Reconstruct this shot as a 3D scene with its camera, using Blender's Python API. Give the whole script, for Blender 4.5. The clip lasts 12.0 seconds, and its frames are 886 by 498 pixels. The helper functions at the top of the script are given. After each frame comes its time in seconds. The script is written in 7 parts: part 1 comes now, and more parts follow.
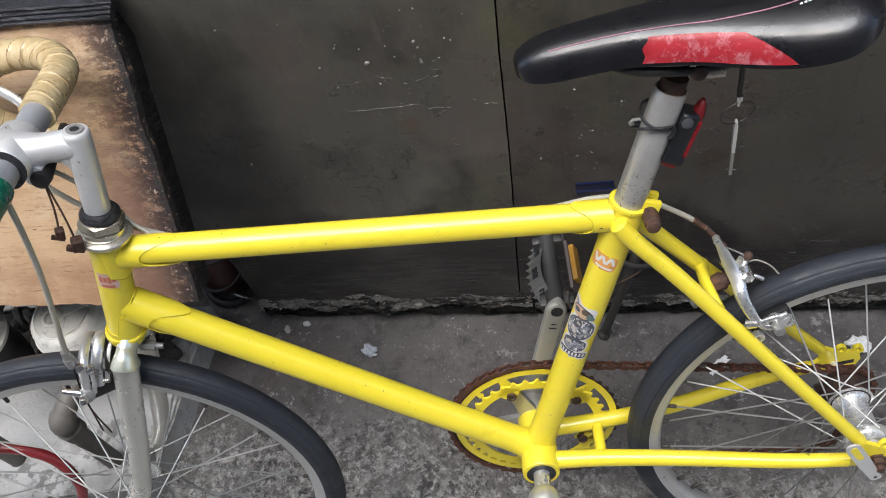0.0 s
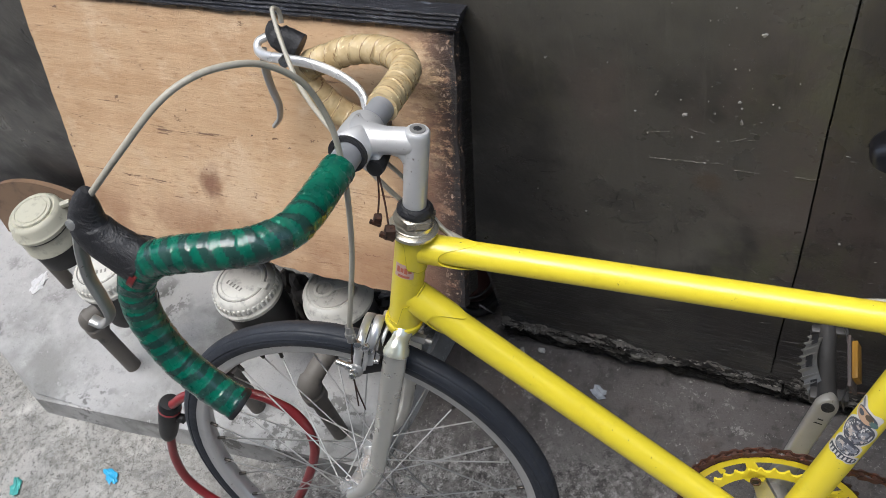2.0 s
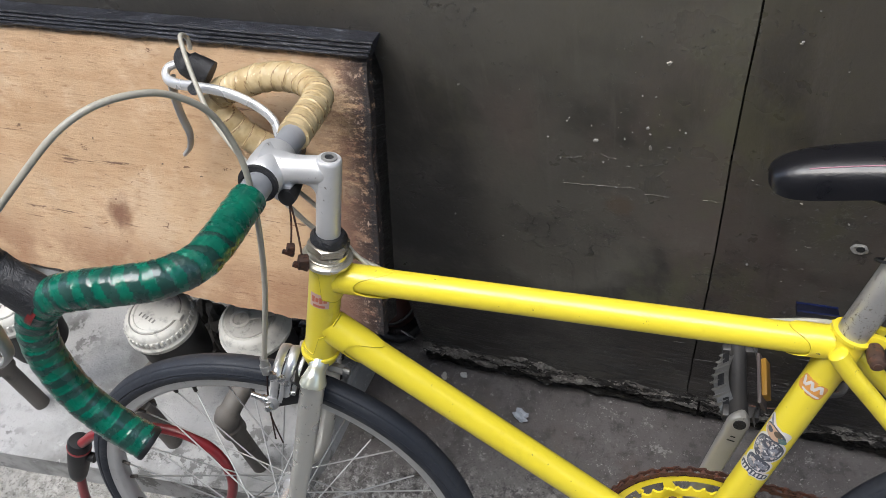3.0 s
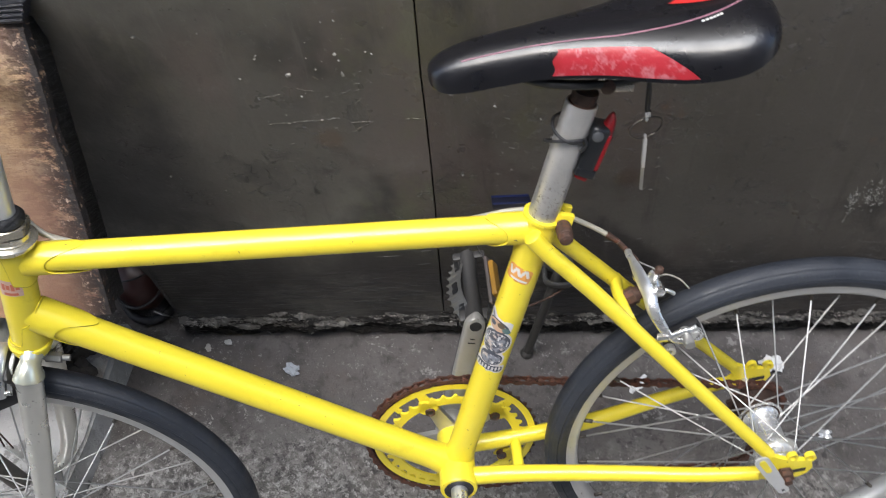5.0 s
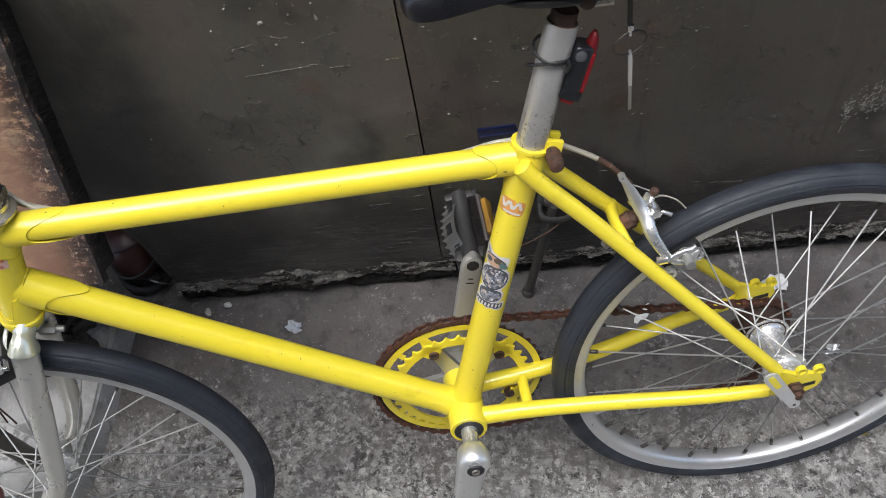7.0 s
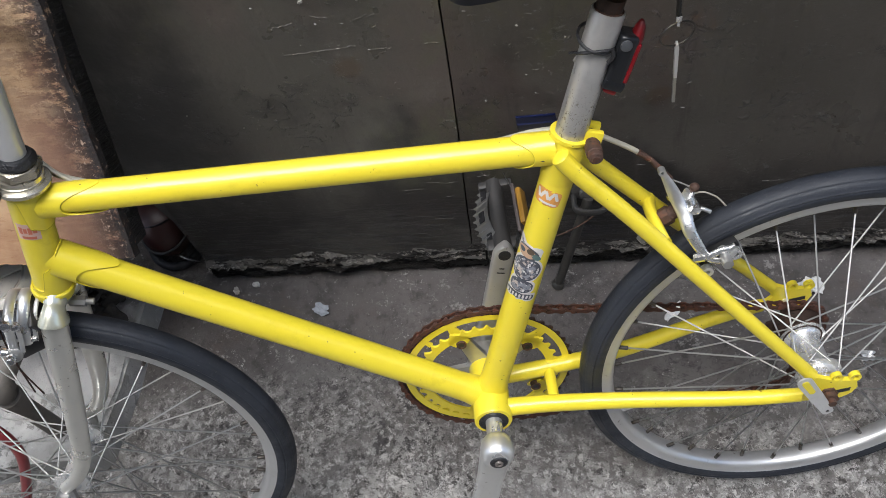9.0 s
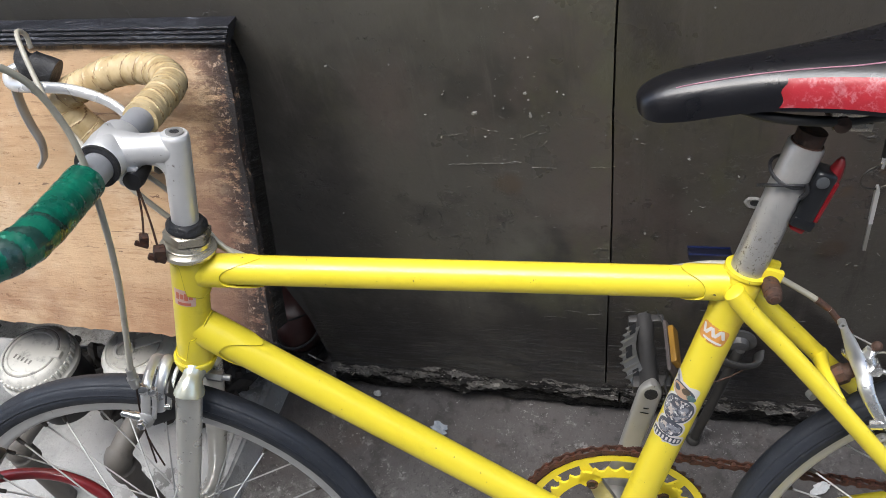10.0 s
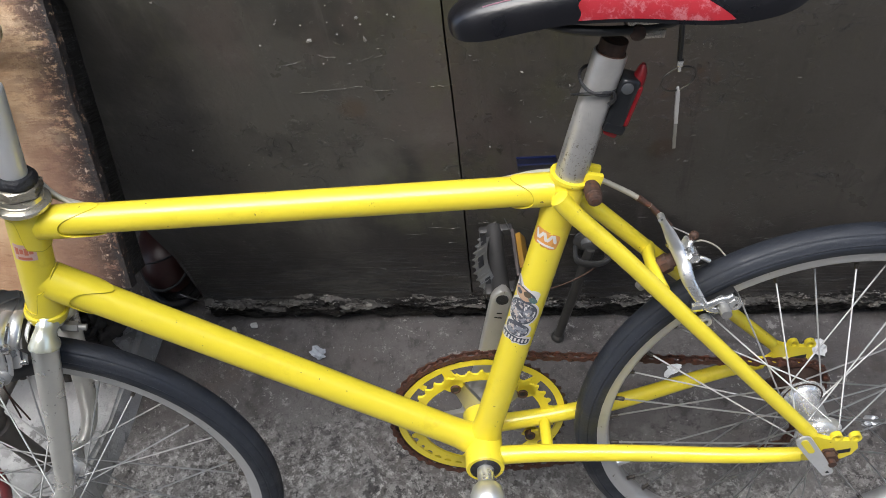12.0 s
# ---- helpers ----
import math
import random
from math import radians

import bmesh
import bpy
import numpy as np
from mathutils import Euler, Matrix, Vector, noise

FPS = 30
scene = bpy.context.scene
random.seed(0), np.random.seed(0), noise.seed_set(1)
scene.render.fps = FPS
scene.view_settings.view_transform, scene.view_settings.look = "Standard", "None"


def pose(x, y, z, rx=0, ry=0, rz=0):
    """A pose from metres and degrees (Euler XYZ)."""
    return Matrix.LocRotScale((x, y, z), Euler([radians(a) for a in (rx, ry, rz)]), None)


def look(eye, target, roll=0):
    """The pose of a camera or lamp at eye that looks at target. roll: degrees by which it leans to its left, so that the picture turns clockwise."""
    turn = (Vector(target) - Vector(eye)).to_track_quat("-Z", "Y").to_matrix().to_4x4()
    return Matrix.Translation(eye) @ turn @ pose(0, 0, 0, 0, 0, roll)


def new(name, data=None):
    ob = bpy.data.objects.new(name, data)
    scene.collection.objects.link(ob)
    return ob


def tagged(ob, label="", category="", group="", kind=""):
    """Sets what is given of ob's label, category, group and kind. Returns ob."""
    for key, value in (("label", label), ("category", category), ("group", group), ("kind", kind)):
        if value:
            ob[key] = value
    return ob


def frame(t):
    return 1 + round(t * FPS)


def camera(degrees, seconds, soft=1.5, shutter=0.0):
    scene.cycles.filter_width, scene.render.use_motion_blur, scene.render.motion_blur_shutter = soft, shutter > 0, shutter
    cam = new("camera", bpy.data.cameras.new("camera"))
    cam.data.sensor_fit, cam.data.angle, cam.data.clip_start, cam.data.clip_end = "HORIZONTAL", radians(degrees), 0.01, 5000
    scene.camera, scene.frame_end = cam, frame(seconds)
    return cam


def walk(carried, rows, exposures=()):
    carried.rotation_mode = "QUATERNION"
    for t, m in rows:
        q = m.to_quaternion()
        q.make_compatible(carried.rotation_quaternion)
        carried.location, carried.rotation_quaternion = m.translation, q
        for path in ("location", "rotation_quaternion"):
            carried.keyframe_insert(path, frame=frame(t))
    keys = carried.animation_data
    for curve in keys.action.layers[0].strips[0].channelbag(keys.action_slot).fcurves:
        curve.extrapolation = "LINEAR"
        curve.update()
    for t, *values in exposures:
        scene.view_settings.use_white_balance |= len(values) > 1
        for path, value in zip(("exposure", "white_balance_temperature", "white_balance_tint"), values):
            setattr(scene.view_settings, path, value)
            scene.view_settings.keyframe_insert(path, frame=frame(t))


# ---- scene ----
cam = camera(53.43, 12.0, 0.6, 0.2)
PATH = [
    (0, 0.0653, -0.2740, 1.1409, 33.07, 9.07, 4.24),
    (0.5, 0.0721, -0.2728, 1.1562, 34.59, 9.70, 4.36),
    (1, 0.0660, -0.2746, 1.1594, 35.86, 11.70, 8.85),
    (1.5, 0.0216, -0.2878, 1.1631, 36.70, 13.42, 19.01),
    (2, -0.0022, -0.2924, 1.1663, 38.39, 12.32, 22.87),
    (2.5, 0.0043, -0.2829, 1.1633, 39.39, 10.55, 20.85),
    (2.7, 0.0032, -0.2816, 1.1641, 39.26, 9.84, 19.85),
    (4.3, 0.0410, -0.2970, 1.1577, 38.62, 8.23, 13.85),
    (4.5, 0.0518, -0.2927, 1.1487, 38.06, 7.24, 10.86),
    (5, 0.0831, -0.2854, 1.1302, 34.73, 5.34, 2.50),
    (5.5, 0.0956, -0.2860, 1.1015, 29.94, 6.21, -1.92),
    (6, 0.0992, -0.2884, 1.0961, 28.53, 7.47, -2.89),
    (6.5, 0.0969, -0.2876, 1.1030, 30.26, 7.80, -2.44),
    (7, 0.0879, -0.2875, 1.1089, 31.29, 7.82, -1.33),
    (7.2, 0.0815, -0.2892, 1.1091, 31.54, 7.84, -0.75),
    (8.8, 0.0824, -0.2786, 1.1032, 30.80, 8.24, 1.02),
    (9, 0.0824, -0.2826, 1.1012, 30.91, 8.13, 1.62),
    (9.5, 0.0582, -0.2790, 1.0431, 34.15, 7.99, 7.48),
    (10, 0.0439, -0.2910, 1.0732, 41.63, 9.43, 12.26),
    (10.5, 0.0608, -0.2892, 1.0828, 39.10, 7.56, 9.13),
    (11, 0.0694, -0.2816, 1.0697, 35.59, 7.04, 7.08),
    (11.5, 0.0834, -0.2842, 1.0723, 34.26, 6.29, 4.63),
    (12, 0.0899, -0.2960, 1.0865, 35.16, 7.28, 3.81),
]
EXPOSURE = [(0, 1.12), (0.5, 1.25), (1, 1.33), (1.5, 1.09), (2, 0.89), (2.7, 0.99), (4.3, 1.12), (5, 1.35), (5.5, 1.17), (6, 1.03), (7.2, 1.07), (8.8, 1.05), (9.5, 1.03), (10, 1.17), (10.5, 1.45), (11, 1.15), (12, 1.12)]
walk(cam, [(t, pose(x, y, z, rx, ry, rz)) for t, x, y, z, rx, ry, rz in PATH], EXPOSURE)

# ---- light: an open shaded alley under a bright overcast sky ----
world = bpy.data.worlds.new("sky")
scene.world = world
world.use_nodes = True
wn = world.node_tree.nodes
sky = wn.new("ShaderNodeTexSky")
sky.sky_type = "NISHITA"
sky.sun_disc = False
sky.sun_elevation = radians(62)
sky.sun_rotation = radians(200)
sky.air_density, sky.dust_density = 1.0, 4.0
wn["Background"].inputs["Strength"].default_value = 0.15
world.node_tree.links.new(sky.outputs[0], wn["Background"].inputs["Color"])
sun = new("sun", bpy.data.lights.new("sun", "SUN"))
sun.data.energy = 2.5
sun.data.angle = radians(50)
sun.data.color = (0.95, 0.975, 1.0)
sun.matrix_world = look((0, 0, 6), (0.6, 0.9, 0.0))


# ---- materials ----
class Mat:
    """A principled material with small helpers for procedural wear."""

    def __init__(self, name, color, rough=0.5, metal=0.0, coat=0.0):
        self.m = bpy.data.materials.new(name)
        self.m.use_nodes = True
        self.t = self.m.node_tree
        self.b = self.t.nodes["Principled BSDF"]
        self.b.inputs["Base Color"].default_value = (*color, 1)
        self.b.inputs["Roughness"].default_value = rough
        self.b.inputs["Metallic"].default_value = metal
        self.b.inputs["Coat Weight"].default_value = coat
        self.b.inputs["Coat Roughness"].default_value = 0.12
        self.color = None
        self.base = color
        self.height = None
        self.co = self.t.nodes.new("ShaderNodeTexCoord").outputs["Object"]

    def mapped(self, scale=(1, 1, 1), rot=(0, 0, 0)):
        n = self.t.nodes.new("ShaderNodeMapping")
        n.inputs["Scale"].default_value = scale
        n.inputs["Rotation"].default_value = [radians(a) for a in rot]
        self.t.links.new(self.co, n.inputs["Vector"])
        return n.outputs[0]

    def noise(self, scale, detail=4, rough=0.55, vec=None, distort=0.0):
        n = self.t.nodes.new("ShaderNodeTexNoise")
        n.inputs["Scale"].default_value = scale
        n.inputs["Detail"].default_value = detail
        n.inputs["Roughness"].default_value = rough
        n.inputs["Distortion"].default_value = distort
        self.t.links.new(vec if vec else self.co, n.inputs["Vector"])
        return n.outputs["Fac"]

    def ramp(self, fac, lo, hi, a=0.0, b=1.0):
        n = self.t.nodes.new("ShaderNodeMapRange")
        n.interpolation_type = "SMOOTHSTEP"
        for key, v in (("From Min", lo), ("From Max", hi), ("To Min", a), ("To Max", b)):
            n.inputs[key].default_value = v
        self.t.links.new(fac, n.inputs["Value"])
        return n.outputs[0]

    def times(self, a, b, op="MULTIPLY"):
        n = self.t.nodes.new("ShaderNodeMath")
        n.operation = op
        for i, v in enumerate((a, b)):
            if isinstance(v, (int, float)):
                n.inputs[i].default_value = v
            else:
                self.t.links.new(v, n.inputs[i])
        return n.outputs[0]

    def axis(self, name, vec=None):
        n = self.t.nodes.new("ShaderNodeSeparateXYZ")
        self.t.links.new(vec if vec else self.co, n.inputs[0])
        return n.outputs[name]

    def mix(self, fac, color):
        """Lay another colour over the base where fac is high."""
        n = self.t.nodes.new("ShaderNodeMix")
        n.data_type = "RGBA"
        self.t.links.new(fac, n.inputs["Factor"])
        if self.color is None:
            n.inputs["A"].default_value = (*self.base, 1)
        else:
            self.t.links.new(self.color, n.inputs["A"])
        n.inputs["B"].default_value = (*color, 1)
        self.color = n.outputs["Result"]
        self.t.links.new(self.color, self.b.inputs["Base Color"])
        return self

    def rough(self, fac, a, b):
        self.t.links.new(self.ramp(fac, 0.3, 0.7, a, b), self.b.inputs["Roughness"])
        return self

    def bump(self, fac, dist, strength=1.0):
        n = self.t.nodes.new("ShaderNodeBump")
        n.inputs["Strength"].default_value = strength
        n.inputs["Distance"].default_value = dist
        self.t.links.new(fac, n.inputs["Height"])
        if self.height is not None:
            self.t.links.new(self.height, n.inputs["Normal"])
        self.height = n.outputs[0]
        self.t.links.new(self.height, self.b.inputs["Normal"])
        return self


def mat_yellow():
    q = Mat("yellow_paint", (0.80, 0.655, 0.040), 0.36, 0.0, 0.5)
    q.b.inputs["Coat Roughness"].default_value = 0.07
    q.mix(q.ramp(q.noise(9, 3), 0.45, 0.75, 0, 0.35), (0.74, 0.575, 0.014))
    q.mix(q.ramp(q.noise(26, 6, 0.75), 0.56, 0.72, 0, 0.35), (0.55, 0.42, 0.02))
    q.mix(q.ramp(q.noise(60, 5, 0.75), 0.68, 0.72), (0.22, 0.15, 0.02))
    q.mix(q.ramp(q.noise(260, 2), 0.735, 0.76), (0.05, 0.04, 0.03))
    q.rough(q.noise(30, 4), 0.30, 0.46)
    return q.bump(q.noise(55, 3), 0.0004, 0.4).m


def mat_alu(name="brushed_aluminium", col=(0.62, 0.62, 0.62), rough=0.38, metal=0.6):
    q = Mat(name, col, rough, metal)
    q.mix(q.ramp(q.noise(35, 5), 0.5, 0.8, 0, 0.45), tuple(c * 0.7 for c in col))
    q.mix(q.ramp(q.noise(160, 5, 0.7), 0.64, 0.72, 0, 0.8), (0.16, 0.14, 0.12))
    q.mix(q.ramp(q.noise(420, 3, 0.7), 0.70, 0.76, 0, 0.7), (0.06, 0.05, 0.045))
    q.rough(q.noise(25, 4), rough - 0.08, rough + 0.15)
    return q.bump(q.noise(300, 3), 0.0002, 0.5).m


def mat_post():
    """Satin steel, scored lengthwise and pitted where it slides into the frame."""
    q = Mat("satin_seatpost", (0.47, 0.46, 0.44), 0.36, 0.6)
    q.mix(q.ramp(q.noise(30, 5, 0.65), 0.45, 0.70, 0, 0.5), (0.34, 0.335, 0.325))
    q.mix(q.ramp(q.noise(150, 5, 0.7, q.mapped((1, 1, 0.06))), 0.56, 0.66, 0, 0.5), (0.27, 0.262, 0.25))
    low = q.ramp(q.axis("Z"), 0.590, 0.640, 1.0, 0.0)
    q.mix(q.times(low, q.ramp(q.noise(210, 4, 0.7, q.mapped((1, 1, 0.14), (0, 0, 20))), 0.61, 0.64, 0, 0.8)), (0.09, 0.08, 0.07))
    q.mix(q.times(q.ramp(q.axis("Z"), 0.585, 0.612, 1.0, 0.0), q.ramp(q.noise(330, 4, 0.8), 0.57, 0.62, 0, 0.8)), (0.11, 0.085, 0.05))
    q.rough(q.noise(25, 4), 0.28, 0.50)
    return q.bump(q.noise(300, 3), 0.0002, 0.5).m


def mat_chrome():
    q = Mat("chrome", (0.72, 0.72, 0.72), 0.16, 1.0)
    q.mix(q.ramp(q.noise(120, 5, 0.7), 0.60, 0.72), (0.22, 0.18, 0.15))
    q.rough(q.noise(60, 4), 0.1, 0.32)
    return q.m


def mat_tyre():
    q = Mat("tyre_rubber", (0.016, 0.019, 0.026), 0.6)
    q.mix(q.ramp(q.noise(10, 4), 0.42, 0.7, 0, 0.7), (0.027, 0.032, 0.042))
    q.mix(q.ramp(q.noise(120, 5, 0.75), 0.60, 0.70, 0, 0.5), (0.060, 0.062, 0.066))
    q.mix(q.ramp(q.noise(500, 3, 0.7), 0.66, 0.72, 0, 0.6), (0.13, 0.13, 0.125))
    q.rough(q.noise(40, 4), 0.45, 0.75)
    return q.bump(q.noise(380, 2), 0.0005, 0.7).m


def mat_rubber(name="black_rubber", col=(0.018, 0.018, 0.020), rough=0.5):
    q = Mat(name, col, rough)
    q.mix(q.ramp(q.noise(60, 4), 0.55, 0.8, 0, 0.5), tuple(c * 2.5 for c in col))
    q.bump(q.noise(45, 5, 0.7, None, 1.0), 0.004, 0.7)
    return q.bump(q.noise(160, 4, 0.7), 0.0015, 0.8).m


def mat_rust(name="rusty_steel", col=(0.075, 0.042, 0.030)):
    q = Mat(name, col, 0.7, 0.25)
    q.mix(q.ramp(q.noise(150, 4), 0.48, 0.7, 0, 0.8), tuple(c * k for c, k in zip(col, (1.9, 1.3, 1.0))))
    q.mix(q.ramp(q.noise(220, 5, 0.7), 0.56, 0.66), tuple(c * 0.3 for c in col))
    return q.bump(q.noise(400, 3), 0.0005, 0.8).m


def mat_wall(name="black_painted_plywood", lift=1.0, tint=(1.0, 1.0, 1.0)):
    def c(*v):
        return tuple(k * lift * w for k, w in zip(v, tint))

    q = Mat(name, c(0.078, 0.073, 0.062), 0.42)
    q.mix(q.ramp(q.noise(2.2, 4), 0.42, 0.58, 0, 0.9), c(0.116, 0.110, 0.095))
    q.mix(q.ramp(q.noise(4.6, 4, 0.6), 0.48, 0.60, 0, 0.85), c(0.030, 0.028, 0.026))
    q.mix(q.ramp(q.noise(4.2, 5, 0.65, q.mapped((1, 1, 0.5))), 0.53, 0.66, 0, 0.7), c(0.100, 0.080, 0.070))
    q.mix(q.ramp(q.noise(3.4, 5, 0.7, q.mapped((1.3, 1, 0.8), (0, 30, 0))), 0.56, 0.66, 0, 0.7), c(0.094, 0.094, 0.058))
    # runs of thin paint and rain, broken up lengthwise
    q.mix(q.ramp(q.noise(9, 6, 0.7, q.mapped((4, 1, 0.35))), 0.55, 0.70, 0, 0.45), c(0.120, 0.113, 0.100))
    q.mix(q.ramp(q.noise(12, 6, 0.7, q.mapped((3, 1, 0.3), (0, 4, 0))), 0.56, 0.68, 0, 0.45), c(0.036, 0.033, 0.030))
    q.mix(q.ramp(q.noise(13, 5, 0.7), 0.60, 0.72, 0, 0.6), c(0.030, 0.027, 0.025))
    q.mix(q.ramp(q.noise(28, 6, 0.8, q.mapped((1, 1, 1), (0, 20, 0))), 0.58, 0.68, 0, 0.45), c(0.125, 0.116, 0.103))
    q.mix(q.ramp(q.noise(90, 6, 0.8), 0.54, 0.68, 0, 0.3), c(0.036, 0.033, 0.030))
    patch = q.ramp(q.noise(6.5, 4, 0.6), 0.54, 0.64)
    chips = q.ramp(q.noise(95, 5, 0.8), 0.61, 0.64)
    q.mix(q.times(q.times(patch, chips), 0.7), c(0.21, 0.20, 0.18))
    q.mix(q.ramp(q.noise(250, 3, 0.75), 0.715, 0.735, 0, 0.8), c(0.27, 0.26, 0.24))
    q.mix(q.ramp(q.noise(7.5, 4, 0.6), 0.70, 0.77, 0, 0.6), c(0.15, 0.075, 0.030))
    # deeper black beside the meter cover: dark paint plus the cover's shade painted in
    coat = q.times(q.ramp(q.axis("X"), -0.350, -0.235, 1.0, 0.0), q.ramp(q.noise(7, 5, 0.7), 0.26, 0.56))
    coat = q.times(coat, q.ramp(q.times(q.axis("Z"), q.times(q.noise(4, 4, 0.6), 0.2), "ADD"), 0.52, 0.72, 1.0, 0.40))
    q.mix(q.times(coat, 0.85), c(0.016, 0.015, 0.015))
    # lighter higher up: the sky's sheen on the boards put into the colour
    sky_sheen = q.ramp(q.times(q.axis("Z"), q.times(q.noise(3, 5, 0.65), 0.25), "ADD"), 0.62, 0.84)
    q.mix(q.times(sky_sheen, 0.55), c(0.128, 0.122, 0.110))
    # two rust-brown rings left by wet tins
    for at in ((-0.134, 0, 0.428), (0.191, 0, 0.349)):
        d = q.t.nodes.new("ShaderNodeVectorMath")
        d.operation = "DISTANCE"
        q.t.links.new(q.mapped((1, 0, 1)), d.inputs[0])
        d.inputs[1].default_value = at
        ring = q.ramp(q.times(d.outputs["Value"], q.times(q.noise(60, 4, 0.7), 0.012), "ADD"), 0.014, 0.026, 1.0, 0.0)
        q.mix(q.times(ring, 0.45), c(0.085, 0.052, 0.026))
    # darker near the ground with an uneven upper edge: shade painted into the boards
    edge = q.times(q.axis("Z"), q.times(q.noise(5, 5, 0.6, q.mapped((1, 1, 0.4))), 0.22), "ADD")
    low_shade = q.times(q.ramp(edge, 0.27, 0.37, 1.0, 0.0), q.ramp(q.noise(16, 5, 0.7), 0.30, 0.60, 0.5, 1.0))
    q.mix(q.times(low_shade, 0.85), c(0.020, 0.018, 0.0175))
    q.rough(q.noise(7, 5, 0.6), 0.26, 0.52)
    # raised grain of the lower board, swollen by damp
    grain = q.noise(11, 6, 0.7, q.mapped((1, 1, 15)), 0.8)
    low = q.times(q.ramp(q.axis("Z"), 0.06, 0.19, 1.0, 0.0), q.ramp(q.noise(6, 4), 0.40, 0.60, 0.25, 1.0))
    q.bump(q.times(q.ramp(grain, 0.50, 0.62), low), 0.0042, 1.0)
    # blistered and wrinkled paint in patches
    q.bump(q.times(patch, q.ramp(q.noise(75, 5, 0.7, None, 0.8), 0.56, 0.64)), 0.0038, 0.8)
    sparse = q.ramp(q.noise(9, 4, 0.6, q.mapped((1, 1, 1), (0, 50, 0))), 0.50, 0.62)
    q.bump(q.times(sparse, q.ramp(q.noise(120, 4, 0.75), 0.62, 0.67)), 0.0030, 0.8)
    q.bump(q.times(patch, q.ramp(q.noise(45, 5, 0.7, q.mapped((1, 1, 5), (0, 8, 0)), 0.6), 0.62, 0.68)), 0.0032, 0.8)
    q.bump(q.noise(9, 4, 0.55), 0.0060, 0.35)
    q.bump(q.noise(160, 4, 0.7), 0.0009, 0.6)
    return q.m


def mat_split(name="split_wet_plywood", lift=1.0):
    def c(*v):
        return tuple(k * lift for k in v)

    q = Mat(name, c(0.25, 0.235, 0.215), 0.8)
    q.mix(q.ramp(q.noise(18, 5, 0.7, q.mapped((1, 1, 5))), 0.48, 0.55), c(0.035, 0.031, 0.029))
    q.mix(q.ramp(q.noise(70, 5, 0.75, q.mapped((1, 1, 4))), 0.55, 0.60), c(0.46, 0.43, 0.39))
    q.mix(q.ramp(q.noise(130, 4, 0.7), 0.58, 0.64), c(0.05, 0.045, 0.04))
    return q.bump(q.noise(120, 4, 0.7, q.mapped((1, 1, 5))), 0.004, 1.0).m


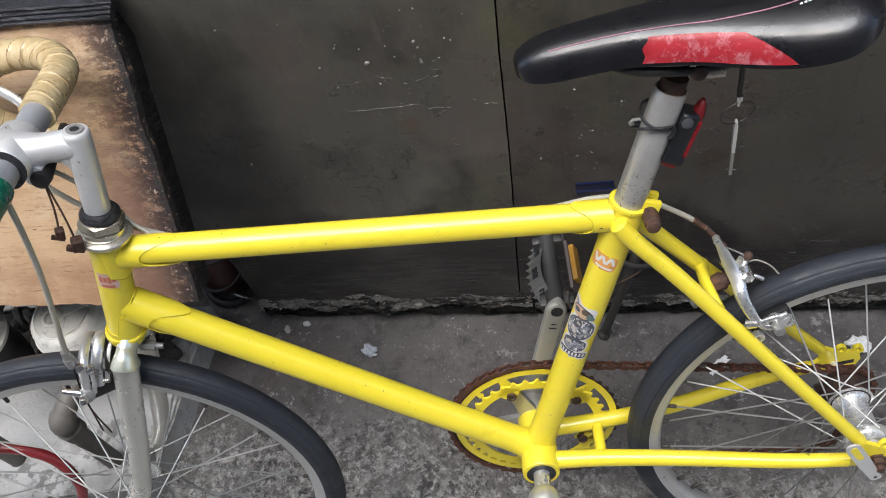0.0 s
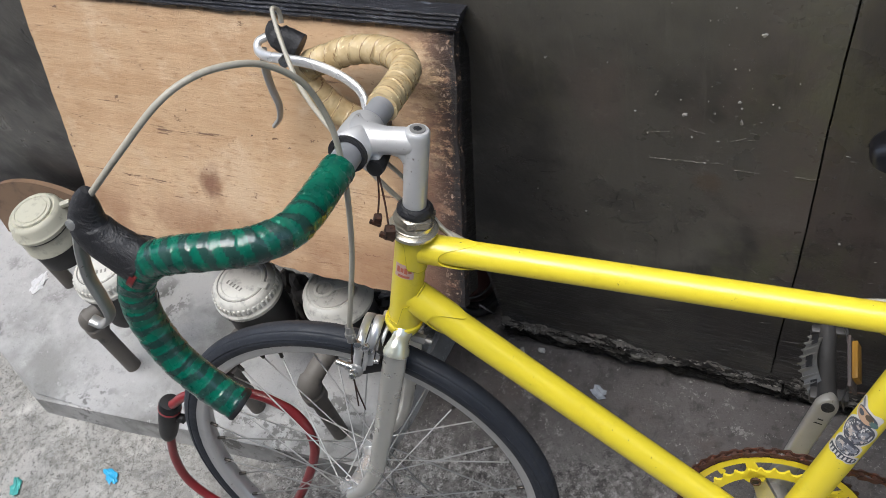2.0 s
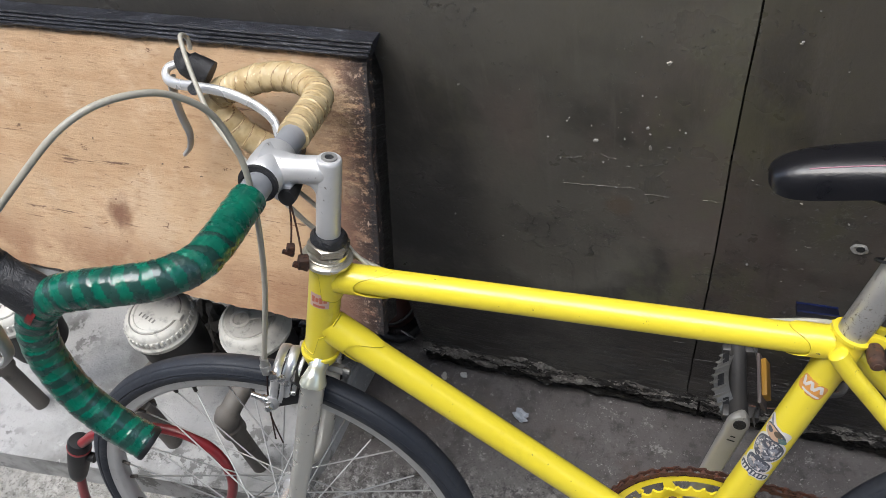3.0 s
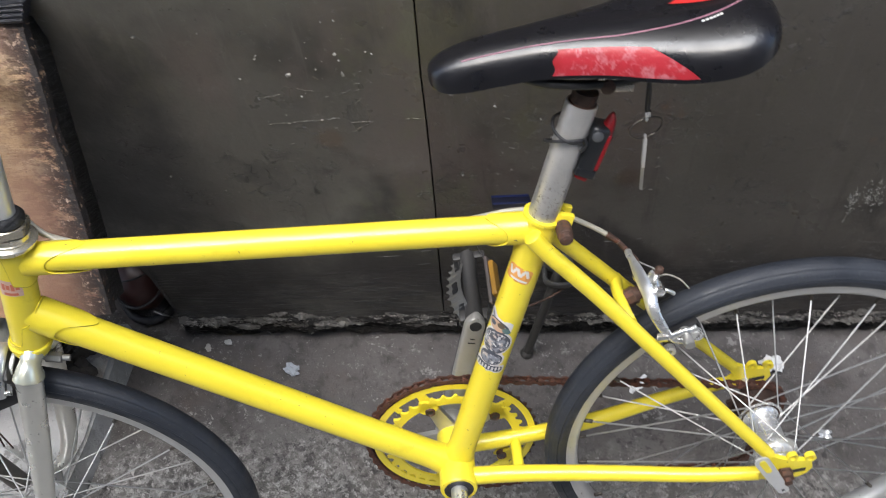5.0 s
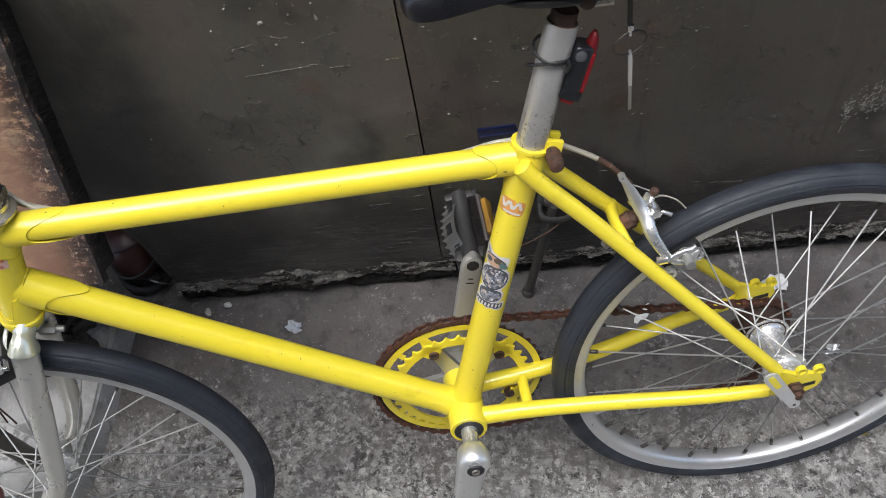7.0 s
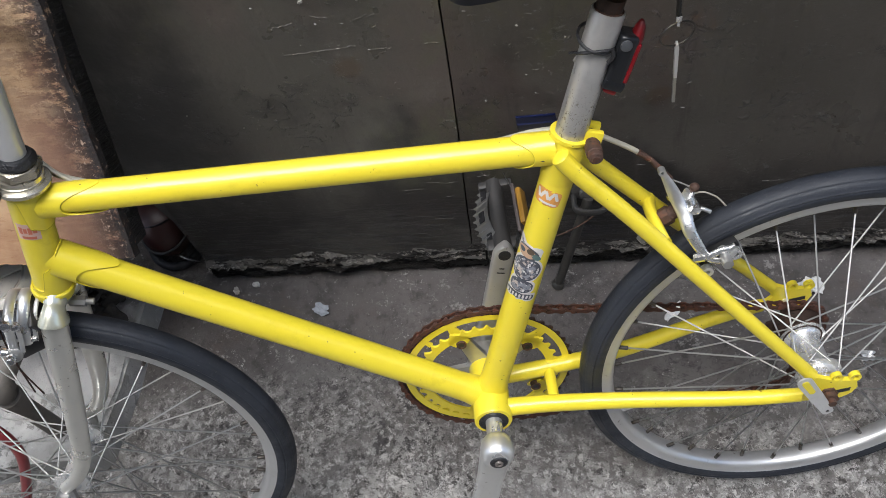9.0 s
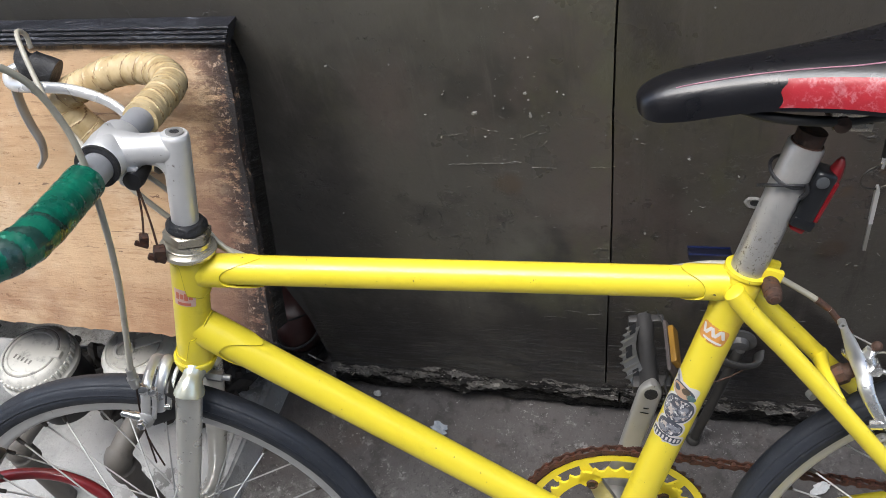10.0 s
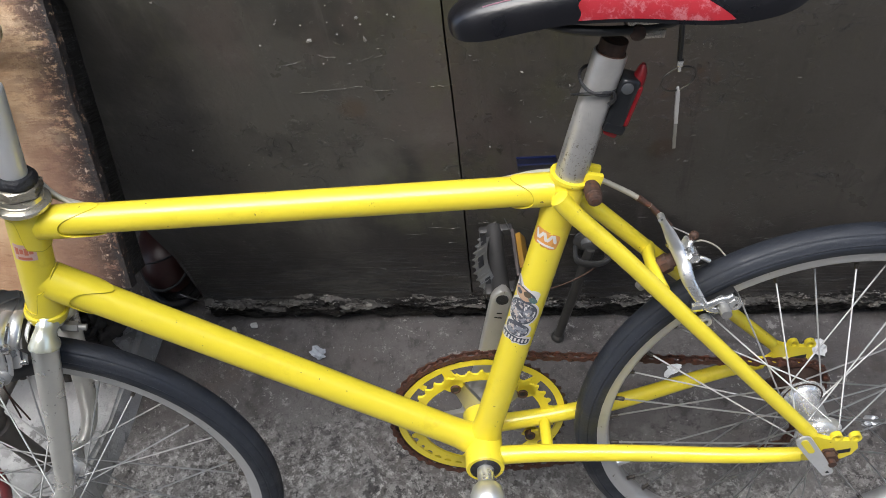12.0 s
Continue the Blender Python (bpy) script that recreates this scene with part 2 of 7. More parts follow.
def mat_plywood():
    q = Mat("weathered_plywood", (0.48, 0.325, 0.190), 0.62)
    flow = q.mapped((1.0, 9, 9))
    q.mix(q.ramp(q.noise(4, 5, 0.65, flow, 0.8), 0.42, 0.62, 0, 0.6), (0.41, 0.250, 0.130))
    q.mix(q.ramp(q.noise(3, 4), 0.46, 0.66, 0, 0.7), (0.60, 0.43, 0.27))
    q.mix(q.ramp(q.noise(7, 5, 0.7, q.mapped((1, 1, 1.6), (0, 25, 0))), 0.50, 0.64, 0, 0.55), (0.58, 0.44, 0.30))
    q.mix(q.ramp(q.noise(22, 6, 0.75, flow), 0.56, 0.64, 0, 0.6), (0.34, 0.195, 0.10))
    q.mix(q.ramp(q.noise(40, 6, 0.8, q.mapped((1, 6, 6))), 0.58, 0.64, 0, 0.7), (0.27, 0.145, 0.07))
    q.mix(q.ramp(q.noise(150, 4, 0.7), 0.60, 0.70, 0, 0.25), (0.64, 0.49, 0.34))
    q.mix(q.ramp(q.noise(6, 5, 0.65), 0.60, 0.72, 0, 0.6), (0.27, 0.140, 0.07))
    q.mix(q.ramp(q.noise(30, 5, 0.75, q.mapped((1, 1, 2.2))), 0.63, 0.67, 0, 0.9), (0.13, 0.070, 0.04))
    q.mix(q.ramp(q.noise(75, 4, 0.7), 0.68, 0.70, 0, 0.9), (0.05, 0.028, 0.02))
    q.mix(q.ramp(q.noise(120, 5, 0.8, q.mapped((1, 3, 3))), 0.62, 0.68, 0, 0.6), (0.22, 0.125, 0.07))
    # one burnt-looking knot
    spot = q.t.nodes.new("ShaderNodeVectorMath")
    spot.operation = "DISTANCE"
    q.t.links.new(q.mapped((1, 1, 0.8)), spot.inputs[0])
    spot.inputs[1].default_value = (-0.048, 0, -0.052)
    knot = q.ramp(q.times(spot.outputs["Value"], q.times(q.noise(45, 4, 0.7), 0.030), "SUBTRACT"), -0.010, 0.008, 1.0, 0.0)
    q.mix(q.times(knot, 0.85), (0.16, 0.065, 0.035))
    # drying cracks along the grain
    q.mix(q.ramp(q.noise(5, 6, 0.75, q.mapped((0.7, 22, 22))), 0.62, 0.64, 0, 0.85), (0.12, 0.062, 0.038))
    # the lowest strip is redder and darker from splashes
    low = q.times(q.ramp(q.axis("Z"), -0.135, -0.070, 1.0, 0.0), q.ramp(q.noise(8, 5, 0.7, q.mapped((1, 1, 2))), 0.30, 0.60))
    q.mix(q.times(low, 0.75), (0.27, 0.135, 0.072))
    # damp black stain along the slanting edge beside the wall, breaking up in flakes
    u = q.times(q.axis("X"), q.times(q.axis("Z"), 0.08), "ADD")
    soak = q.times(q.ramp(q.times(u, q.times(q.noise(9, 5, 0.7), 0.08), "ADD"), 0.235, 0.275), q.ramp(q.axis("Z"), -0.03, 0.05, 1.0, 0.0))
    q.mix(q.times(soak, 0.75), (0.165, 0.085, 0.060))
    flakes = q.ramp(q.noise(26, 6, 0.8, q.mapped((1, 1, 2.4))), 0.45, 0.54)
    q.mix(q.times(q.ramp(u, 0.205, 0.270), q.times(flakes, 0.8)), (0.19, 0.100, 0.066))
    flakes = q.ramp(q.noise(24, 6, 0.8, q.mapped((1, 1, 2.4), (0, 8, 0))), 0.42, 0.50)
    q.mix(q.times(q.ramp(u, 0.243, 0.284), flakes), (0.040, 0.023, 0.018))
    q.mix(q.times(q.ramp(u, 0.255, 0.285), q.ramp(q.noise(130, 5, 0.8), 0.56, 0.60)), (0.42, 0.31, 0.23))
    q.mix(q.times(q.ramp(u, 0.280, 0.2865), q.ramp(q.noise(90, 4, 0.8), 0.40, 0.48)), (0.022, 0.018, 0.017))
    top = q.times(q.ramp(q.axis("Z"), 0.138, 0.150), q.ramp(q.noise(60, 5, 0.8, q.mapped((1, 1, 0.5))), 0.44, 0.50))
    q.mix(top, (0.020, 0.020, 0.024))
    q.rough(q.noise(30, 4), 0.5, 0.78)
    q.bump(q.noise(26, 6, 0.75, flow), 0.0022, 0.5)
    q.bump(q.times(q.ramp(u, 0.22, 0.28), q.noise(60, 5, 0.75)), 0.006, 0.8)
    return q.bump(q.noise(150, 4, 0.7), 0.0010, 0.6).m


def mat_navy():
    """Thick blue-black paint worn to pale edges along the layered top strip."""
    q = Mat("navy_black_paint", (0.016, 0.017, 0.022), 0.35)
    q.mix(q.ramp(q.noise(20, 6, 0.75, q.mapped((0.6, 1, 3))), 0.46, 0.62, 0, 0.8), (0.040, 0.043, 0.055))
    q.mix(q.ramp(q.noise(60, 6, 0.8, q.mapped((0.5, 1, 2))), 0.60, 0.66, 0, 0.7), (0.16, 0.17, 0.20))
    q.mix(q.ramp(q.noise(26, 6, 0.8), 0.68, 0.70, 0, 0.9), (0.44, 0.45, 0.48))
    return q.bump(q.noise(70, 5, 0.75, q.mapped((0.5, 1, 2))), 0.004, 0.9).m


def mat_ground():
    q = Mat("worn_concrete", (0.112, 0.101, 0.095), 0.8)
    q.mix(q.ramp(q.noise(2.6, 5, 0.6), 0.42, 0.60, 0, 0.7), (0.064, 0.058, 0.056))
    q.mix(q.ramp(q.noise(9, 5, 0.65), 0.48, 0.62, 0, 0.6), (0.165, 0.153, 0.145))
    q.mix(q.ramp(q.noise(24, 6, 0.75), 0.52, 0.62, 0, 0.75), (0.042, 0.038, 0.036))
    q.mix(q.ramp(q.noise(5, 5, 0.7, q.mapped((1, 1, 1), (0, 0, 30))), 0.55, 0.66, 0, 0.5), (0.098, 0.072, 0.060))
    # cement skin worn to pale grit before the boards, lightened clear of their shade
    reach = q.times(q.axis("Y"), q.ramp(q.axis("X"), -0.10, 0.14, 0.0, 0.035), "ADD")
    reach = q.times(reach, q.times(q.noise(7, 5, 0.65), 0.16), "ADD")
    isle = q.ramp(reach, 0.16, 0.30, 1.0, 0.0)
    clump = q.ramp(q.noise(13, 6, 0.72, None, 0.5), 0.36, 0.54, 0.22, 1.0)
    q.mix(q.times(isle, 0.70), (0.205, 0.192, 0.178))
    isle = q.times(isle, clump)
    grit = q.ramp(q.noise(48, 8, 0.80), 0.465, 0.535)
    q.mix(q.times(q.times(isle, grit), 0.9), (0.42, 0.405, 0.380))
    q.mix(q.times(isle, q.ramp(q.noise(105, 8, 0.80, q.mapped((1, 1, 1), (0, 0, 50))), 0.53, 0.57, 0, 0.95)), (0.62, 0.60, 0.57))
    q.mix(q.times(isle, q.ramp(q.noise(80, 8, 0.80, q.mapped((1, 1, 1), (0, 0, 20))), 0.55, 0.59, 0, 0.95)), (0.048, 0.043, 0.039))
    q.mix(q.ramp(q.noise(170, 5, 0.8), 0.58, 0.63, 0, 0.6), (0.040, 0.035, 0.033))
    # thin crusts of lime and mortar on the smooth part
    crust = q.times(q.ramp(q.noise(8, 5, 0.6, q.mapped((1, 1, 1), (0, 0, 70))), 0.52, 0.62), q.ramp(q.noise(40, 8, 0.8), 0.56, 0.60))
    q.mix(q.times(crust, 0.85), (0.36, 0.345, 0.33))
    dark = q.times(q.ramp(q.noise(6, 5, 0.6, q.mapped((1, 1, 1), (0, 0, 15))), 0.48, 0.60), q.ramp(q.noise(50, 8, 0.8), 0.52, 0.58))
    q.mix(q.times(dark, 0.8), (0.026, 0.023, 0.023))
    # scattered chips and lime spots
    q.mix(q.times(q.ramp(q.noise(11, 4, 0.6), 0.50, 0.62), q.ramp(q.noise(140, 4, 0.8), 0.60, 0.63, 0, 0.9)), (0.42, 0.405, 0.385))
    q.mix(q.ramp(q.noise(230, 3, 0.75), 0.66, 0.69, 0, 0.8), (0.40, 0.385, 0.36))
    # dry cement spilt before the slab
    spill = q.times(q.ramp(q.axis("X"), -0.90, -0.60, 1.0, 0.0), q.ramp(q.noise(9, 5, 0.7), 0.24, 0.46))
    spill = q.times(spill, q.times(q.ramp(q.axis("X"), -2.2, -1.7), q.times(q.ramp(q.axis("Y"), -0.75, -0.45), q.ramp(q.axis("Y"), 0.36, 0.50, 1.0, 0.0))))
    q.mix(q.times(spill, 0.92), (0.54, 0.52, 0.475))
    q.mix(q.times(spill, q.ramp(q.noise(70, 6, 0.85), 0.48, 0.55, 0, 0.7)), (0.27, 0.255, 0.225))
    q.mix(q.times(spill, q.ramp(q.noise(8, 5, 0.7, None, 1.0), 0.50, 0.60, 0, 0.85)), (0.62, 0.595, 0.55))
    q.mix(q.times(spill, q.ramp(q.noise(160, 5, 0.85), 0.55, 0.60, 0, 0.8)), (0.10, 0.092, 0.080))
    # wandering hair cracks
    warp = q.noise(9, 5, 0.7, None, 1.5)
    crack = q.times(q.ramp(warp, 0.492, 0.50), q.ramp(warp, 0.50, 0.508, 1.0, 0.0))
    q.mix(q.times(crack, q.ramp(q.noise(4, 3), 0.45, 0.55, 0, 0.6)), (0.020, 0.018, 0.018))
    # smooth oily grime along the foot of the boards, with their shade painted in
    grime_and_shade = q.times(q.times(q.ramp(q.axis("Y"), 0.14, 0.30), q.ramp(q.axis("Y"), 0.50, 0.80, 1.0, 0.0)), q.ramp(q.noise(9, 5), 0.22, 0.55))
    q.mix(q.times(grime_and_shade, 0.40), (0.066, 0.058, 0.057))
    q.mix(q.times(grime_and_shade, q.ramp(q.noise(130, 5, 0.8), 0.63, 0.66, 0, 0.8)), (0.30, 0.29, 0.28))
    q.rough(q.noise(12, 4), 0.55, 0.9)
    q.bump(q.times(q.noise(110, 6, 0.8), q.ramp(isle, 0.0, 1.0, 0.35, 1.0)), 0.0080, 1.0)
    return q.bump(q.noise(26, 4), 0.004, 0.5).m


def mat_slab():
    q = Mat("grey_cement", (0.42, 0.415, 0.405), 0.8)
    q.mix(q.ramp(q.noise(4, 5, 0.6), 0.44, 0.60, 0, 0.85), (0.225, 0.222, 0.208))
    q.mix(q.ramp(q.noise(10, 6, 0.75), 0.54, 0.70, 0, 0.6), (0.16, 0.156, 0.150))
    q.mix(q.ramp(q.noise(7, 4, 0.6, q.mapped((1, 1, 1), (0, 0, 35))), 0.54, 0.68, 0, 0.7), (0.54, 0.535, 0.52))
    dark = q.times(q.ramp(q.noise(3.5, 3), 0.52, 0.60), q.ramp(q.noise(32, 5, 0.75), 0.52, 0.56))
    q.mix(q.times(dark, 0.75), (0.090, 0.087, 0.080))
    q.mix(q.ramp(q.noise(70, 5, 0.75), 0.60, 0.65, 0, 0.6), (0.47, 0.46, 0.445))
    q.mix(q.ramp(q.noise(120, 6, 0.85), 0.58, 0.66, 0, 0.5), (0.15, 0.145, 0.132))
    q.rough(q.noise(12, 4), 0.6, 0.9)
    return q.bump(q.noise(60, 5, 0.7), 0.004, 0.8).m


def mat_plain(name, col, rough=0.5, metal=0.0, wear=0.25, scale=60, coat=0.0):
    q = Mat(name, col, rough, metal, coat)
    q.mix(q.ramp(q.noise(scale, 5, 0.65), 0.5, 0.75, 0, wear), tuple(c * 0.45 for c in col))
    return q.bump(q.noise(scale * 4, 3), 0.0003, 0.5).m


YELLOW = mat_yellow()
ALU = mat_alu("brushed_aluminium", (0.66, 0.66, 0.66), 0.40, 0.5)
ALU_DULL = mat_alu("dull_aluminium", (0.36, 0.355, 0.34), 0.45, 0.7)
OILY = mat_rust("oily_rusty_steel", (0.040, 0.023, 0.017))
BRIGHT = mat_alu("polished_alloy", (0.82, 0.82, 0.81), 0.20, 0.92)
CHROME = mat_chrome()
TYRE = mat_tyre()
BLACK = mat_rubber()
RUST = mat_rust()
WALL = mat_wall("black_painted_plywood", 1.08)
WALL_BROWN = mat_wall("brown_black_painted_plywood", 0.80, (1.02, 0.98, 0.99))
BLACKBOARD = mat_wall("fresh_black_paint", 0.15)
NAVY = mat_navy()
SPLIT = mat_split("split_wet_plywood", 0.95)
# near-black copy of the split ply, for the shaded gap under the boards
GAP_SHADE = mat_split("gap_shade_ply", 0.22)
PLY = mat_plywood()
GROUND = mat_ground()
SLAB = mat_slab()
PLASTIC = mat_plain("black_plastic", (0.012, 0.012, 0.013), 0.48)
WHITE = mat_plain("grey_white_plastic", (0.60, 0.585, 0.53), 0.6, 0, 0.9, 70)
PIPE = mat_plain("dirty_grey_pipe", (0.135, 0.122, 0.106), 0.6, 0, 0.85, 45)
HOUSING = mat_plain("grey_cable_housing", (0.40, 0.375, 0.31), 0.4, 0, 0.4, 80)
REDCABLE = mat_plain("red_coated_cable", (0.24, 0.022, 0.026), 0.28, 0, 0.4, 60, 0.4)


# ---- mesh helpers ----
def part(name, bm, mat, parent=None, label="", smooth=True, m=None):
    me = bpy.data.meshes.new(name)
    bmesh.ops.recalc_face_normals(bm, faces=bm.faces)
    bm.to_mesh(me)
    bm.free()
    if smooth:
        me.shade_smooth()
        me.set_sharp_from_angle(angle=radians(42))
    me.materials.append(mat)
    ob = new(name, me)
    if parent is not None:
        ob.parent = parent
    if m is not None:
        ob.matrix_local = m
    if label:
        ob["label"] = label
    return ob


def thing(name, m, label, category, group="", kind=""):
    ob = new(name)
    ob.empty_display_size = 0.05
    ob.matrix_world = m
    return tagged(ob, label, category, group, kind)


def curve(points, steps=8):
    """A smooth line through the points."""
    p = [Vector(q) for q in points]
    if len(p) < 3:
        return p
    p = [2 * p[0] - p[1]] + p + [2 * p[-1] - p[-2]]
    out = []
    for i in range(1, len(p) - 2):
        for k in range(steps):
            t = k / steps
            a, b, c, d = p[i - 1], p[i], p[i + 1], p[i + 2]
            out.append(0.5 * (2 * b + (c - a) * t + (2 * a - 5 * b + 4 * c - d) * t * t + (3 * b - a - 3 * c + d) * t ** 3))
    return out + [p[-2]]


def tube(bm, pts, r, seg=16, cap=True, squash=None):
    """A tube along pts; r is a number or a function of 0..1; squash gives (width, height) factors against the first normal."""
    pts = [Vector(p) for p in pts]
    tan = [(pts[min(i + 1, len(pts) - 1)] - pts[max(i - 1, 0)]).normalized() for i in range(len(pts))]
    up = Vector((0, 1, 0)) if abs(tan[0].y) < 0.9 else Vector((1, 0, 0))
    nor = (up - up.dot(tan[0]) * tan[0]).normalized()
    rings = []
    for i, p in enumerate(pts):
        nor = (nor - nor.dot(tan[i]) * tan[i]).normalized()
        bi = tan[i].cross(nor)
        s = i / max(1, len(pts) - 1)
        rad = r(s) if callable(r) else r
        sq = squash(s) if callable(squash) else (squash or (1, 1))
        rings.append([bm.verts.new(p + rad * (sq[0] * math.cos(a) * nor + sq[1] * math.sin(a) * bi)) for a in (2 * math.pi * k / seg for k in range(seg))])
    for a, b in zip(rings, rings[1:]):
        for k in range(seg):
            bm.faces.new((a[k], a[(k + 1) % seg], b[(k + 1) % seg], b[k]))
    if cap:
        bm.faces.new(rings[0])
        bm.faces.new(rings[-1])
    return bm


def lathe(bm, profile, base, axis, seg=32, closed=False):
    """Turn (along, radius) pairs round the axis through base."""
    base, axis = Vector(base), Vector(axis).normalized()
    q = axis.to_track_quat("Z", "Y")
    rings = [[bm.verts.new(base + q @ Vector((max(r, 1e-5) * math.cos(a), max(r, 1e-5) * math.sin(a), h))) for a in (2 * math.pi * k / seg for k in range(seg))] for h, r in profile]
    pairs = list(zip(rings, rings[1:])) + ([(rings[-1], rings[0])] if closed else [])
    for a, b in pairs:
        for k in range(seg):
            bm.faces.new((a[k], a[(k + 1) % seg], b[(k + 1) % seg], b[k]))
    if not closed:
        bm.faces.new(rings[0])
        bm.faces.new(rings[-1])
    return bm


def block(bm, size, m=Matrix(), bevel=0.0, seg=2):
    """A bevelled box of that size, centred, at the pose m."""
    made = bmesh.ops.create_cube(bm, size=1.0, matrix=m @ Matrix.Diagonal((*size, 1)))
    if bevel:
        edges = list({e for v in made["verts"] for e in v.link_edges})
        bmesh.ops.bevel(bm, geom=edges, offset=bevel, segments=seg, affect="EDGES", profile=0.6)
    return bm


def plate(bm, outline, thick, m=Matrix(), holes=()):
    """A flat plate from a 2D outline in the local XZ plane, thickness along Y."""
    front = [bm.verts.new(m @ Vector((x, -thick / 2, z))) for x, z in outline]
    back = [bm.verts.new(m @ Vector((x, thick / 2, z))) for x, z in outline]
    bm.faces.new(front)
    bm.faces.new(back)
    n = len(front)
    for i in range(n):
        bm.faces.new((front[i], front[(i + 1) % n], back[(i + 1) % n], back[i]))
    return bm


def toward(a, b):
    """A pose at a whose X axis points to b."""
    a, b = Vector(a), Vector(b)
    return Matrix.Translation(a) @ (b - a).to_track_quat("X", "Z").to_matrix().to_4x4()


# ---- the place ----
WALL_Y = 0.348


def spread(near, far, step):
    """Even steps over the near range, growing to the far limits."""
    lo, hi = near
    out = [lo + i * step for i in range(int(round((hi - lo) / step)) + 1)]
    grow = [0.1, 0.3, 0.8, 2, 5, 14, 40]
    return [lo - g for g in reversed(grow) if lo - g > far[0]] + out + [hi + g for g in grow if hi + g < far[1]]


def build_ground():
    bm = bmesh.new()
    xs, ys = spread((-1.5, 1.2), (-60, 60), 0.02), spread((-0.5, 0.6), (-60, 60), 0.02)

    def h(x, y):
        near = max(0.0, 1 - max(abs(x) - 1.4, abs(y) - 0.6, 0) / 0.5)
        return near * (0.0035 * noise.noise((x * 5, y * 5, 0)) + 0.0016 * noise.noise((x * 22, y * 22, 3)) - 0.0025)

    grid = [[bm.verts.new((x, y, h(x, y))) for x in xs] for y in ys]
    for a, b in zip(grid, grid[1:]):
        for i in range(len(xs) - 1):
            bm.faces.new((a[i], a[i + 1], b[i + 1], b[i]))
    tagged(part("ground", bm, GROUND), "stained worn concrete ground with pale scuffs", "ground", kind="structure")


def ragged(x, seed, amp):
    return amp * (noise.noise((x * 17, seed, 0)) + 0.6 * noise.noise((x * 60, seed, 5)) + 0.3 * noise.noise((x * 190, seed, 9)))


def build_wall_panel(name, x0, x1, label, paint):
    """One upright sheet of painted plywood with a rotten lower edge and, on the left one, a broken-out corner."""
    bm = bmesh.new()
    n = int((x1 - x0) / 0.005)
    front = []
    for i in range(n + 1):
        x = x0 + (x1 - x0) * i / n
        low = 0.050 + ragged(x, 3.1, 0.012)
        if -1.02 < x < -0.434:
            low = max(low, min(0.245, 0.165 + (-0.436 - x) * 4.5) + ragged(x, 8.0, 0.010))
        front.append((x, low))
    top = 3.4
    rows = [0.0, 0.012] + [0.02 + 0.98 * (k / 60) ** 1.5 for k in range(61)]

    def seam(x, z):
        """The joint between the two sheets wanders a little."""
        return (0.045 * (min(z, 0.75) - 0.47) + 0.003 * noise.noise((z * 4.5, 2, 0)) + 0.0008 * noise.noise((z * 40, 2, 0))) * max(0.0, 1 - abs(x + 0.025) / 0.04)

    grid = []
    for s in rows:
        grid.append([bm.verts.new((x + seam(x, low + (top - low) * s), WALL_Y + 0.0012 * noise.noise((x * 6, s * 9, 1)) - (0.004 * (1 - s / 0.012) if s < 0.012 else 0), low + (top - low) * (s ** 1.0))) for x, low in front])
    back = [[bm.verts.new((v.co.x, WALL_Y + 0.014, v.co.z)) for v in r] for r in grid]
    for rows, flip in ((grid, 1), (back, -1)):
        for a, b in zip(rows, rows[1:]):
            for i in range(n):
                bm.faces.new((a[i], a[i + 1], b[i + 1], b[i])[::flip])
    for i in range(n):
        bm.faces.new((grid[0][i], back[0][i], back[0][i + 1], grid[0][i + 1]))
        bm.faces.new((grid[-1][i], grid[-1][i + 1], back[-1][i + 1], back[-1][i]))
    for i, flip in ((0, 1), (n, -1)):
        for k in range(len(grid) - 1):
            bm.faces.new((grid[k][i], grid[k + 1][i], back[k + 1][i], back[k][i])[::flip])
    return tagged(part(name, bm, paint), label, "wall", kind="structure")


def build_frayed_plies():
    """Rotten plies peeling out of the boards' lower edge, one ragged sheet behind the other; the inner two stand in for
    the shaded gap.
    """
    for x0, x1 in ((-0.435, -0.0266), (-0.0234, 1.9)):
        for ply in range(4):
            bm = bmesh.new()
            n = int((x1 - x0) / 0.004)
            rows = [[] for _ in range(7)]
            for i in range(n + 1):
                x = x0 + (x1 - x0) * i / n
                hi = (0.062, 0.056, 0.044, 0.036)[ply] + ragged(x, 1.7 + ply, 0.011)
                lo = (0.040, 0.032, 0.014, 0.006)[ply] + ragged(x * 0.8, 6.3 + ply * 2, 0.016)
                lo = max(0.003, min(lo, hi - 0.004))
                y = WALL_Y - 0.0055 + 0.0020 * ply + 0.004 * noise.noise((x * 14, ply, 2))
                curl = 0.012 * max(0, noise.noise((x * 11, ply * 3, 7))) if ply < 2 else 0.0
                for r, row in enumerate(rows):
                    f = r / 6
                    z = hi + (lo - hi) * f
                    flake = 0.0045 * noise.noise((x * 38, z * 260, ply + 4)) + 0.0020 * noise.noise((x * 150, z * 420, ply))
                    yy = (WALL_Y - 0.0012) * (1 - f) + (y - 0.003 - curl * f) * f + flake * min(1, 3 * f)
                    row.append(bm.verts.new((x, min(yy, WALL_Y - 0.0010), z)))
            for a, b in zip(rows, rows[1:]):
                for i in range(n):
                    bm.faces.new((a[i], a[i + 1], b[i + 1], b[i]))
            bmesh.ops.solidify(bm, geom=bm.faces[:], thickness=0.0012)
            tagged(part("frayed_ply", bm, SPLIT if ply < 2 else GAP_SHADE, smooth=False), "frayed ply at the wall's foot, grey outside, gap shade inside", "trim", kind="structure")


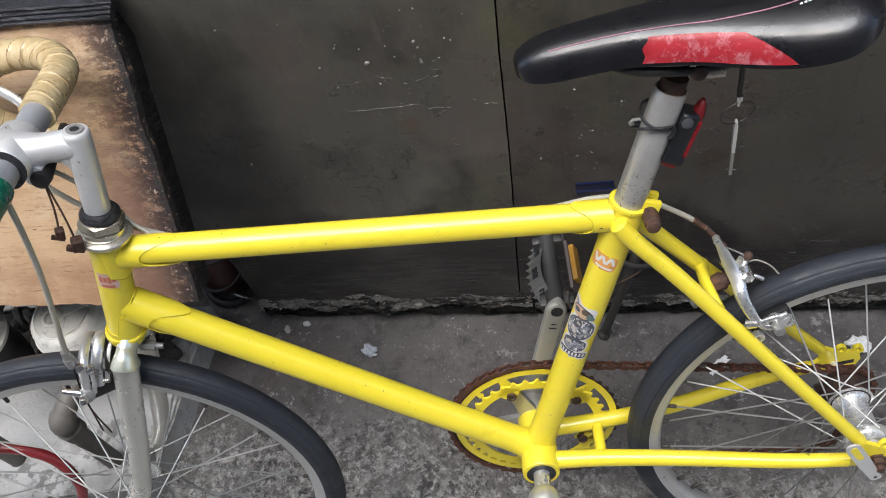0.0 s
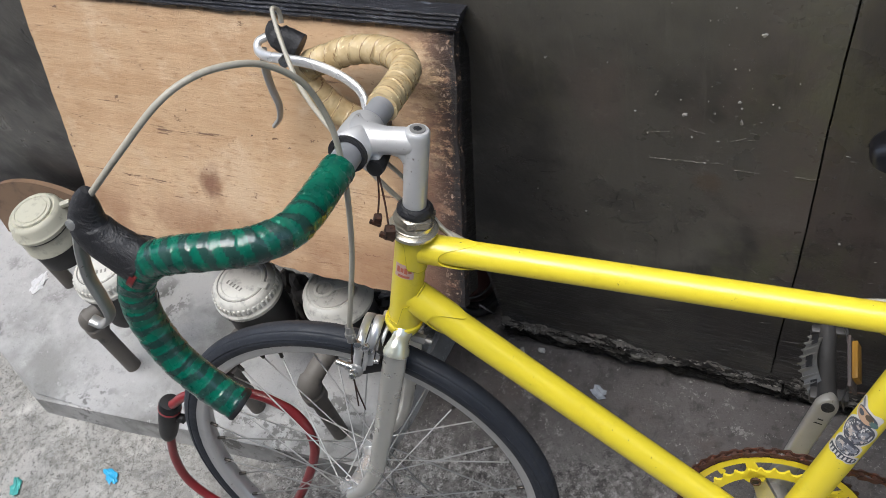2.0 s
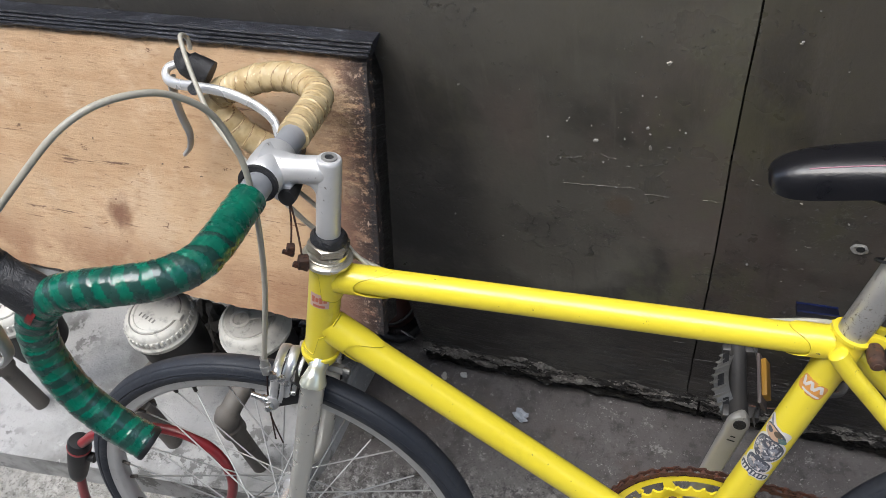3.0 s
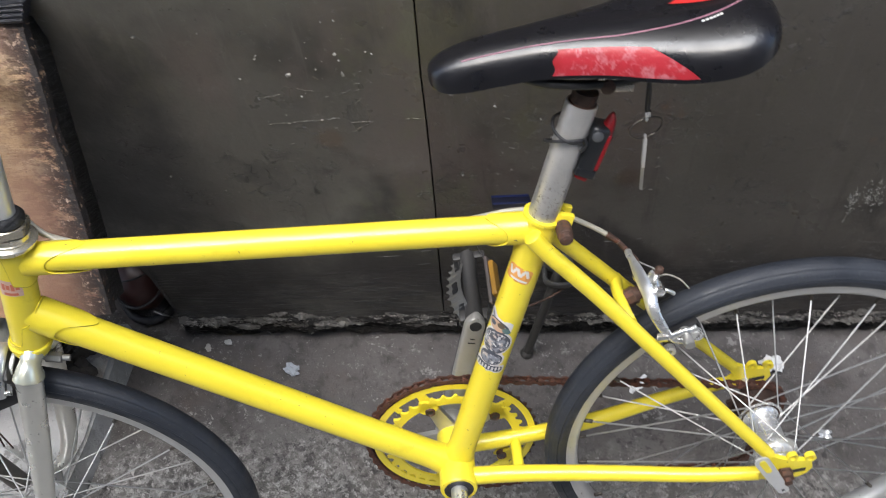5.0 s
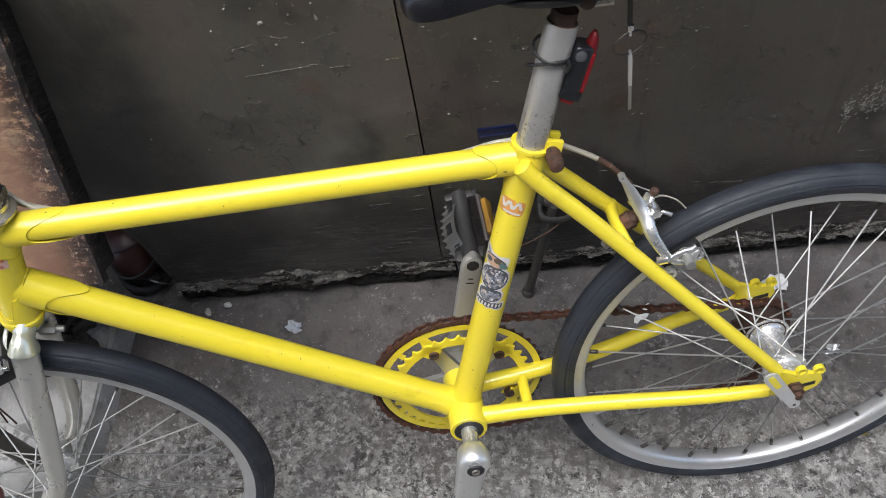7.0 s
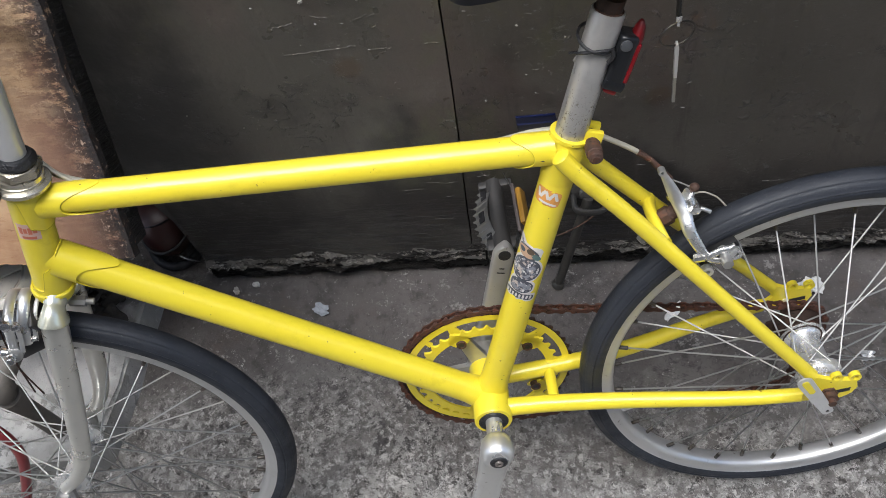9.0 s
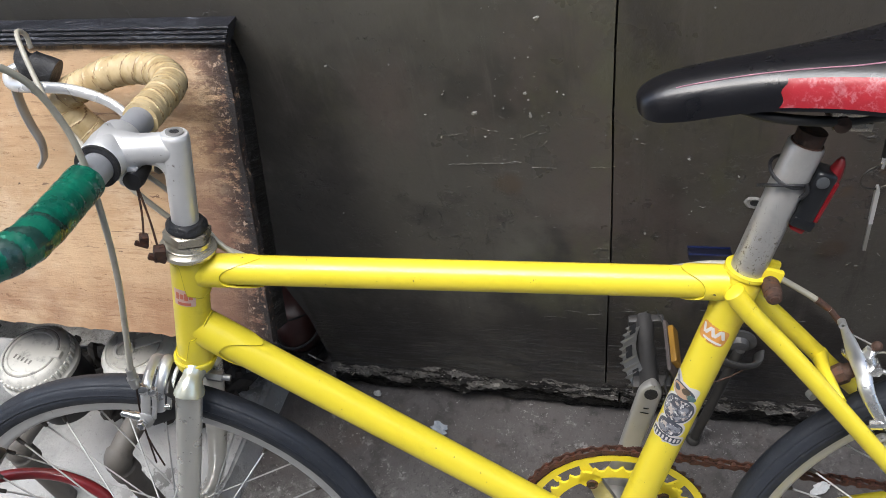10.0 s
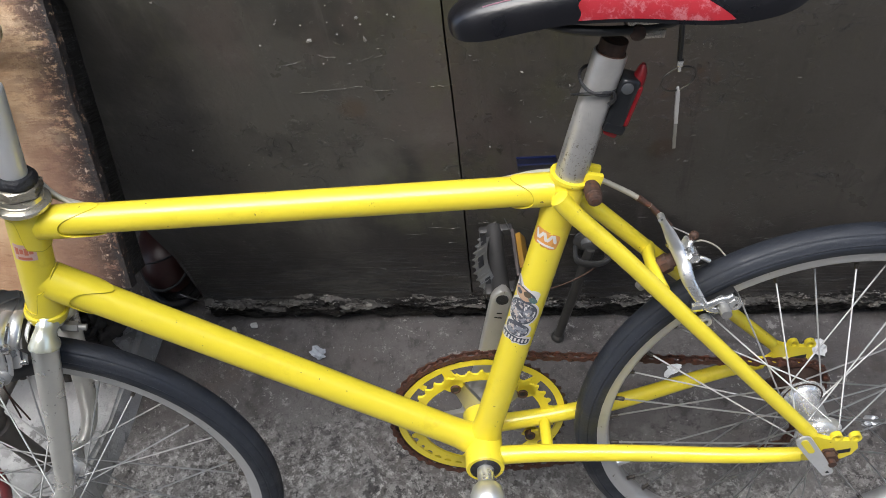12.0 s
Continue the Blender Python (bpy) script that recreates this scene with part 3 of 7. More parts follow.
def build_closing_walls():
    # added walls: one backs the broken corner, the unseen other keeps low skylight out
    for name, size, at in (
        ("wall_back", (6.0, 0.1, 3.6), (0, 0.62, 1.8)),
        ("south_light_block", (9.0, 0.2, 4.4), (0, -1.75, 2.2)),
    ):
        bm = block(bmesh.new(), size, pose(*at), 0.004)
        tagged(part(name, bm, WALL if name == "wall_back" else SLAB), "plain added wall that closes the place and cuts low light", "wall", kind="structure")


build_ground()
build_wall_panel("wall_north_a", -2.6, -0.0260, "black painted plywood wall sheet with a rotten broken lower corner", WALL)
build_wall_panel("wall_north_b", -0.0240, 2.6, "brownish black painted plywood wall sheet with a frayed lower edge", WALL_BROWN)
build_frayed_plies()
build_closing_walls()
# unseen block added behind the joint so that its gap stays dark
tagged(part("seam_backing", block(bmesh.new(), (0.075, 0.060, 3.2), pose(-0.025, WALL_Y + 0.014 + 0.034, 1.63), 0.003), BLACKBOARD), "added dark backing that keeps the joint of the boards black", "stud", kind="structure")


def build_hood():
    """The sloping plywood cover over the water meters, cut out of square."""
    top, low = Vector((0, 0.332, 0.632)), Vector((0, 0.164, 0.368))
    x0, x1 = -0.955, -0.363
    left, right = (-0.904, -1.001), (-0.356, -0.381)
    mid = (top + low) / 2
    slope = math.degrees(math.atan2(top.y - low.y, top.z - low.z))
    cx = (x0 + x1) / 2
    base = thing("meter_cover", pose(cx, mid.y, mid.z, -slope, 0, 0), "sloping weathered plywood cover with black painted edges", "wooden cover")
    hgt = (top - low).length
    bm = bmesh.new()
    n = 110
    rows = []
    heights = [0.0, 0.02] + [0.06 + 0.88 * k / 26 for k in range(27)] + [0.98, 1.0]
    for j, f in enumerate(heights):
        a = left[0] + (left[1] - left[0]) * f - cx + ragged(f * 0.4, 2.0, 0.0022)
        b = right[0] + (right[1] - right[0]) * f - cx + ragged(f * 0.5, 7.0, 0.0020)
        rows.append([bm.verts.new((a + (b - a) * i / n, 0.0015 * noise.noise((i * 0.2, f * 4, 2)), (f - 0.5) * hgt + (ragged(i * 0.01, 5.0, 0.003) if j == 0 else 0))) for i in range(n + 1)])
    for a, b in zip(rows, rows[1:]):
        for i in range(n):
            bm.faces.new((a[i], a[i + 1], b[i + 1], b[i]))
    res = bmesh.ops.extrude_face_region(bm, geom=bm.faces[:])
    bmesh.ops.translate(bm, verts=[v for v in res["geom"] if isinstance(v, bmesh.types.BMVert)], vec=(0, 0.012, 0))
    part("panel", bm, PLY, base, "bare tan plywood sheet stained dark along one edge")
    inv = base.matrix_world.inverted()
    # layered black top edge of three thin plies, the lowest with dripped paint
    a, b = -1.004, -0.370
    for k in range(4):
        bm = bmesh.new()
        m = inv @ pose((a + b) / 2, 0.3375 - 0.0022 * k, 0.6390 - 0.0038 * k, -8, 0, 0)
        steps = 120
        rings = []
        for i in range(steps + 1):
            x = (i / steps - 0.5) * (b - a - 0.003 * k)
            w = 0.0095 + 0.0012 * noise.noise((x * 30, k, 1))
            h = 0.0018 + 0.0005 * noise.noise((x * 50, k, 6))
            drip = 0.004 * max(0.0, noise.noise((x * 22, k, 9))) if k == 3 else 0.0
            rings.append([bm.verts.new(m @ Vector(p)) for p in ((x, -w, -h - drip), (x, -w - 0.0008, 0), (x, -w, h), (x, w, h), (x, w, -h))])
        for p, q in zip(rings, rings[1:]):
            for i in range(5):
                bm.faces.new((p[i], p[(i + 1) % 5], q[(i + 1) % 5], q[i]))
        bm.faces.new(rings[0]), bm.faces.new(rings[-1])
        part("edge_strip", bm, NAVY, base, "blue-black painted layered top edge")
    # black battens under the free edges, following them
    for edge, inset in ((right, -0.009), (left, 0.010)):
        lean = math.degrees(math.atan2(edge[1] - edge[0], hgt))
        bm = block(bmesh.new(), (0.014, 0.028, hgt - 0.014), pose((edge[0] + edge[1]) / 2 - cx + inset, 0.0275, 0, 0, lean, 0), 0.002)
        part("edge_batten", bm, BLACKBOARD, base, "black painted edge batten")


build_hood()


def build_slab():
    outline = [(-1.146, 0.001), (-0.981, 0.014), (-0.842, 0.029), (-0.72, 0.040), (-0.62, 0.052), (-0.556, 0.060), (-0.545, 0.075), (-0.531, 0.16), (-0.520, 0.345), (-2.4, 0.345), (-1.90, 0.30), (-1.50, 0.150), (-1.275, 0.056)]
    bm = bmesh.new()
    low = [bm.verts.new((x + (0.010 if -0.57 < x < -0.5 else 0.0), y - 0.006, -0.01)) for x, y in outline]
    up = [bm.verts.new((x, y, 0.045)) for x, y in outline]
    bm.faces.new(up), bm.faces.new(low)
    for i in range(len(outline)):
        k = (i + 1) % len(outline)
        bm.faces.new((low[i], low[k], up[k], up[i]))
    bmesh.ops.bevel(bm, geom=[e for e in bm.edges if all(v.co.z > 0.04 for v in e.verts)], offset=0.007, segments=3, affect="EDGES")
    tagged(part("kerb_slab", bm, SLAB), "low grey cement slab round the meter pipes", "slab", kind="structure")


build_slab()


# ---- the bicycle: local x runs to the rear, y to its far side, z up ----
BIKE = thing("bicycle", pose(0, 0, 0, -14.46, 0, 7.595), "yellow lugged steel drop-bar bicycle leaning towards a black wall", "bicycle")
AXLE = 0.2346
REAR, FRONT = Vector((0.3354, 0, AXLE)), Vector((-0.447, 0, AXLE))
HEAD0, HEAD = Vector((-0.3555, 0, 0.470)), Vector((0.25, 0, 0.968)).normalized()
FORWARD = Vector((-HEAD.z, 0, HEAD.x))


def head(v, ahead=0.0, side=0.0):
    """The point of the steering axis at height v, moved ahead of it and aside."""
    return HEAD0 + HEAD * ((v - HEAD0.z) / HEAD.z) + FORWARD * ahead + Vector((0, side, 0))


BB = Vector((0.0065, 0, 0.240))
SEAT = Vector((0.107, 0, 0.547))
SEAT_DIR = (SEAT - BB).normalized()
TT0, TT1 = head(0.585), Vector((0.105, 0, 0.5485))
DT0, DT1 = head(0.530), Vector((0.004, 0, 0.2385))


def sleeve(bm, a, b, r, length, notch, top=None, seg=40):
    """A lug socket round the tube from a towards b, with a pointed shore line."""
    a, b = Vector(a), Vector(b)
    d = (b - a).normalized()
    side = Vector((0, 1, 0))
    up = d.cross(side).normalized()
    rings = []
    for f in (0.0, 0.5, 1.0, 1.0):
        ring = []
        last = len(rings) == 3
        for k in range(seg):
            q = 2 * math.pi * k / seg
            reach = length * (1 - notch * (1 - abs(math.sin(q)) ** 3))
            rr = r - 0.0013 if last else r
            ring.append(bm.verts.new(a + d * (reach * f) + rr * (math.cos(q) * side + math.sin(q) * up)))
        rings.append(ring)
    for p, q in zip(rings, rings[1:]):
        for k in range(seg):
            bm.faces.new((p[k], p[(k + 1) % seg], q[(k + 1) % seg], q[k]))
    SHORES.append([v.co.copy() for v in rings[3]] + [rings[3][0].co.copy()])


SHORES = []


def build_frame():
    frame_part = part("frame", tube(bmesh.new(), [head(0.490), head(0.602)], 0.0152, 32), YELLOW, BIKE, "yellow painted steel head tube and frame tubes")
    for name, a, b, r in (("top_tube", TT0, TT1, 0.0124), ("down_tube", DT0, DT1, 0.0146), ("seat_tube", BB, SEAT + SEAT_DIR * 0.010, 0.0143)):
        part(name, tube(bmesh.new(), [a.lerp(b, k / 6) for k in range(7)], r, 32), YELLOW, frame_part)
    bm = bmesh.new()
    lathe(bm, [(-0.036, 0.0155), (-0.036, 0.0186), (-0.0345, 0.0194), (0.0345, 0.0194), (0.036, 0.0186), (0.036, 0.0155)], BB, (0, 1, 0), 40)
    for a, b, r in ((BB, SEAT, 0.0143), (DT1, DT0, 0.0146)):
        d = (b - a).normalized()
        tube(bm, [a + d * k for k in (0.016, 0.022, 0.028, 0.036)], lambda q: r + 0.0016 * (1 - q) ** 2 + 0.0001, 36, cap=False)
    part("bottom_bracket_shell", bm, YELLOW, frame_part)
    part("bearing_hole", lathe(bmesh.new(), [(-0.0364, 0.0153), (-0.0300, 0.0153), (-0.0300, 0.010)], BB, (0, 1, 0), 32), BLACK, frame_part, "dark greasy bearing opening")
    # head lugs with a raised lower ring
    bm = bmesh.new()
    seg = 96

    def shell(end, edge, flip):
        """A lug wrapped round the head tube from its end to a curved shore line; edge gives the height by the angle from the rear."""
        rings = []
        for f, r in ((0.0, 0.0166), (0.5, 0.0166), (0.97, 0.0166), (1.0, 0.0163), (1.0, 0.0150)):
            ring = []
            for k in range(seg):
                a = 2 * math.pi * k / seg
                v = end + (edge(abs((a + math.pi) % (2 * math.pi) - math.pi)) - end) * f
                ring.append(bm.verts.new(head(v, -r * math.cos(a), r * math.sin(a))))
            rings.append(ring)
        for p, q in zip(rings, rings[1:]):
            for k in range(seg):
                bm.faces.new((p[k], p[(k + 1) % seg], q[(k + 1) % seg], q[k]))
        SHORES.append([v.co.copy() for v in rings[3]] + [rings[3][0].co.copy()])

    def ease(x, lo, hi):
        x = max(0.0, min(1.0, (x - lo) / (hi - lo)))
        return x * x * (3 - 2 * x)

    shell(0.6025, lambda a: 0.565 + 0.004 * ease(a, 0.6, 1.3) + 0.028 * ease(a, 1.35, 1.75), 1)
    shell(0.4920, lambda a: 0.542 - 0.020 * ease(a, 0.2, 1.35) - 0.023 * ease(a, 1.40, 1.70), -1)
    sleeve(bm, head(0.584) + (TT1 - TT0).normalized() * 0.010, TT1, 0.0141, 0.052, 0.62)
    sleeve(bm, head(0.530) + (DT1 - DT0).normalized() * 0.010, DT1, 0.0163, 0.050, 0.58)
    tube(bm, [head(0.4895), head(0.4905), head(0.4935), head(0.4945)], lambda q: 0.0186 if 0.2 < q < 0.8 else 0.0176, 36)
    part("head_lug", bm, YELLOW, frame_part, "yellow head lugs with pointed shore lines")
    # seat lug
    bm = bmesh.new()
    tube(bm, [SEAT - SEAT_DIR * 0.030, SEAT - SEAT_DIR * 0.028, SEAT + SEAT_DIR * 0.012, SEAT + SEAT_DIR * 0.014], lambda q: 0.0150 if 0.1 < q < 0.9 else 0.0146, 36)
    tube(bm, [SEAT + SEAT_DIR * 0.0125, SEAT + SEAT_DIR * 0.0155], 0.0166, 36)
    sleeve(bm, TT1 + (TT0 - TT1).normalized() * 0.008, TT0, 0.0141, 0.034, 0.5)
    for s in (-1, 1):
        block(bm, (0.017, 0.006, 0.017), pose(0.1265, 0.006 * s, 0.556, 0, 20, 0), 0.002)
    part("seat_lug", bm, YELLOW, frame_part, "yellow seat lug")
    grime = mat_plain("grimy_yellow_paint", (0.52, 0.42, 0.015), 0.4, 0, 0.8, 120)
    for line in SHORES:
        part("lug_edge", tube(bmesh.new(), line, 0.00042, 6, cap=False), grime, frame_part, "thin grimy line along the lug's edge")
    bm = bmesh.new()
    lathe(bm, [(-0.030, 0.0040), (-0.0288, 0.0056), (-0.024, 0.0060), (-0.0235, 0.0066), (-0.012, 0.0068), (-0.009, 0.0058), (0.016, 0.0058), (0.018, 0.004)], (0.1262, 0, 0.5545), (0, 1, 0), 20)
    lathe(bm, [(-0.0312, 0.0032), (-0.030, 0.0034)], (0.1262, 0, 0.5545), (0, 1, 0), 12)
    part("seat_bolt", bm, RUST, frame_part, "rusty seat binder bolt")
    for s in (-1, 1):
        pts = [(0.0985, 0.0160 * s, 0.5545), (0.112, 0.0185 * s, 0.534), (0.150, 0.0235 * s, 0.486), (0.20, 0.034 * s, 0.420), (0.26, (0.0445 if s < 0 else 0.050) * s, 0.340), (0.318, (0.0525 if s < 0 else 0.0660) * s, 0.262)]
        part("seatstay", tube(bmesh.new(), curve(pts), lambda q: min(0.0080, 0.0046 + q * 0.16) - 0.0016 * q, 20), YELLOW, frame_part)
        pts = [(0.014, 0.020 * s, 0.2395), (0.07, 0.0235 * s, 0.2385), (0.15, 0.033 * s, 0.2365), (0.25, (0.048 if s < 0 else 0.056) * s, 0.2345), (0.310, (0.0535 if s < 0 else 0.0665) * s, 0.2330)]
        out = 0.0545 if s < 0 else 0.0680
        part("chainstay", tube(bmesh.new(), curve(pts), lambda q: 0.0096 - 0.0026 * q, 20), YELLOW, frame_part)
        # slotted dropout with two eyelets
        bm = bmesh.new()
        outline = [(-0.034, -0.006), (-0.010, -0.010), (0.012, -0.011), (0.021, -0.006), (0.026, 0.003), (0.024, 0.012), (0.014, 0.016), (0.004, 0.017), (-0.006, 0.022), (-0.018, 0.029), (-0.024, 0.024), (-0.016, 0.010), (-0.022, 0.004), (-0.034, 0.003)]
        plate(bm, outline, 0.005, pose(0.338, out * s, 0.2346))
        for ex, ez in ((0.022, 0.018), (0.004, 0.021)):
            lathe(bm, [(-0.0022, 0.0030), (-0.0026, 0.0036), (-0.0026, 0.0056), (0.0026, 0.0056), (0.0026, 0.0036), (0.0022, 0.0030)], (0.338 + ex, out * s, 0.2346 + ez), (0, 1, 0), 18, True)
        drop = part("dropout", bm, YELLOW, frame_part, "yellow slotted dropout with two eyelets")
        bm = plate(bmesh.new(), [(0.002, -0.0035), (0.019, -0.001), (0.019, 0.004), (0.002, 0.002)], 0.0056, pose(0.338, out * s, 0.2346))
        part("slot", bm, BLACK, drop)
    part("chainstay_bridge", tube(bmesh.new(), [(0.0715, -0.022, 0.2385), (0.0715, 0.022, 0.2385)], 0.0058, 16), YELLOW, frame_part)
    bm = bmesh.new()
    tube(bm, curve([(0.1795, 0.0290, 0.4475), (0.1775, 0.0150, 0.4515), (0.1770, 0.0, 0.4530), (0.1785, -0.0140, 0.4515), (0.1800, -0.0265, 0.4475)]), lambda q: 0.0062 + 0.0020 * abs(2 * q - 1) ** 3, 20, squash=(0.85, 1.1))
    part("brake_bridge", bm, YELLOW, frame_part)


build_frame()


# headset
def build_headset():
    bm = bmesh.new()
    lathe(bm, [(0.0, 0.0160), (0.0, 0.0188), (0.0015, 0.0212), (0.004, 0.0226), (0.0062, 0.0226), (0.0075, 0.0212), (0.0080, 0.0190), (0.0095, 0.0190), (0.0100, 0.0182), (0.0140, 0.0180), (0.0140, 0.012)], head(0.6015), HEAD, 36)
    base = part("headset", bm, mat_alu("stained_steel", (0.62, 0.58, 0.48), 0.26, 0.75), BIKE, "tarnished steel headset cups")
    bm = lathe(bmesh.new(), [(0.0, 0.012), (0.0, 0.0190), (0.007, 0.0190), (0.0085, 0.0170), (0.0085, 0.011)], head(0.6165), HEAD, 6)
    part("locknut", bm, mat_alu("brown_steel", (0.46, 0.42, 0.34), 0.28, 0.8), base)
    bm = lathe(bmesh.new(), [(0.0, 0.011), (0.0, 0.0162), (0.0030, 0.0162), (0.007, 0.0130), (0.007, 0.011)], head(0.6255), HEAD, 30)
    part("rubber_seal", bm, BLACK, base, "black rubber ring")
    bm = lathe(bmesh.new(), [(0, 0.014), (0, 0.0160), (0.006, 0.0172), (0.0062, 0.014)], head(0.4835), HEAD, 36)
    part("crown_race", bm, YELLOW, base, "yellow painted lower cup")


build_headset()


# fork, stem and bars
CREAM = mat_plain("cream_polished_metal", (0.74, 0.74, 0.60), 0.20, 0.6, 0.25, 25, 0.4)
FORKGREY = mat_alu("scuffed_grey_fork", (0.68, 0.67, 0.62), 0.30, 0.8)
GREY_BAR = mat_alu("oxidised_aluminium", (0.36, 0.37, 0.39), 0.5, 0.5)


def build_fork():
    bm = bmesh.new()
    tube(bm, [head(0.4880), head(0.479)], 0.0140, 28)
    for s in (-1, 1):
        pts = [head(0.4880, -0.003, 0.006 * s), head(0.4840, -0.003, 0.0150 * s), head(0.4795, -0.003, 0.0220 * s), head(0.4710, -0.0025, 0.0268 * s)]
        tube(bm, curve(pts, 12), lambda q: 0.0118 - 0.0022 * math.sin(math.pi * min(1, q * 1.15)) + 0.0026 * max(0.0, (q - 0.45) / 0.55) - (0.0010 if q > 0.97 else 0.0), 28, squash=(0.9, 1.12))
    crown = part("fork_crown", bm, CREAM, BIKE, "cream coloured polished fork crown")
    for s in (-1, 1):
        pts = [head(0.4725, -0.0025, 0.0266 * s), head(0.40, -0.0015, 0.0345 * s), head(0.345, 0.0, 0.0405 * s), head(0.300, 0.003, 0.0435 * s), head(0.265, 0.013, 0.0455 * s), head(0.243, 0.030, 0.047 * s)]
        leg = part("fork_blade", tube(bmesh.new(), curve(pts), lambda q: 0.0108 - 0.0046 * q ** 1.2, 24, squash=lambda q: (0.78 + 0.15 * q, 1.12 - 0.1 * q)), FORKGREY, crown, "scuffed grey fork blade")
        bm = plate(bmesh.new(), [(-0.010, -0.010), (0.006, -0.011), (0.010, 0.0), (0.014, 0.020), (0.002, 0.022), (-0.010, 0.008)], 0.005, pose(FRONT.x, 0.0480 * s, FRONT.z))
        part("fork_end", bm, ALU_DULL, leg)
        bm = bmesh.new()
        lathe(bm, [(0.0, 0.0088), (0.0025, 0.0088), (0.0027, 0.0075), (0.009, 0.0072), (0.0095, 0.0045), (0.014, 0.0042), (0.0143, 0.002)], (FRONT.x, 0.0505 * s, FRONT.z), (0, s, 0), 6)
        part("axle_nut", bm, CHROME, leg)
    bm = bmesh.new()
    tube(bm, [head(0.4720, -0.024), head(0.4720, -0.010)], 0.0052, 6)
    tube(bm, [head(0.4720, -0.031), head(0.4720, -0.008)], 0.0030, 10)
    part("brake_nut", bm, ALU_DULL, crown)


build_fork()

CLAMP = Vector((-0.354, 0, 0.6955))


def build_stem():
    bm = bmesh.new()
    foot, crest = head(0.615), Vector((-0.2990, 0, 0.7068))
    up = (crest - foot).normalized()
    tube(bm, [foot, foot.lerp(crest, 0.2), foot.lerp(crest, 0.7), crest - up * 0.0036, crest - up * 0.0012, crest], lambda q: 0.0106 if q < 0.75 else (0.0102 if q < 0.9 else 0.0092), 32)
    # cast elbow and extension, its top flush with the quill's
    a = crest - up * 0.0118
    pts = [a + Vector((0.0030, 0, 0.0)), a + Vector((-0.002, 0, 0.0)), a.lerp(CLAMP, 0.25), a.lerp(CLAMP, 0.55), a.lerp(CLAMP, 0.80), CLAMP]
    tube(bm, curve(pts), lambda q: 0.0096 + 0.0024 * min(1, q * 4) + 0.0110 * max(0, q - 0.55) ** 1.6 / 0.33, 32, squash=lambda q: (0.94 + 0.25 * max(0, q - 0.5), 1.0))
    # fillet under the elbow
    tube(bm, curve([crest + Vector(p) for p in ((-0.0080, 0, -0.0370), (-0.0105, 0, -0.0265), (-0.0165, 0, -0.0190), (-0.0260, 0, -0.0160))]), lambda q: 0.0090 - 0.0010 * q, 24)
    lathe(bm, [(-0.021, 0.0135), (-0.0215, 0.0155), (-0.019, 0.0172), (0.0, 0.0182), (0.019, 0.0172), (0.0215, 0.0155), (0.021, 0.0135)], CLAMP, (0, 1, 0), 36)
    block(bm, (0.012, 0.024, 0.020), pose(CLAMP.x + 0.012, 0, CLAMP.z - 0.017, 0, 30, 0), 0.004)
    stem = part("stem", bm, ALU, BIKE, "satin aluminium quill stem")
    bm = lathe(bmesh.new(), [(0.0, 0.0035), (0.0, 0.0066), (0.0016, 0.0066), (0.0016, 0.0038)], crest - up * 0.0002, up, 24, True)
    part("bolt_head", bm, ALU_DULL, stem)
    part("bolt_socket", lathe(bmesh.new(), [(0.0, 0.0001), (0.0, 0.0038), (0.0006, 0.0038)], crest + up * 0.0004, up, 6), BLACK, stem)
    bm = lathe(bmesh.new(), [(0, 0.0128), (0, 0.0168), (0.0035, 0.0168), (0.0035, 0.0128)], CLAMP + Vector((0, -0.0250, 0)), (0, 1, 0), 32, True)
    part("shim_ring", bm, BLACK, stem, "black rubber ring at the bar")
    bm = bmesh.new()
    lathe(bm, [(-0.016, 0.004), (-0.015, 0.0072), (-0.008, 0.0078), (0.010, 0.0055), (0.012, 0.003)], (CLAMP.x + 0.0165, 0, CLAMP.z - 0.0195), (0, 1, 0), 20)
    part("clamp_nut", bm, PLASTIC, stem, "dark clamp nut")
    # two thin ties hanging from the clamp nut, with small knobs on their ends
    a = Vector((CLAMP.x + 0.0165, -0.010, CLAMP.z - 0.022))
    for end, size in (((-0.342, -0.021, 0.6285), 0.0042), ((-0.3335, -0.021, 0.6150), 0.0056)):
        bm = bmesh.new()
        e = Vector(end)
        tube(bm, curve([a, a.lerp(e, 0.5) + Vector((0.001, 0, -0.002)), e]), 0.0009, 8)
        block(bm, (size * 1.7, size * 1.6, size * 2.4), Matrix.Translation(e) @ pose(0, 0, 0, 20, 15, 30), size * 0.4)
        block(bm, (size * 2.6, size * 0.8, size * 0.9), Matrix.Translation(e + Vector((-0.002, -0.002, -0.003))) @ pose(0, 0, 0, 10, 35, 20), size * 0.25)
        part("hanging_tie", bm, RUST, stem, "dark tie with a small knob")
    bm = tube(bmesh.new(), curve([a + Vector((0, 0.014, 0)), (-0.326, 0.012, 0.650), (-0.312, 0.020, 0.612), (-0.302, 0.017, 0.5975), (-0.280, 0.007, 0.584)]), 0.0020, 10)
    part("inner_cable", bm, HOUSING, stem, "brown cable housing")


build_stem()

BAR = [(-0.353, -0.100, 0.6955), (-0.357, -0.128, 0.6955), (-0.375, -0.150, 0.697), (-0.400, -0.161, 0.698), (-0.430, -0.165, 0.695), (-0.455, -0.165, 0.687), (-0.477, -0.165, 0.669), (-0.487, -0.165, 0.643), (-0.486, -0.165, 0.612), (-0.474, -0.165, 0.578), (-0.452, -0.165, 0.551), (-0.432, -0.165, 0.534)]


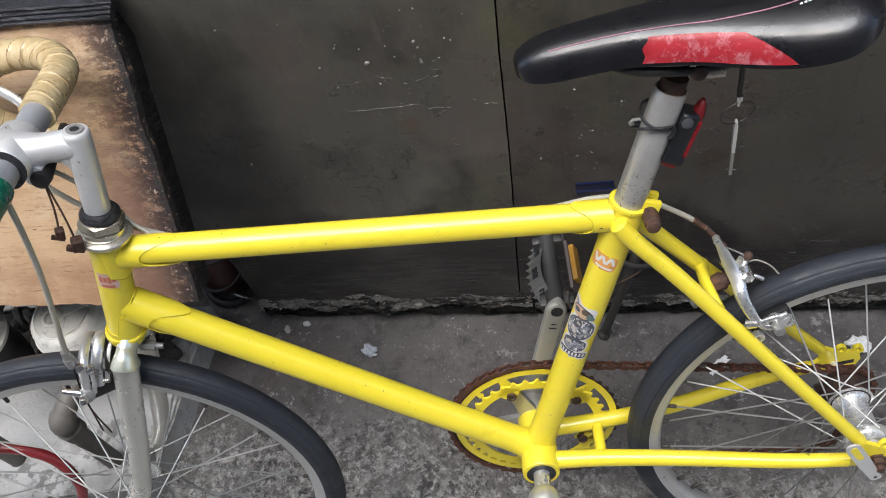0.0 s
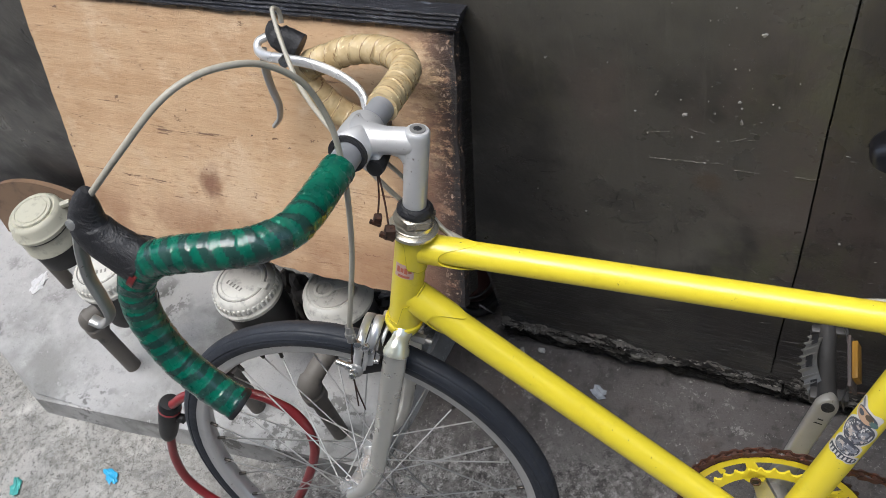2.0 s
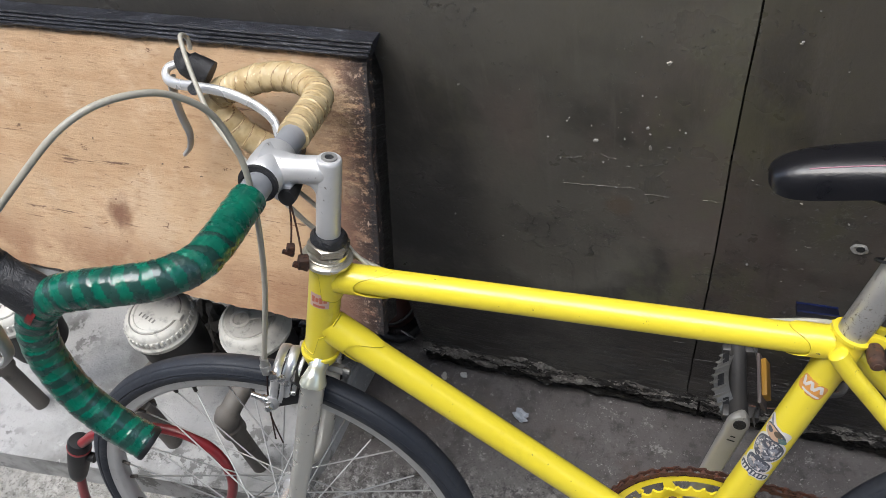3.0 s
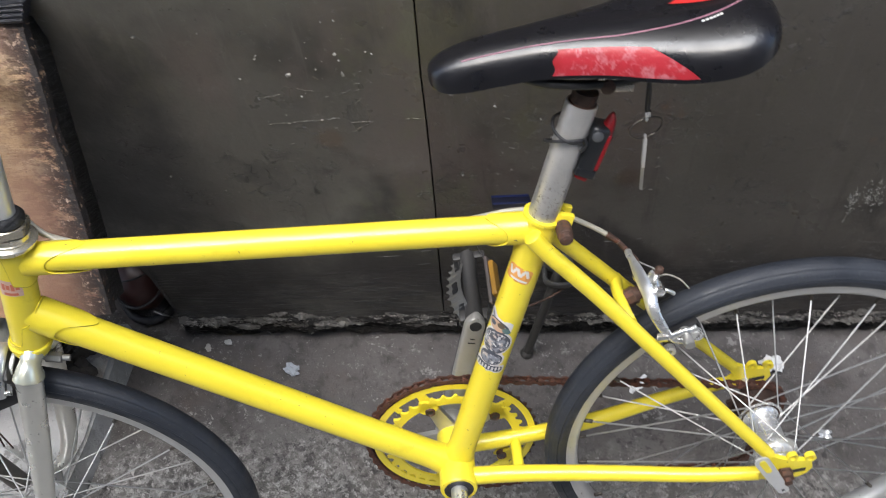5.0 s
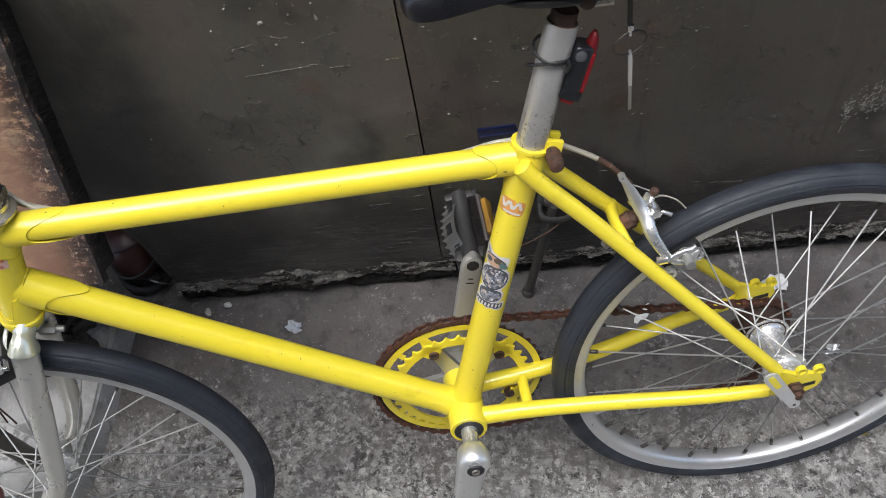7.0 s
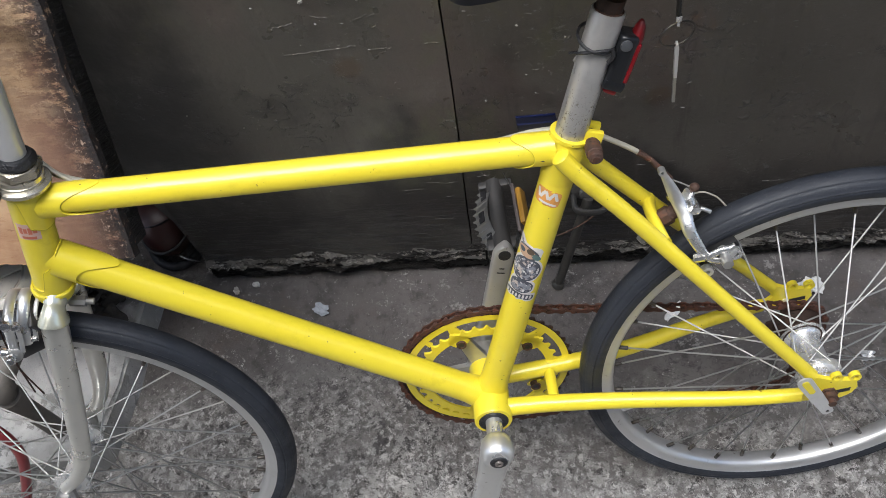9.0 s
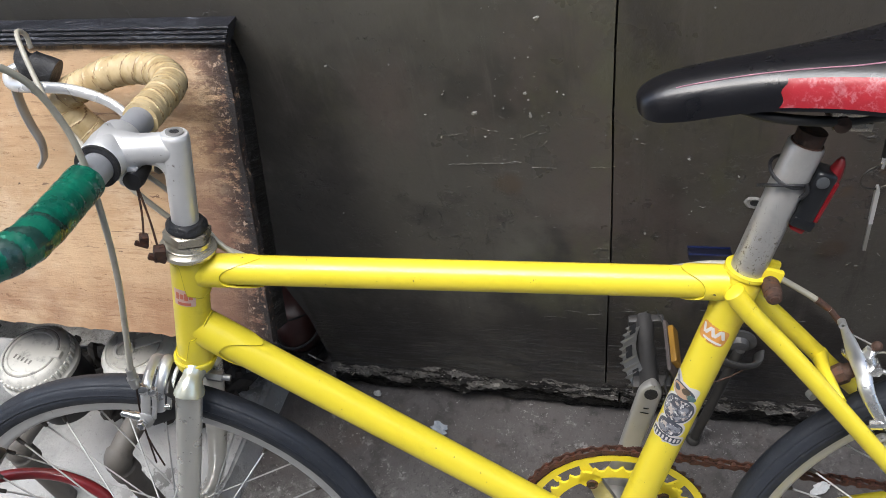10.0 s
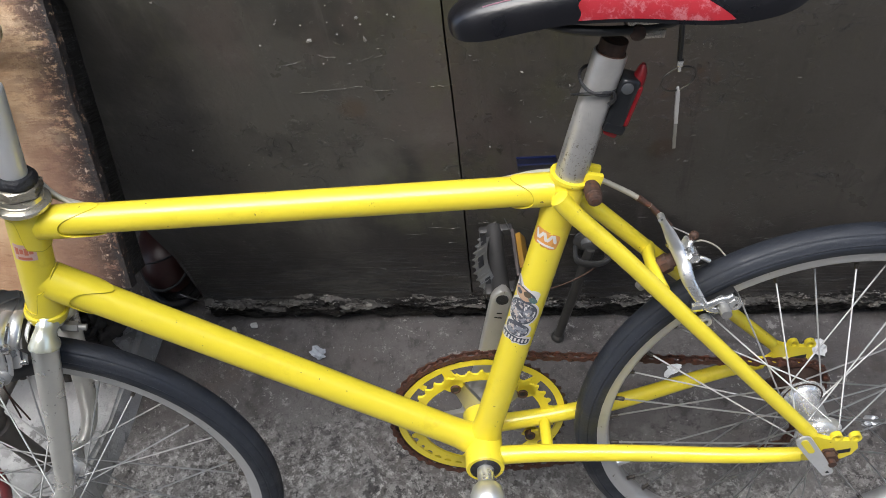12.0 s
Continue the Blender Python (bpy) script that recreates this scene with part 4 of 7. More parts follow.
def tape_material(name, col, dark, gloss):
    q = Mat(name, col, gloss, 0.0, 0.3)
    q.mix(q.ramp(q.noise(45, 5, 0.6), 0.40, 0.66, 0, 0.85), dark)
    q.mix(q.ramp(q.noise(160, 4), 0.66, 0.72, 0, 0.6), tuple(min(1, c * 2 + 0.1) for c in col))
    q.rough(q.noise(80, 3), gloss - 0.08, gloss + 0.2)
    return q.bump(q.noise(120, 4), 0.0008, 0.6).m


def tape(pts, r, turns, ridge, step, banded=0.0, plain=0.0, seg=28, wide=0.46, skew=0.25, vary=0.42):
    """Bar tape wound helically: each turn overlaps the one before in a small ridge. Bands take the second material."""
    pts = curve(pts, 32)
    bm = bmesh.new()
    tan = [(pts[min(i + 1, len(pts) - 1)] - pts[max(i - 1, 0)]).normalized() for i in range(len(pts))]
    nor = Vector((1, 0, 0))
    length = [0.0]
    for a, b in zip(pts, pts[1:]):
        length.append(length[-1] + (b - a).length)
    rings = []
    for i, p in enumerate(pts):
        nor = (nor - nor.dot(tan[i]) * tan[i]).normalized()
        bi = tan[i].cross(nor)
        ring = []
        for k in range(seg):
            a = 2 * math.pi * k / seg
            f = (length[i] / length[-1] * turns + skew * math.cos(a + 0.6) + 0.26 * noise.noise((i * 0.07, k * 0.2, turns))) % 1.0
            rr = r + ridge * (1 - f) ** 0.7 + 0.0004 * noise.noise((i * 0.3, math.cos(a) * 2, math.sin(a) * 2))
            ring.append((bm.verts.new(p + rr * (math.cos(a) * nor + math.sin(a) * bi)), f))
        rings.append(ring)
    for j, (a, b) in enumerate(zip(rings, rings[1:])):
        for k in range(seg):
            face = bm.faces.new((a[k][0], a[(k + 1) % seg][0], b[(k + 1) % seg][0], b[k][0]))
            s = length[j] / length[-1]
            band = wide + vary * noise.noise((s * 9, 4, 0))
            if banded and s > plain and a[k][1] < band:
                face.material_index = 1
    bm.faces.new([v for v, _ in rings[0]])
    bm.faces.new([v for v, _ in rings[-1]])
    return bm


GREEN = tape_material("green_bar_tape", (0.0, 0.130, 0.078), (0.0, 0.070, 0.047), 0.22)
DARKTAPE = tape_material("grimy_clear_tape", (0.018, 0.060, 0.048), (0.008, 0.036, 0.030), 0.20)
TAN = tape_material("tan_bar_tape", (0.56, 0.44, 0.25), (0.40, 0.28, 0.13), 0.34)


def build_bars():
    bm = tube(bmesh.new(), [(-0.353, y, 0.6955) for y in (-0.106, -0.05, -0.022, 0.022, 0.05, 0.106)], lambda q: 0.0118, 28)
    bars = part("handlebar", bm, GREY_BAR, BIKE, "dull grey aluminium drop handlebar")
    near = [(-0.353, -0.046, 0.6955), (-0.353, -0.075, 0.6955)] + BAR
    ob = part("bar_tape", tape(near, 0.0141, 25, 0.0007, 0.02, 1.0, 0.14), GREEN, bars, "glossy green bar tape banded with grimy overlaps")
    ob.data.materials.append(DARKTAPE)
    far = [(x, -y, z) for x, y, z in [(-0.353, -0.052, 0.6955), (-0.353, -0.078, 0.6955)] + BAR[:6] + [(-0.476, -0.165, 0.680), (-0.4895, -0.165, 0.666), (-0.480, -0.165, 0.648), (-0.464, -0.165, 0.629), (-0.440, -0.165, 0.614), (-0.412, -0.165, 0.603)]]
    # a narrow darker tan line follows each overlap
    part("bar_tape", tape(far, 0.0139, 22, 0.0012, 0.02, 1.0, 0.0, wide=0.07, skew=0.4, vary=0.06), TAN, bars, "shiny tan bar tape in ridged turns").data.materials.append(mat_plain("dark_tan_overlap", (0.25, 0.16, 0.075), 0.5))
    for s in (-1, 1):
        e = Vector((-0.432, -0.165, 0.534)) if s < 0 else Vector((-0.412, 0.165, 0.603))
        d = (e - (Vector((-0.452, -0.165, 0.551)) if s < 0 else Vector((-0.440, 0.165, 0.614)))).normalized()
        part("end_plug", lathe(bmesh.new(), [(-0.004, 0.0140), (0.001, 0.0152), (0.0035, 0.0140), (0.004, 0.009)], e, d, 28), PLASTIC, bars, "black end plug")


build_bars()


def lever_shape(bm, pts, w0, w1, thick):
    tube(bm, curve(pts, 10), lambda q: w0 + (w1 - w0) * q, 14, squash=(1.0, thick))


def build_brake_levers():
    LEVER = mat_alu("polished_lever_alloy", (0.40, 0.40, 0.385), 0.34)
    # near side
    bm = bmesh.new()
    tube(bm, curve([(-0.467, -0.165, 0.681), (-0.480, -0.165, 0.692), (-0.494, -0.165, 0.704), (-0.500, -0.165, 0.718), (-0.494, -0.165, 0.737), (-0.488, -0.165, 0.748)], 10), lambda q: 0.0190 - 0.004 * q if q < 0.55 else 0.0168 - 0.0125 * (q - 0.55) / 0.45, 24, squash=lambda q: (0.82, 1.05))
    hood = part("brake_hood", bm, BLACK, BIKE, "wrinkled black rubber brake hood")
    bm = bmesh.new()
    lever_shape(bm, [(-0.503, -0.165, 0.728), (-0.512, -0.165, 0.712), (-0.521, -0.165, 0.688), (-0.526, -0.165, 0.662), (-0.524, -0.165, 0.640), (-0.524, -0.165, 0.622), (-0.536, -0.165, 0.611), (-0.546, -0.165, 0.614)], 0.0075, 0.0055, 0.55)
    lathe(bm, [(-0.012, 0.003), (-0.011, 0.005), (0.011, 0.005), (0.012, 0.003)], (-0.506, -0.165, 0.722), (0, 1, 0), 14)
    part("brake_lever", bm, LEVER, hood, "grey alloy brake lever")
    part("clamp_band", lathe(bmesh.new(), [(-0.0025, 0.0150), (-0.0025, 0.0164), (0.0025, 0.0164), (0.0025, 0.0150)], (-0.470, -0.165, 0.677), (0.7, 0, -0.6), 24, True), mat_plain("dark_red_tape", (0.16, 0.02, 0.02), 0.4), hood)
    # far side, with an extension lever along the tops
    bm = bmesh.new()
    tube(bm, curve([(-0.486, 0.165, 0.6970), (-0.494, 0.165, 0.7020), (-0.504, 0.165, 0.7075), (-0.511, 0.165, 0.7155), (-0.5105, 0.165, 0.7260)], 10), lambda q: 0.0150 - 0.002 * q if q < 0.6 else 0.0138 - 0.010 * (q - 0.6) / 0.4, 24, squash=(0.85, 1.05))
    hood = part("brake_hood", bm, BLACK, BIKE, "worn black brake hood")
    bm = bmesh.new()
    lever_shape(bm, [(-0.531, 0.165, 0.695), (-0.534, 0.165, 0.672), (-0.533, 0.165, 0.650), (-0.530, 0.165, 0.630), (-0.534, 0.165, 0.614), (-0.543, 0.165, 0.604)], 0.0068, 0.0048, 0.55)
    part("brake_lever", bm, LEVER, hood, "grey alloy brake lever")
    bm = bmesh.new()
    lever_shape(bm, [(-0.522, 0.172, 0.7075), (-0.534, 0.168, 0.7035), (-0.533, 0.160, 0.697), (-0.520, 0.152, 0.6945), (-0.498, 0.147, 0.694), (-0.470, 0.143, 0.692), (-0.446, 0.140, 0.686), (-0.424, 0.134, 0.678), (-0.408, 0.126, 0.668), (-0.402, 0.117, 0.654)], 0.0062, 0.0048, 0.7)
    ext = part("extension_lever", bm, mat_alu("bright_lever_alloy", (0.74, 0.74, 0.73), 0.26), hood, "bright alloy extension brake lever")
    part("pivot_screw", lathe(bmesh.new(), [(-0.003, 0.001), (-0.003, 0.0058), (0.002, 0.0062), (0.003, 0.003)], (-0.493, 0.141, 0.6945), (0, 1, 0), 18), CHROME, ext)


build_brake_levers()


def build_cables():
    near = [(-0.4885, -0.165, 0.742), (-0.4496, -0.16, 0.7776), (-0.4159, -0.145, 0.8083), (-0.3949, -0.125, 0.8184), (-0.3769, -0.10, 0.8146), (-0.3657, -0.08, 0.8027), (-0.3547, -0.062, 0.781), (-0.3504, -0.05, 0.751), (-0.348, -0.046, 0.7183), (-0.3525, -0.043, 0.6678), (-0.363, -0.041, 0.6066), (-0.379, -0.039, 0.5450), (-0.3900, -0.036, 0.5080)]
    part("brake_cable", tube(bmesh.new(), curve(near, 10), 0.0025, 12), HOUSING, BIKE, "grey front brake cable housing in a high arc")
    far = [(-0.500, 0.165, 0.725), (-0.4996, 0.165, 0.7366), (-0.5002, 0.158, 0.7435), (-0.4979, 0.15, 0.7403), (-0.4838, 0.13, 0.7173), (-0.4587, 0.10, 0.6913), (-0.4193, 0.06, 0.6785), (-0.382, 0.034, 0.660), (-0.345, 0.024, 0.624), (-0.315, 0.0205, 0.6005), (-0.286, 0.0175, 0.584), (-0.24, 0.0145, 0.568), (-0.1, 0.0140, 0.556), (0.0, 0.0145, 0.549), (0.06, 0.019, 0.5515), (0.090, 0.0195, 0.5535), (0.123, 0.019, 0.5485), (0.140, 0.018, 0.5375), (0.1635, 0.018, 0.5195), (0.1780, 0.0135, 0.5085)]
    part("brake_cable", tube(bmesh.new(), curve(far, 10), 0.0024, 12), HOUSING, BIKE, "grey rear brake cable housing along the top tube")
    part("cable_ferrule", tube(bmesh.new(), [(0.168, 0.0165, 0.5165), (0.178, 0.0135, 0.5085), (0.1930, 0.0075, 0.4885)], lambda q: 0.0024 if 0.1 < q < 0.7 else 0.0031, 12), RUST, BIKE, "rusty cable end")
    bm = block(bmesh.new(), (0.033, 0.012, 0.0050), pose(0.0880, 0.0265, 0.5570, 0, 6, 0), 0.0012)
    clip = part("cable_clip", bm, mat_plain("blue_plastic", (0.003, 0.004, 0.014), 0.5), BIKE, "dark blue plastic clip")
    for dy in (-0.0052, 0.0052):
        bm = block(bmesh.new(), (0.033, 0.0014, 0.0014), pose(0.0880, 0.0265 + dy, 0.5600, 0, 6, 0), 0.0005)
        part("clip_rim", bm, mat_plain("worn_blue_plastic", (0.005, 0.011, 0.060), 0.4), clip, "worn blue rim")


build_cables()


def build_front_brake():
    plate_alloy = mat_alu("front_brake_alloy", (0.66, 0.66, 0.65), 0.34, 0.8)

    def bar(bm, pts, half, thick):
        """A flat polished bar along the points, broad across the travel, with rounded edges."""
        line = curve(pts, 8)
        tube(bm, line, half, 12, squash=(0.8 * thick / half, 0.85))

    bm = bmesh.new()
    bar(bm, [(-0.3915, 0.016, 0.476), (-0.3880, 0.006, 0.486), (-0.3845, -0.004, 0.4945), (-0.3830, -0.018, 0.4955), (-0.3825, -0.030, 0.4925), (-0.3828, -0.037, 0.4880)], 0.0052, 0.0034)
    brake = part("front_brake", bm, plate_alloy, BIKE, "tarnished silver caliper front brake")
    bm = bmesh.new()
    bar(bm, [(-0.3810, 0.016, 0.474), (-0.3775, 0.006, 0.484), (-0.3740, -0.004, 0.4925), (-0.3735, -0.016, 0.4905), (-0.3765, -0.027, 0.4800), (-0.3800, -0.033, 0.4660), (-0.3815, -0.034, 0.4590)], 0.0060, 0.0036)
    part("caliper_arm", bm, plate_alloy, brake, "polished inner caliper arm")
    bm = bmesh.new()
    bar(bm, [(-0.3685, 0.014, 0.474), (-0.3660, 0.004, 0.482), (-0.3650, -0.006, 0.4860), (-0.3665, -0.016, 0.4830), (-0.3700, -0.026, 0.4720), (-0.3740, -0.031, 0.4580)], 0.0026, 0.0016)
    part("spring", bm, plate_alloy, brake, "bent steel return spring")
    bm = bmesh.new()
    bar(bm, [(-0.3750, 0.010, 0.480), (-0.3800, 0.024, 0.474), (-0.3850, 0.033, 0.460), (-0.3900, 0.035, 0.448)], 0.0046, 0.0030)
    part("caliper_arm", bm, plate_alloy, brake)
    # dark gap plate behind the arms, and the pivot through the crown
    bm = block(bmesh.new(), (0.010, 0.022, 0.016), pose(-0.3745, 0.002, 0.4700, 0, -14, 0), 0.002)
    block(bm, (0.005, 0.030, 0.022), pose(-0.3690, -0.0150, 0.4740, 24, -14, 0), 0.002)
    part("pivot_block", bm, mat_plain("sooty_bracket", (0.060, 0.058, 0.056), 0.45, 0.5, 0.5, 90), brake)
    part("pivot_bolt", tube(bmesh.new(), [(-0.3560, 0, 0.4690), (-0.3960, 0, 0.4760)], 0.0042, 6), CHROME, brake)
    # hanging link with its pin, clamp and pad bolt
    bm = bmesh.new()
    bar(bm, [(-0.3835, -0.0385, 0.4880), (-0.3860, -0.0385, 0.4780), (-0.3895, -0.0390, 0.4670), (-0.3925, -0.0400, 0.4560)], 0.0052, 0.0030)
    part("side_link", bm, plate_alloy, brake, "polished narrow brake link")
    bm = bmesh.new()
    bar(bm, [(-0.3775, -0.0385, 0.4800), (-0.3800, -0.0395, 0.4690), (-0.3850, -0.0400, 0.4560)], 0.0026, 0.0016)
    part("side_link", bm, plate_alloy, brake)
    bm = bmesh.new()
    for p, r, depth in (((-0.3840, -0.038, 0.4890), 0.0044, 0.010), ((-0.3770, -0.038, 0.4855), 0.0036, 0.008)):
        lathe(bm, [(-depth / 2, r * 0.5), (-depth / 2 + 0.001, r), (depth / 2 - 0.001, r), (depth / 2, r * 0.5)], p, (0.3, -1, 0.2), 8)
    part("link_pin", bm, CHROME, brake)
    bm = lathe(bmesh.new(), [(-0.006, 0.0025), (-0.006, 0.0074), (0.002, 0.0078), (0.004, 0.0055)], (-0.3925, -0.0410, 0.4560), (0.15, -1, 0.25), 20)
    part("pad_washer", bm, ALU_DULL, brake, "round grey washer")
    part("pad_bolt", lathe(bmesh.new(), [(-0.004, 0.002), (-0.003, 0.0046), (0.004, 0.0046), (0.006, 0.003)], (-0.3930, -0.0465, 0.4560), (0.15, -1, 0.25), 6), CHROME, brake)
    bm = lathe(bmesh.new(), [(-0.008, 0.002), (-0.007, 0.0040), (-0.001, 0.0042), (0.000, 0.0032), (0.010, 0.0030), (0.011, 0.0018)], (-0.4020, -0.0415, 0.4610), (-1, 0, 0.35), 12)
    part("cable_clamp", bm, CHROME, brake, "chromed clamp bolt")
    part("pad_screw", tube(bmesh.new(), [(-0.3815, -0.033, 0.4615), (-0.3715, -0.031, 0.4610)], 0.0024, 10), CHROME, brake)
    for s in (-1, 1):
        bm = block(bmesh.new(), (0.034, 0.013, 0.013), pose(-0.3850, 0.0230 * s, 0.4460, 0, -20, 0), 0.003)
        part("brake_pad", bm, PLASTIC, brake, "black rubber brake block")
    bm = bmesh.new()
    adj = Vector((-0.3910, -0.036, 0.5000))
    tube(bm, [adj + Vector((0.001, 0, 0.010)), adj + Vector((-0.001, 0, -0.010))], 0.0040, 14)
    tube(bm, [adj + Vector((0, 0, 0.001)), adj + Vector((-0.0003, 0, -0.004))], 0.0052, 10)
    part("cable_adjuster", bm, ALU_DULL, brake)
    for end in ((-0.4035, -0.038, 0.3980), (-0.3960, -0.039, 0.3950)):
        part("inner_wire", tube(bmesh.new(), curve([adj + Vector((0, 0, -0.008)), (-0.3950, -0.040, 0.4650), (-0.3985, -0.0405, 0.4350), end]), 0.0008, 8), OILY, brake, "loose inner wire")


build_front_brake()


def build_rear_brake():
    alloy = mat_alu("rear_brake_alloy", (0.72, 0.72, 0.71), 0.28, 0.85)
    bm = bmesh.new()
    tube(bm, curve([(0.1846, 0.000, 0.5042), (0.1880, 0.000, 0.4955), (0.1915, -0.001, 0.4870), (0.1965, -0.004, 0.4740), (0.2008, -0.012, 0.4640), (0.2025, -0.022, 0.4540), (0.2095, -0.030, 0.4390), (0.2170, -0.0325, 0.4285), (0.2230, -0.0325, 0.4290)], 9), lambda q: 0.0024 + 0.0028 * math.sin(math.pi * min(1, q * 1.02)) ** 1.6, 18, squash=(0.7, 1.2))
    lathe(bm, [(-0.0030, 0.0012), (-0.0030, 0.0032), (0.0030, 0.0032), (0.0030, 0.0012)], (0.1840, 0.000, 0.5055), (0, 1, 0), 16, True)
    brake = part("rear_brake", bm, alloy, BIKE, "bright alloy side-pull rear brake")
    bm = bmesh.new()
    tube(bm, curve([(0.2080, -0.002, 0.4810), (0.2050, -0.001, 0.4735), (0.2005, 0.002, 0.4660), (0.1980, 0.012, 0.4615), (0.2005, 0.024, 0.4535), (0.2100, 0.031, 0.4385), (0.2220, 0.0325, 0.4265)], 9), lambda q: 0.0044 + 0.0012 * math.sin(math.pi * q), 16, squash=(0.7, 1.2))
    part("brake_arm", bm, alloy, brake)
    bm = bmesh.new()
    # slotted pad carrier with a closed eye at its end
    tube(bm, curve([(0.2170, -0.0325, 0.4285), (0.2215, -0.0330, 0.4320), (0.2280, -0.0330, 0.4347), (0.2350, -0.0325, 0.4347), (0.2395, -0.0325, 0.4370)], 8), 0.0030, 12, squash=(0.9, 1.2))
    tube(bm, curve([(0.2170, -0.0325, 0.4275), (0.2220, -0.0330, 0.4245), (0.2290, -0.0330, 0.4235), (0.2350, -0.0330, 0.4260), (0.2395, -0.0325, 0.4325)], 8), 0.0030, 12, squash=(0.9, 1.2))
    for x, z in ((0.2400, 0.4285), (0.2160, 0.4120)):
        lathe(bm, [(-0.0030, 0.0024), (-0.0030, 0.0055), (0.0030, 0.0055), (0.0030, 0.0024)], (x, -0.0325, z), (0, 1, 0), 20, True)
    part("pad_holder", bm, alloy, brake, "slotted bright pad holder")
    part("pivot_bolt", lathe(bmesh.new(), [(-0.004, 0.004), (-0.003, 0.0082), (0.006, 0.0085), (0.008, 0.0065), (0.020, 0.0050)], (0.1860, 0, 0.4525), (0.86, 0, 0.5), 8), RUST, brake, "rusty centre bolt")
    bm = lathe(bmesh.new(), [(-0.012, 0.0020), (-0.0115, 0.0048), (0.000, 0.0052), (0.005, 0.003)], (0.2095, -0.004, 0.4685), (0, 1, 0), 6)
    part("clamp_bolt", bm, BRIGHT, brake)
    bm = bmesh.new()
    bmesh.ops.create_uvsphere(bm, u_segments=14, v_segments=10, radius=0.0042, matrix=Matrix.Translation((0.2115, -0.001, 0.4825)))
    part("wire_knob", bm, RUST, brake, "rusty wire anchor")
    bm = lathe(bmesh.new(), [(-0.0120, 0.0030), (-0.0115, 0.0046), (-0.0070, 0.0050), (0.008, 0.0050)], (0.2305, -0.0335, 0.4280), (0, 1, 0), 18)
    part("pad_nut", bm, ALU_DULL, brake)
    bm = lathe(bmesh.new(), [(-0.005, 0.002), (-0.0045, 0.0042), (0.004, 0.0042), (0.005, 0.002)], (0.2095, -0.0325, 0.4300), (0.9, -0.3, 0.3), 8)
    part("adjuster_screw", bm, BRIGHT, brake)
    for s in (-1, 1):
        bm = bmesh.new()
        block(bm, (0.038, 0.010, 0.011), pose(0.2285, 0.0195 * s, 0.4205, 0, -28, 0), 0.003)
        part("brake_pad", bm, PLASTIC, brake, "black rubber brake block")
    part("inner_wire", tube(bmesh.new(), [(0.1930, 0.0075, 0.4890), (0.2110, -0.001, 0.4820)], 0.0007, 8), ALU_DULL, brake)
    part("wire_tail", tube(bmesh.new(), curve([(0.2100, -0.003, 0.4775), (0.2200, 0.000, 0.4745), (0.2320, 0.002, 0.4645), (0.2405, 0.002, 0.4525)]), 0.0008, 8), HOUSING, brake, "frayed pale wire tail")
    part("quick_lever", tube(bmesh.new(), curve([(0.2080, 0.006, 0.4565), (0.2140, 0.004, 0.4520), (0.2200, 0.002, 0.4535), (0.2270, 0.000, 0.4500)]), 0.0020, 10), alloy, brake)
    part("bridge_nut", lathe(bmesh.new(), [(-0.004, 0.0015), (-0.003, 0.0036), (0.003, 0.0038), (0.004, 0.002)], (0.1650, -0.0100, 0.4412), (0.4, -0.9, 0), 10), ALU_DULL, brake)


build_rear_brake()


# wheels
def spoke_mesh(name, length, mats):
    bm = bmesh.new()
    tube(bm, [(0, 0, 0), (0, 0, length - 0.011)], 0.00088, 6)
    plain = len(bm.faces)
    tube(bm, [(0, 0, length - 0.011), (0, 0, length - 0.0105), (0, 0, length - 0.001)], lambda q: 0.0012 if q < 0.2 else 0.0021, 8)
    bm.faces.ensure_lookup_table()
    for face in bm.faces[plain:]:
        face.material_index = 1
    me = bpy.data.meshes.new(name)
    bm.to_mesh(me)
    bm.free()
    me.shade_smooth()
    me.materials.append(mats)
    me.materials.append(NIPPLE)
    return me


NIPPLE = mat_plain("dull_brass_nipple", (0.085, 0.075, 0.065), 0.45, 0.6, 0.6, 200)
SPOKE = mat_alu("galvanised_spoke", (0.42, 0.415, 0.40), 0.40, 0.7)
RIM = mat_alu("satin_rim", (0.58, 0.58, 0.575), 0.40, 0.75)
HUB = mat_alu("bright_hub_alloy", (0.80, 0.80, 0.79), 0.24, 0.75)


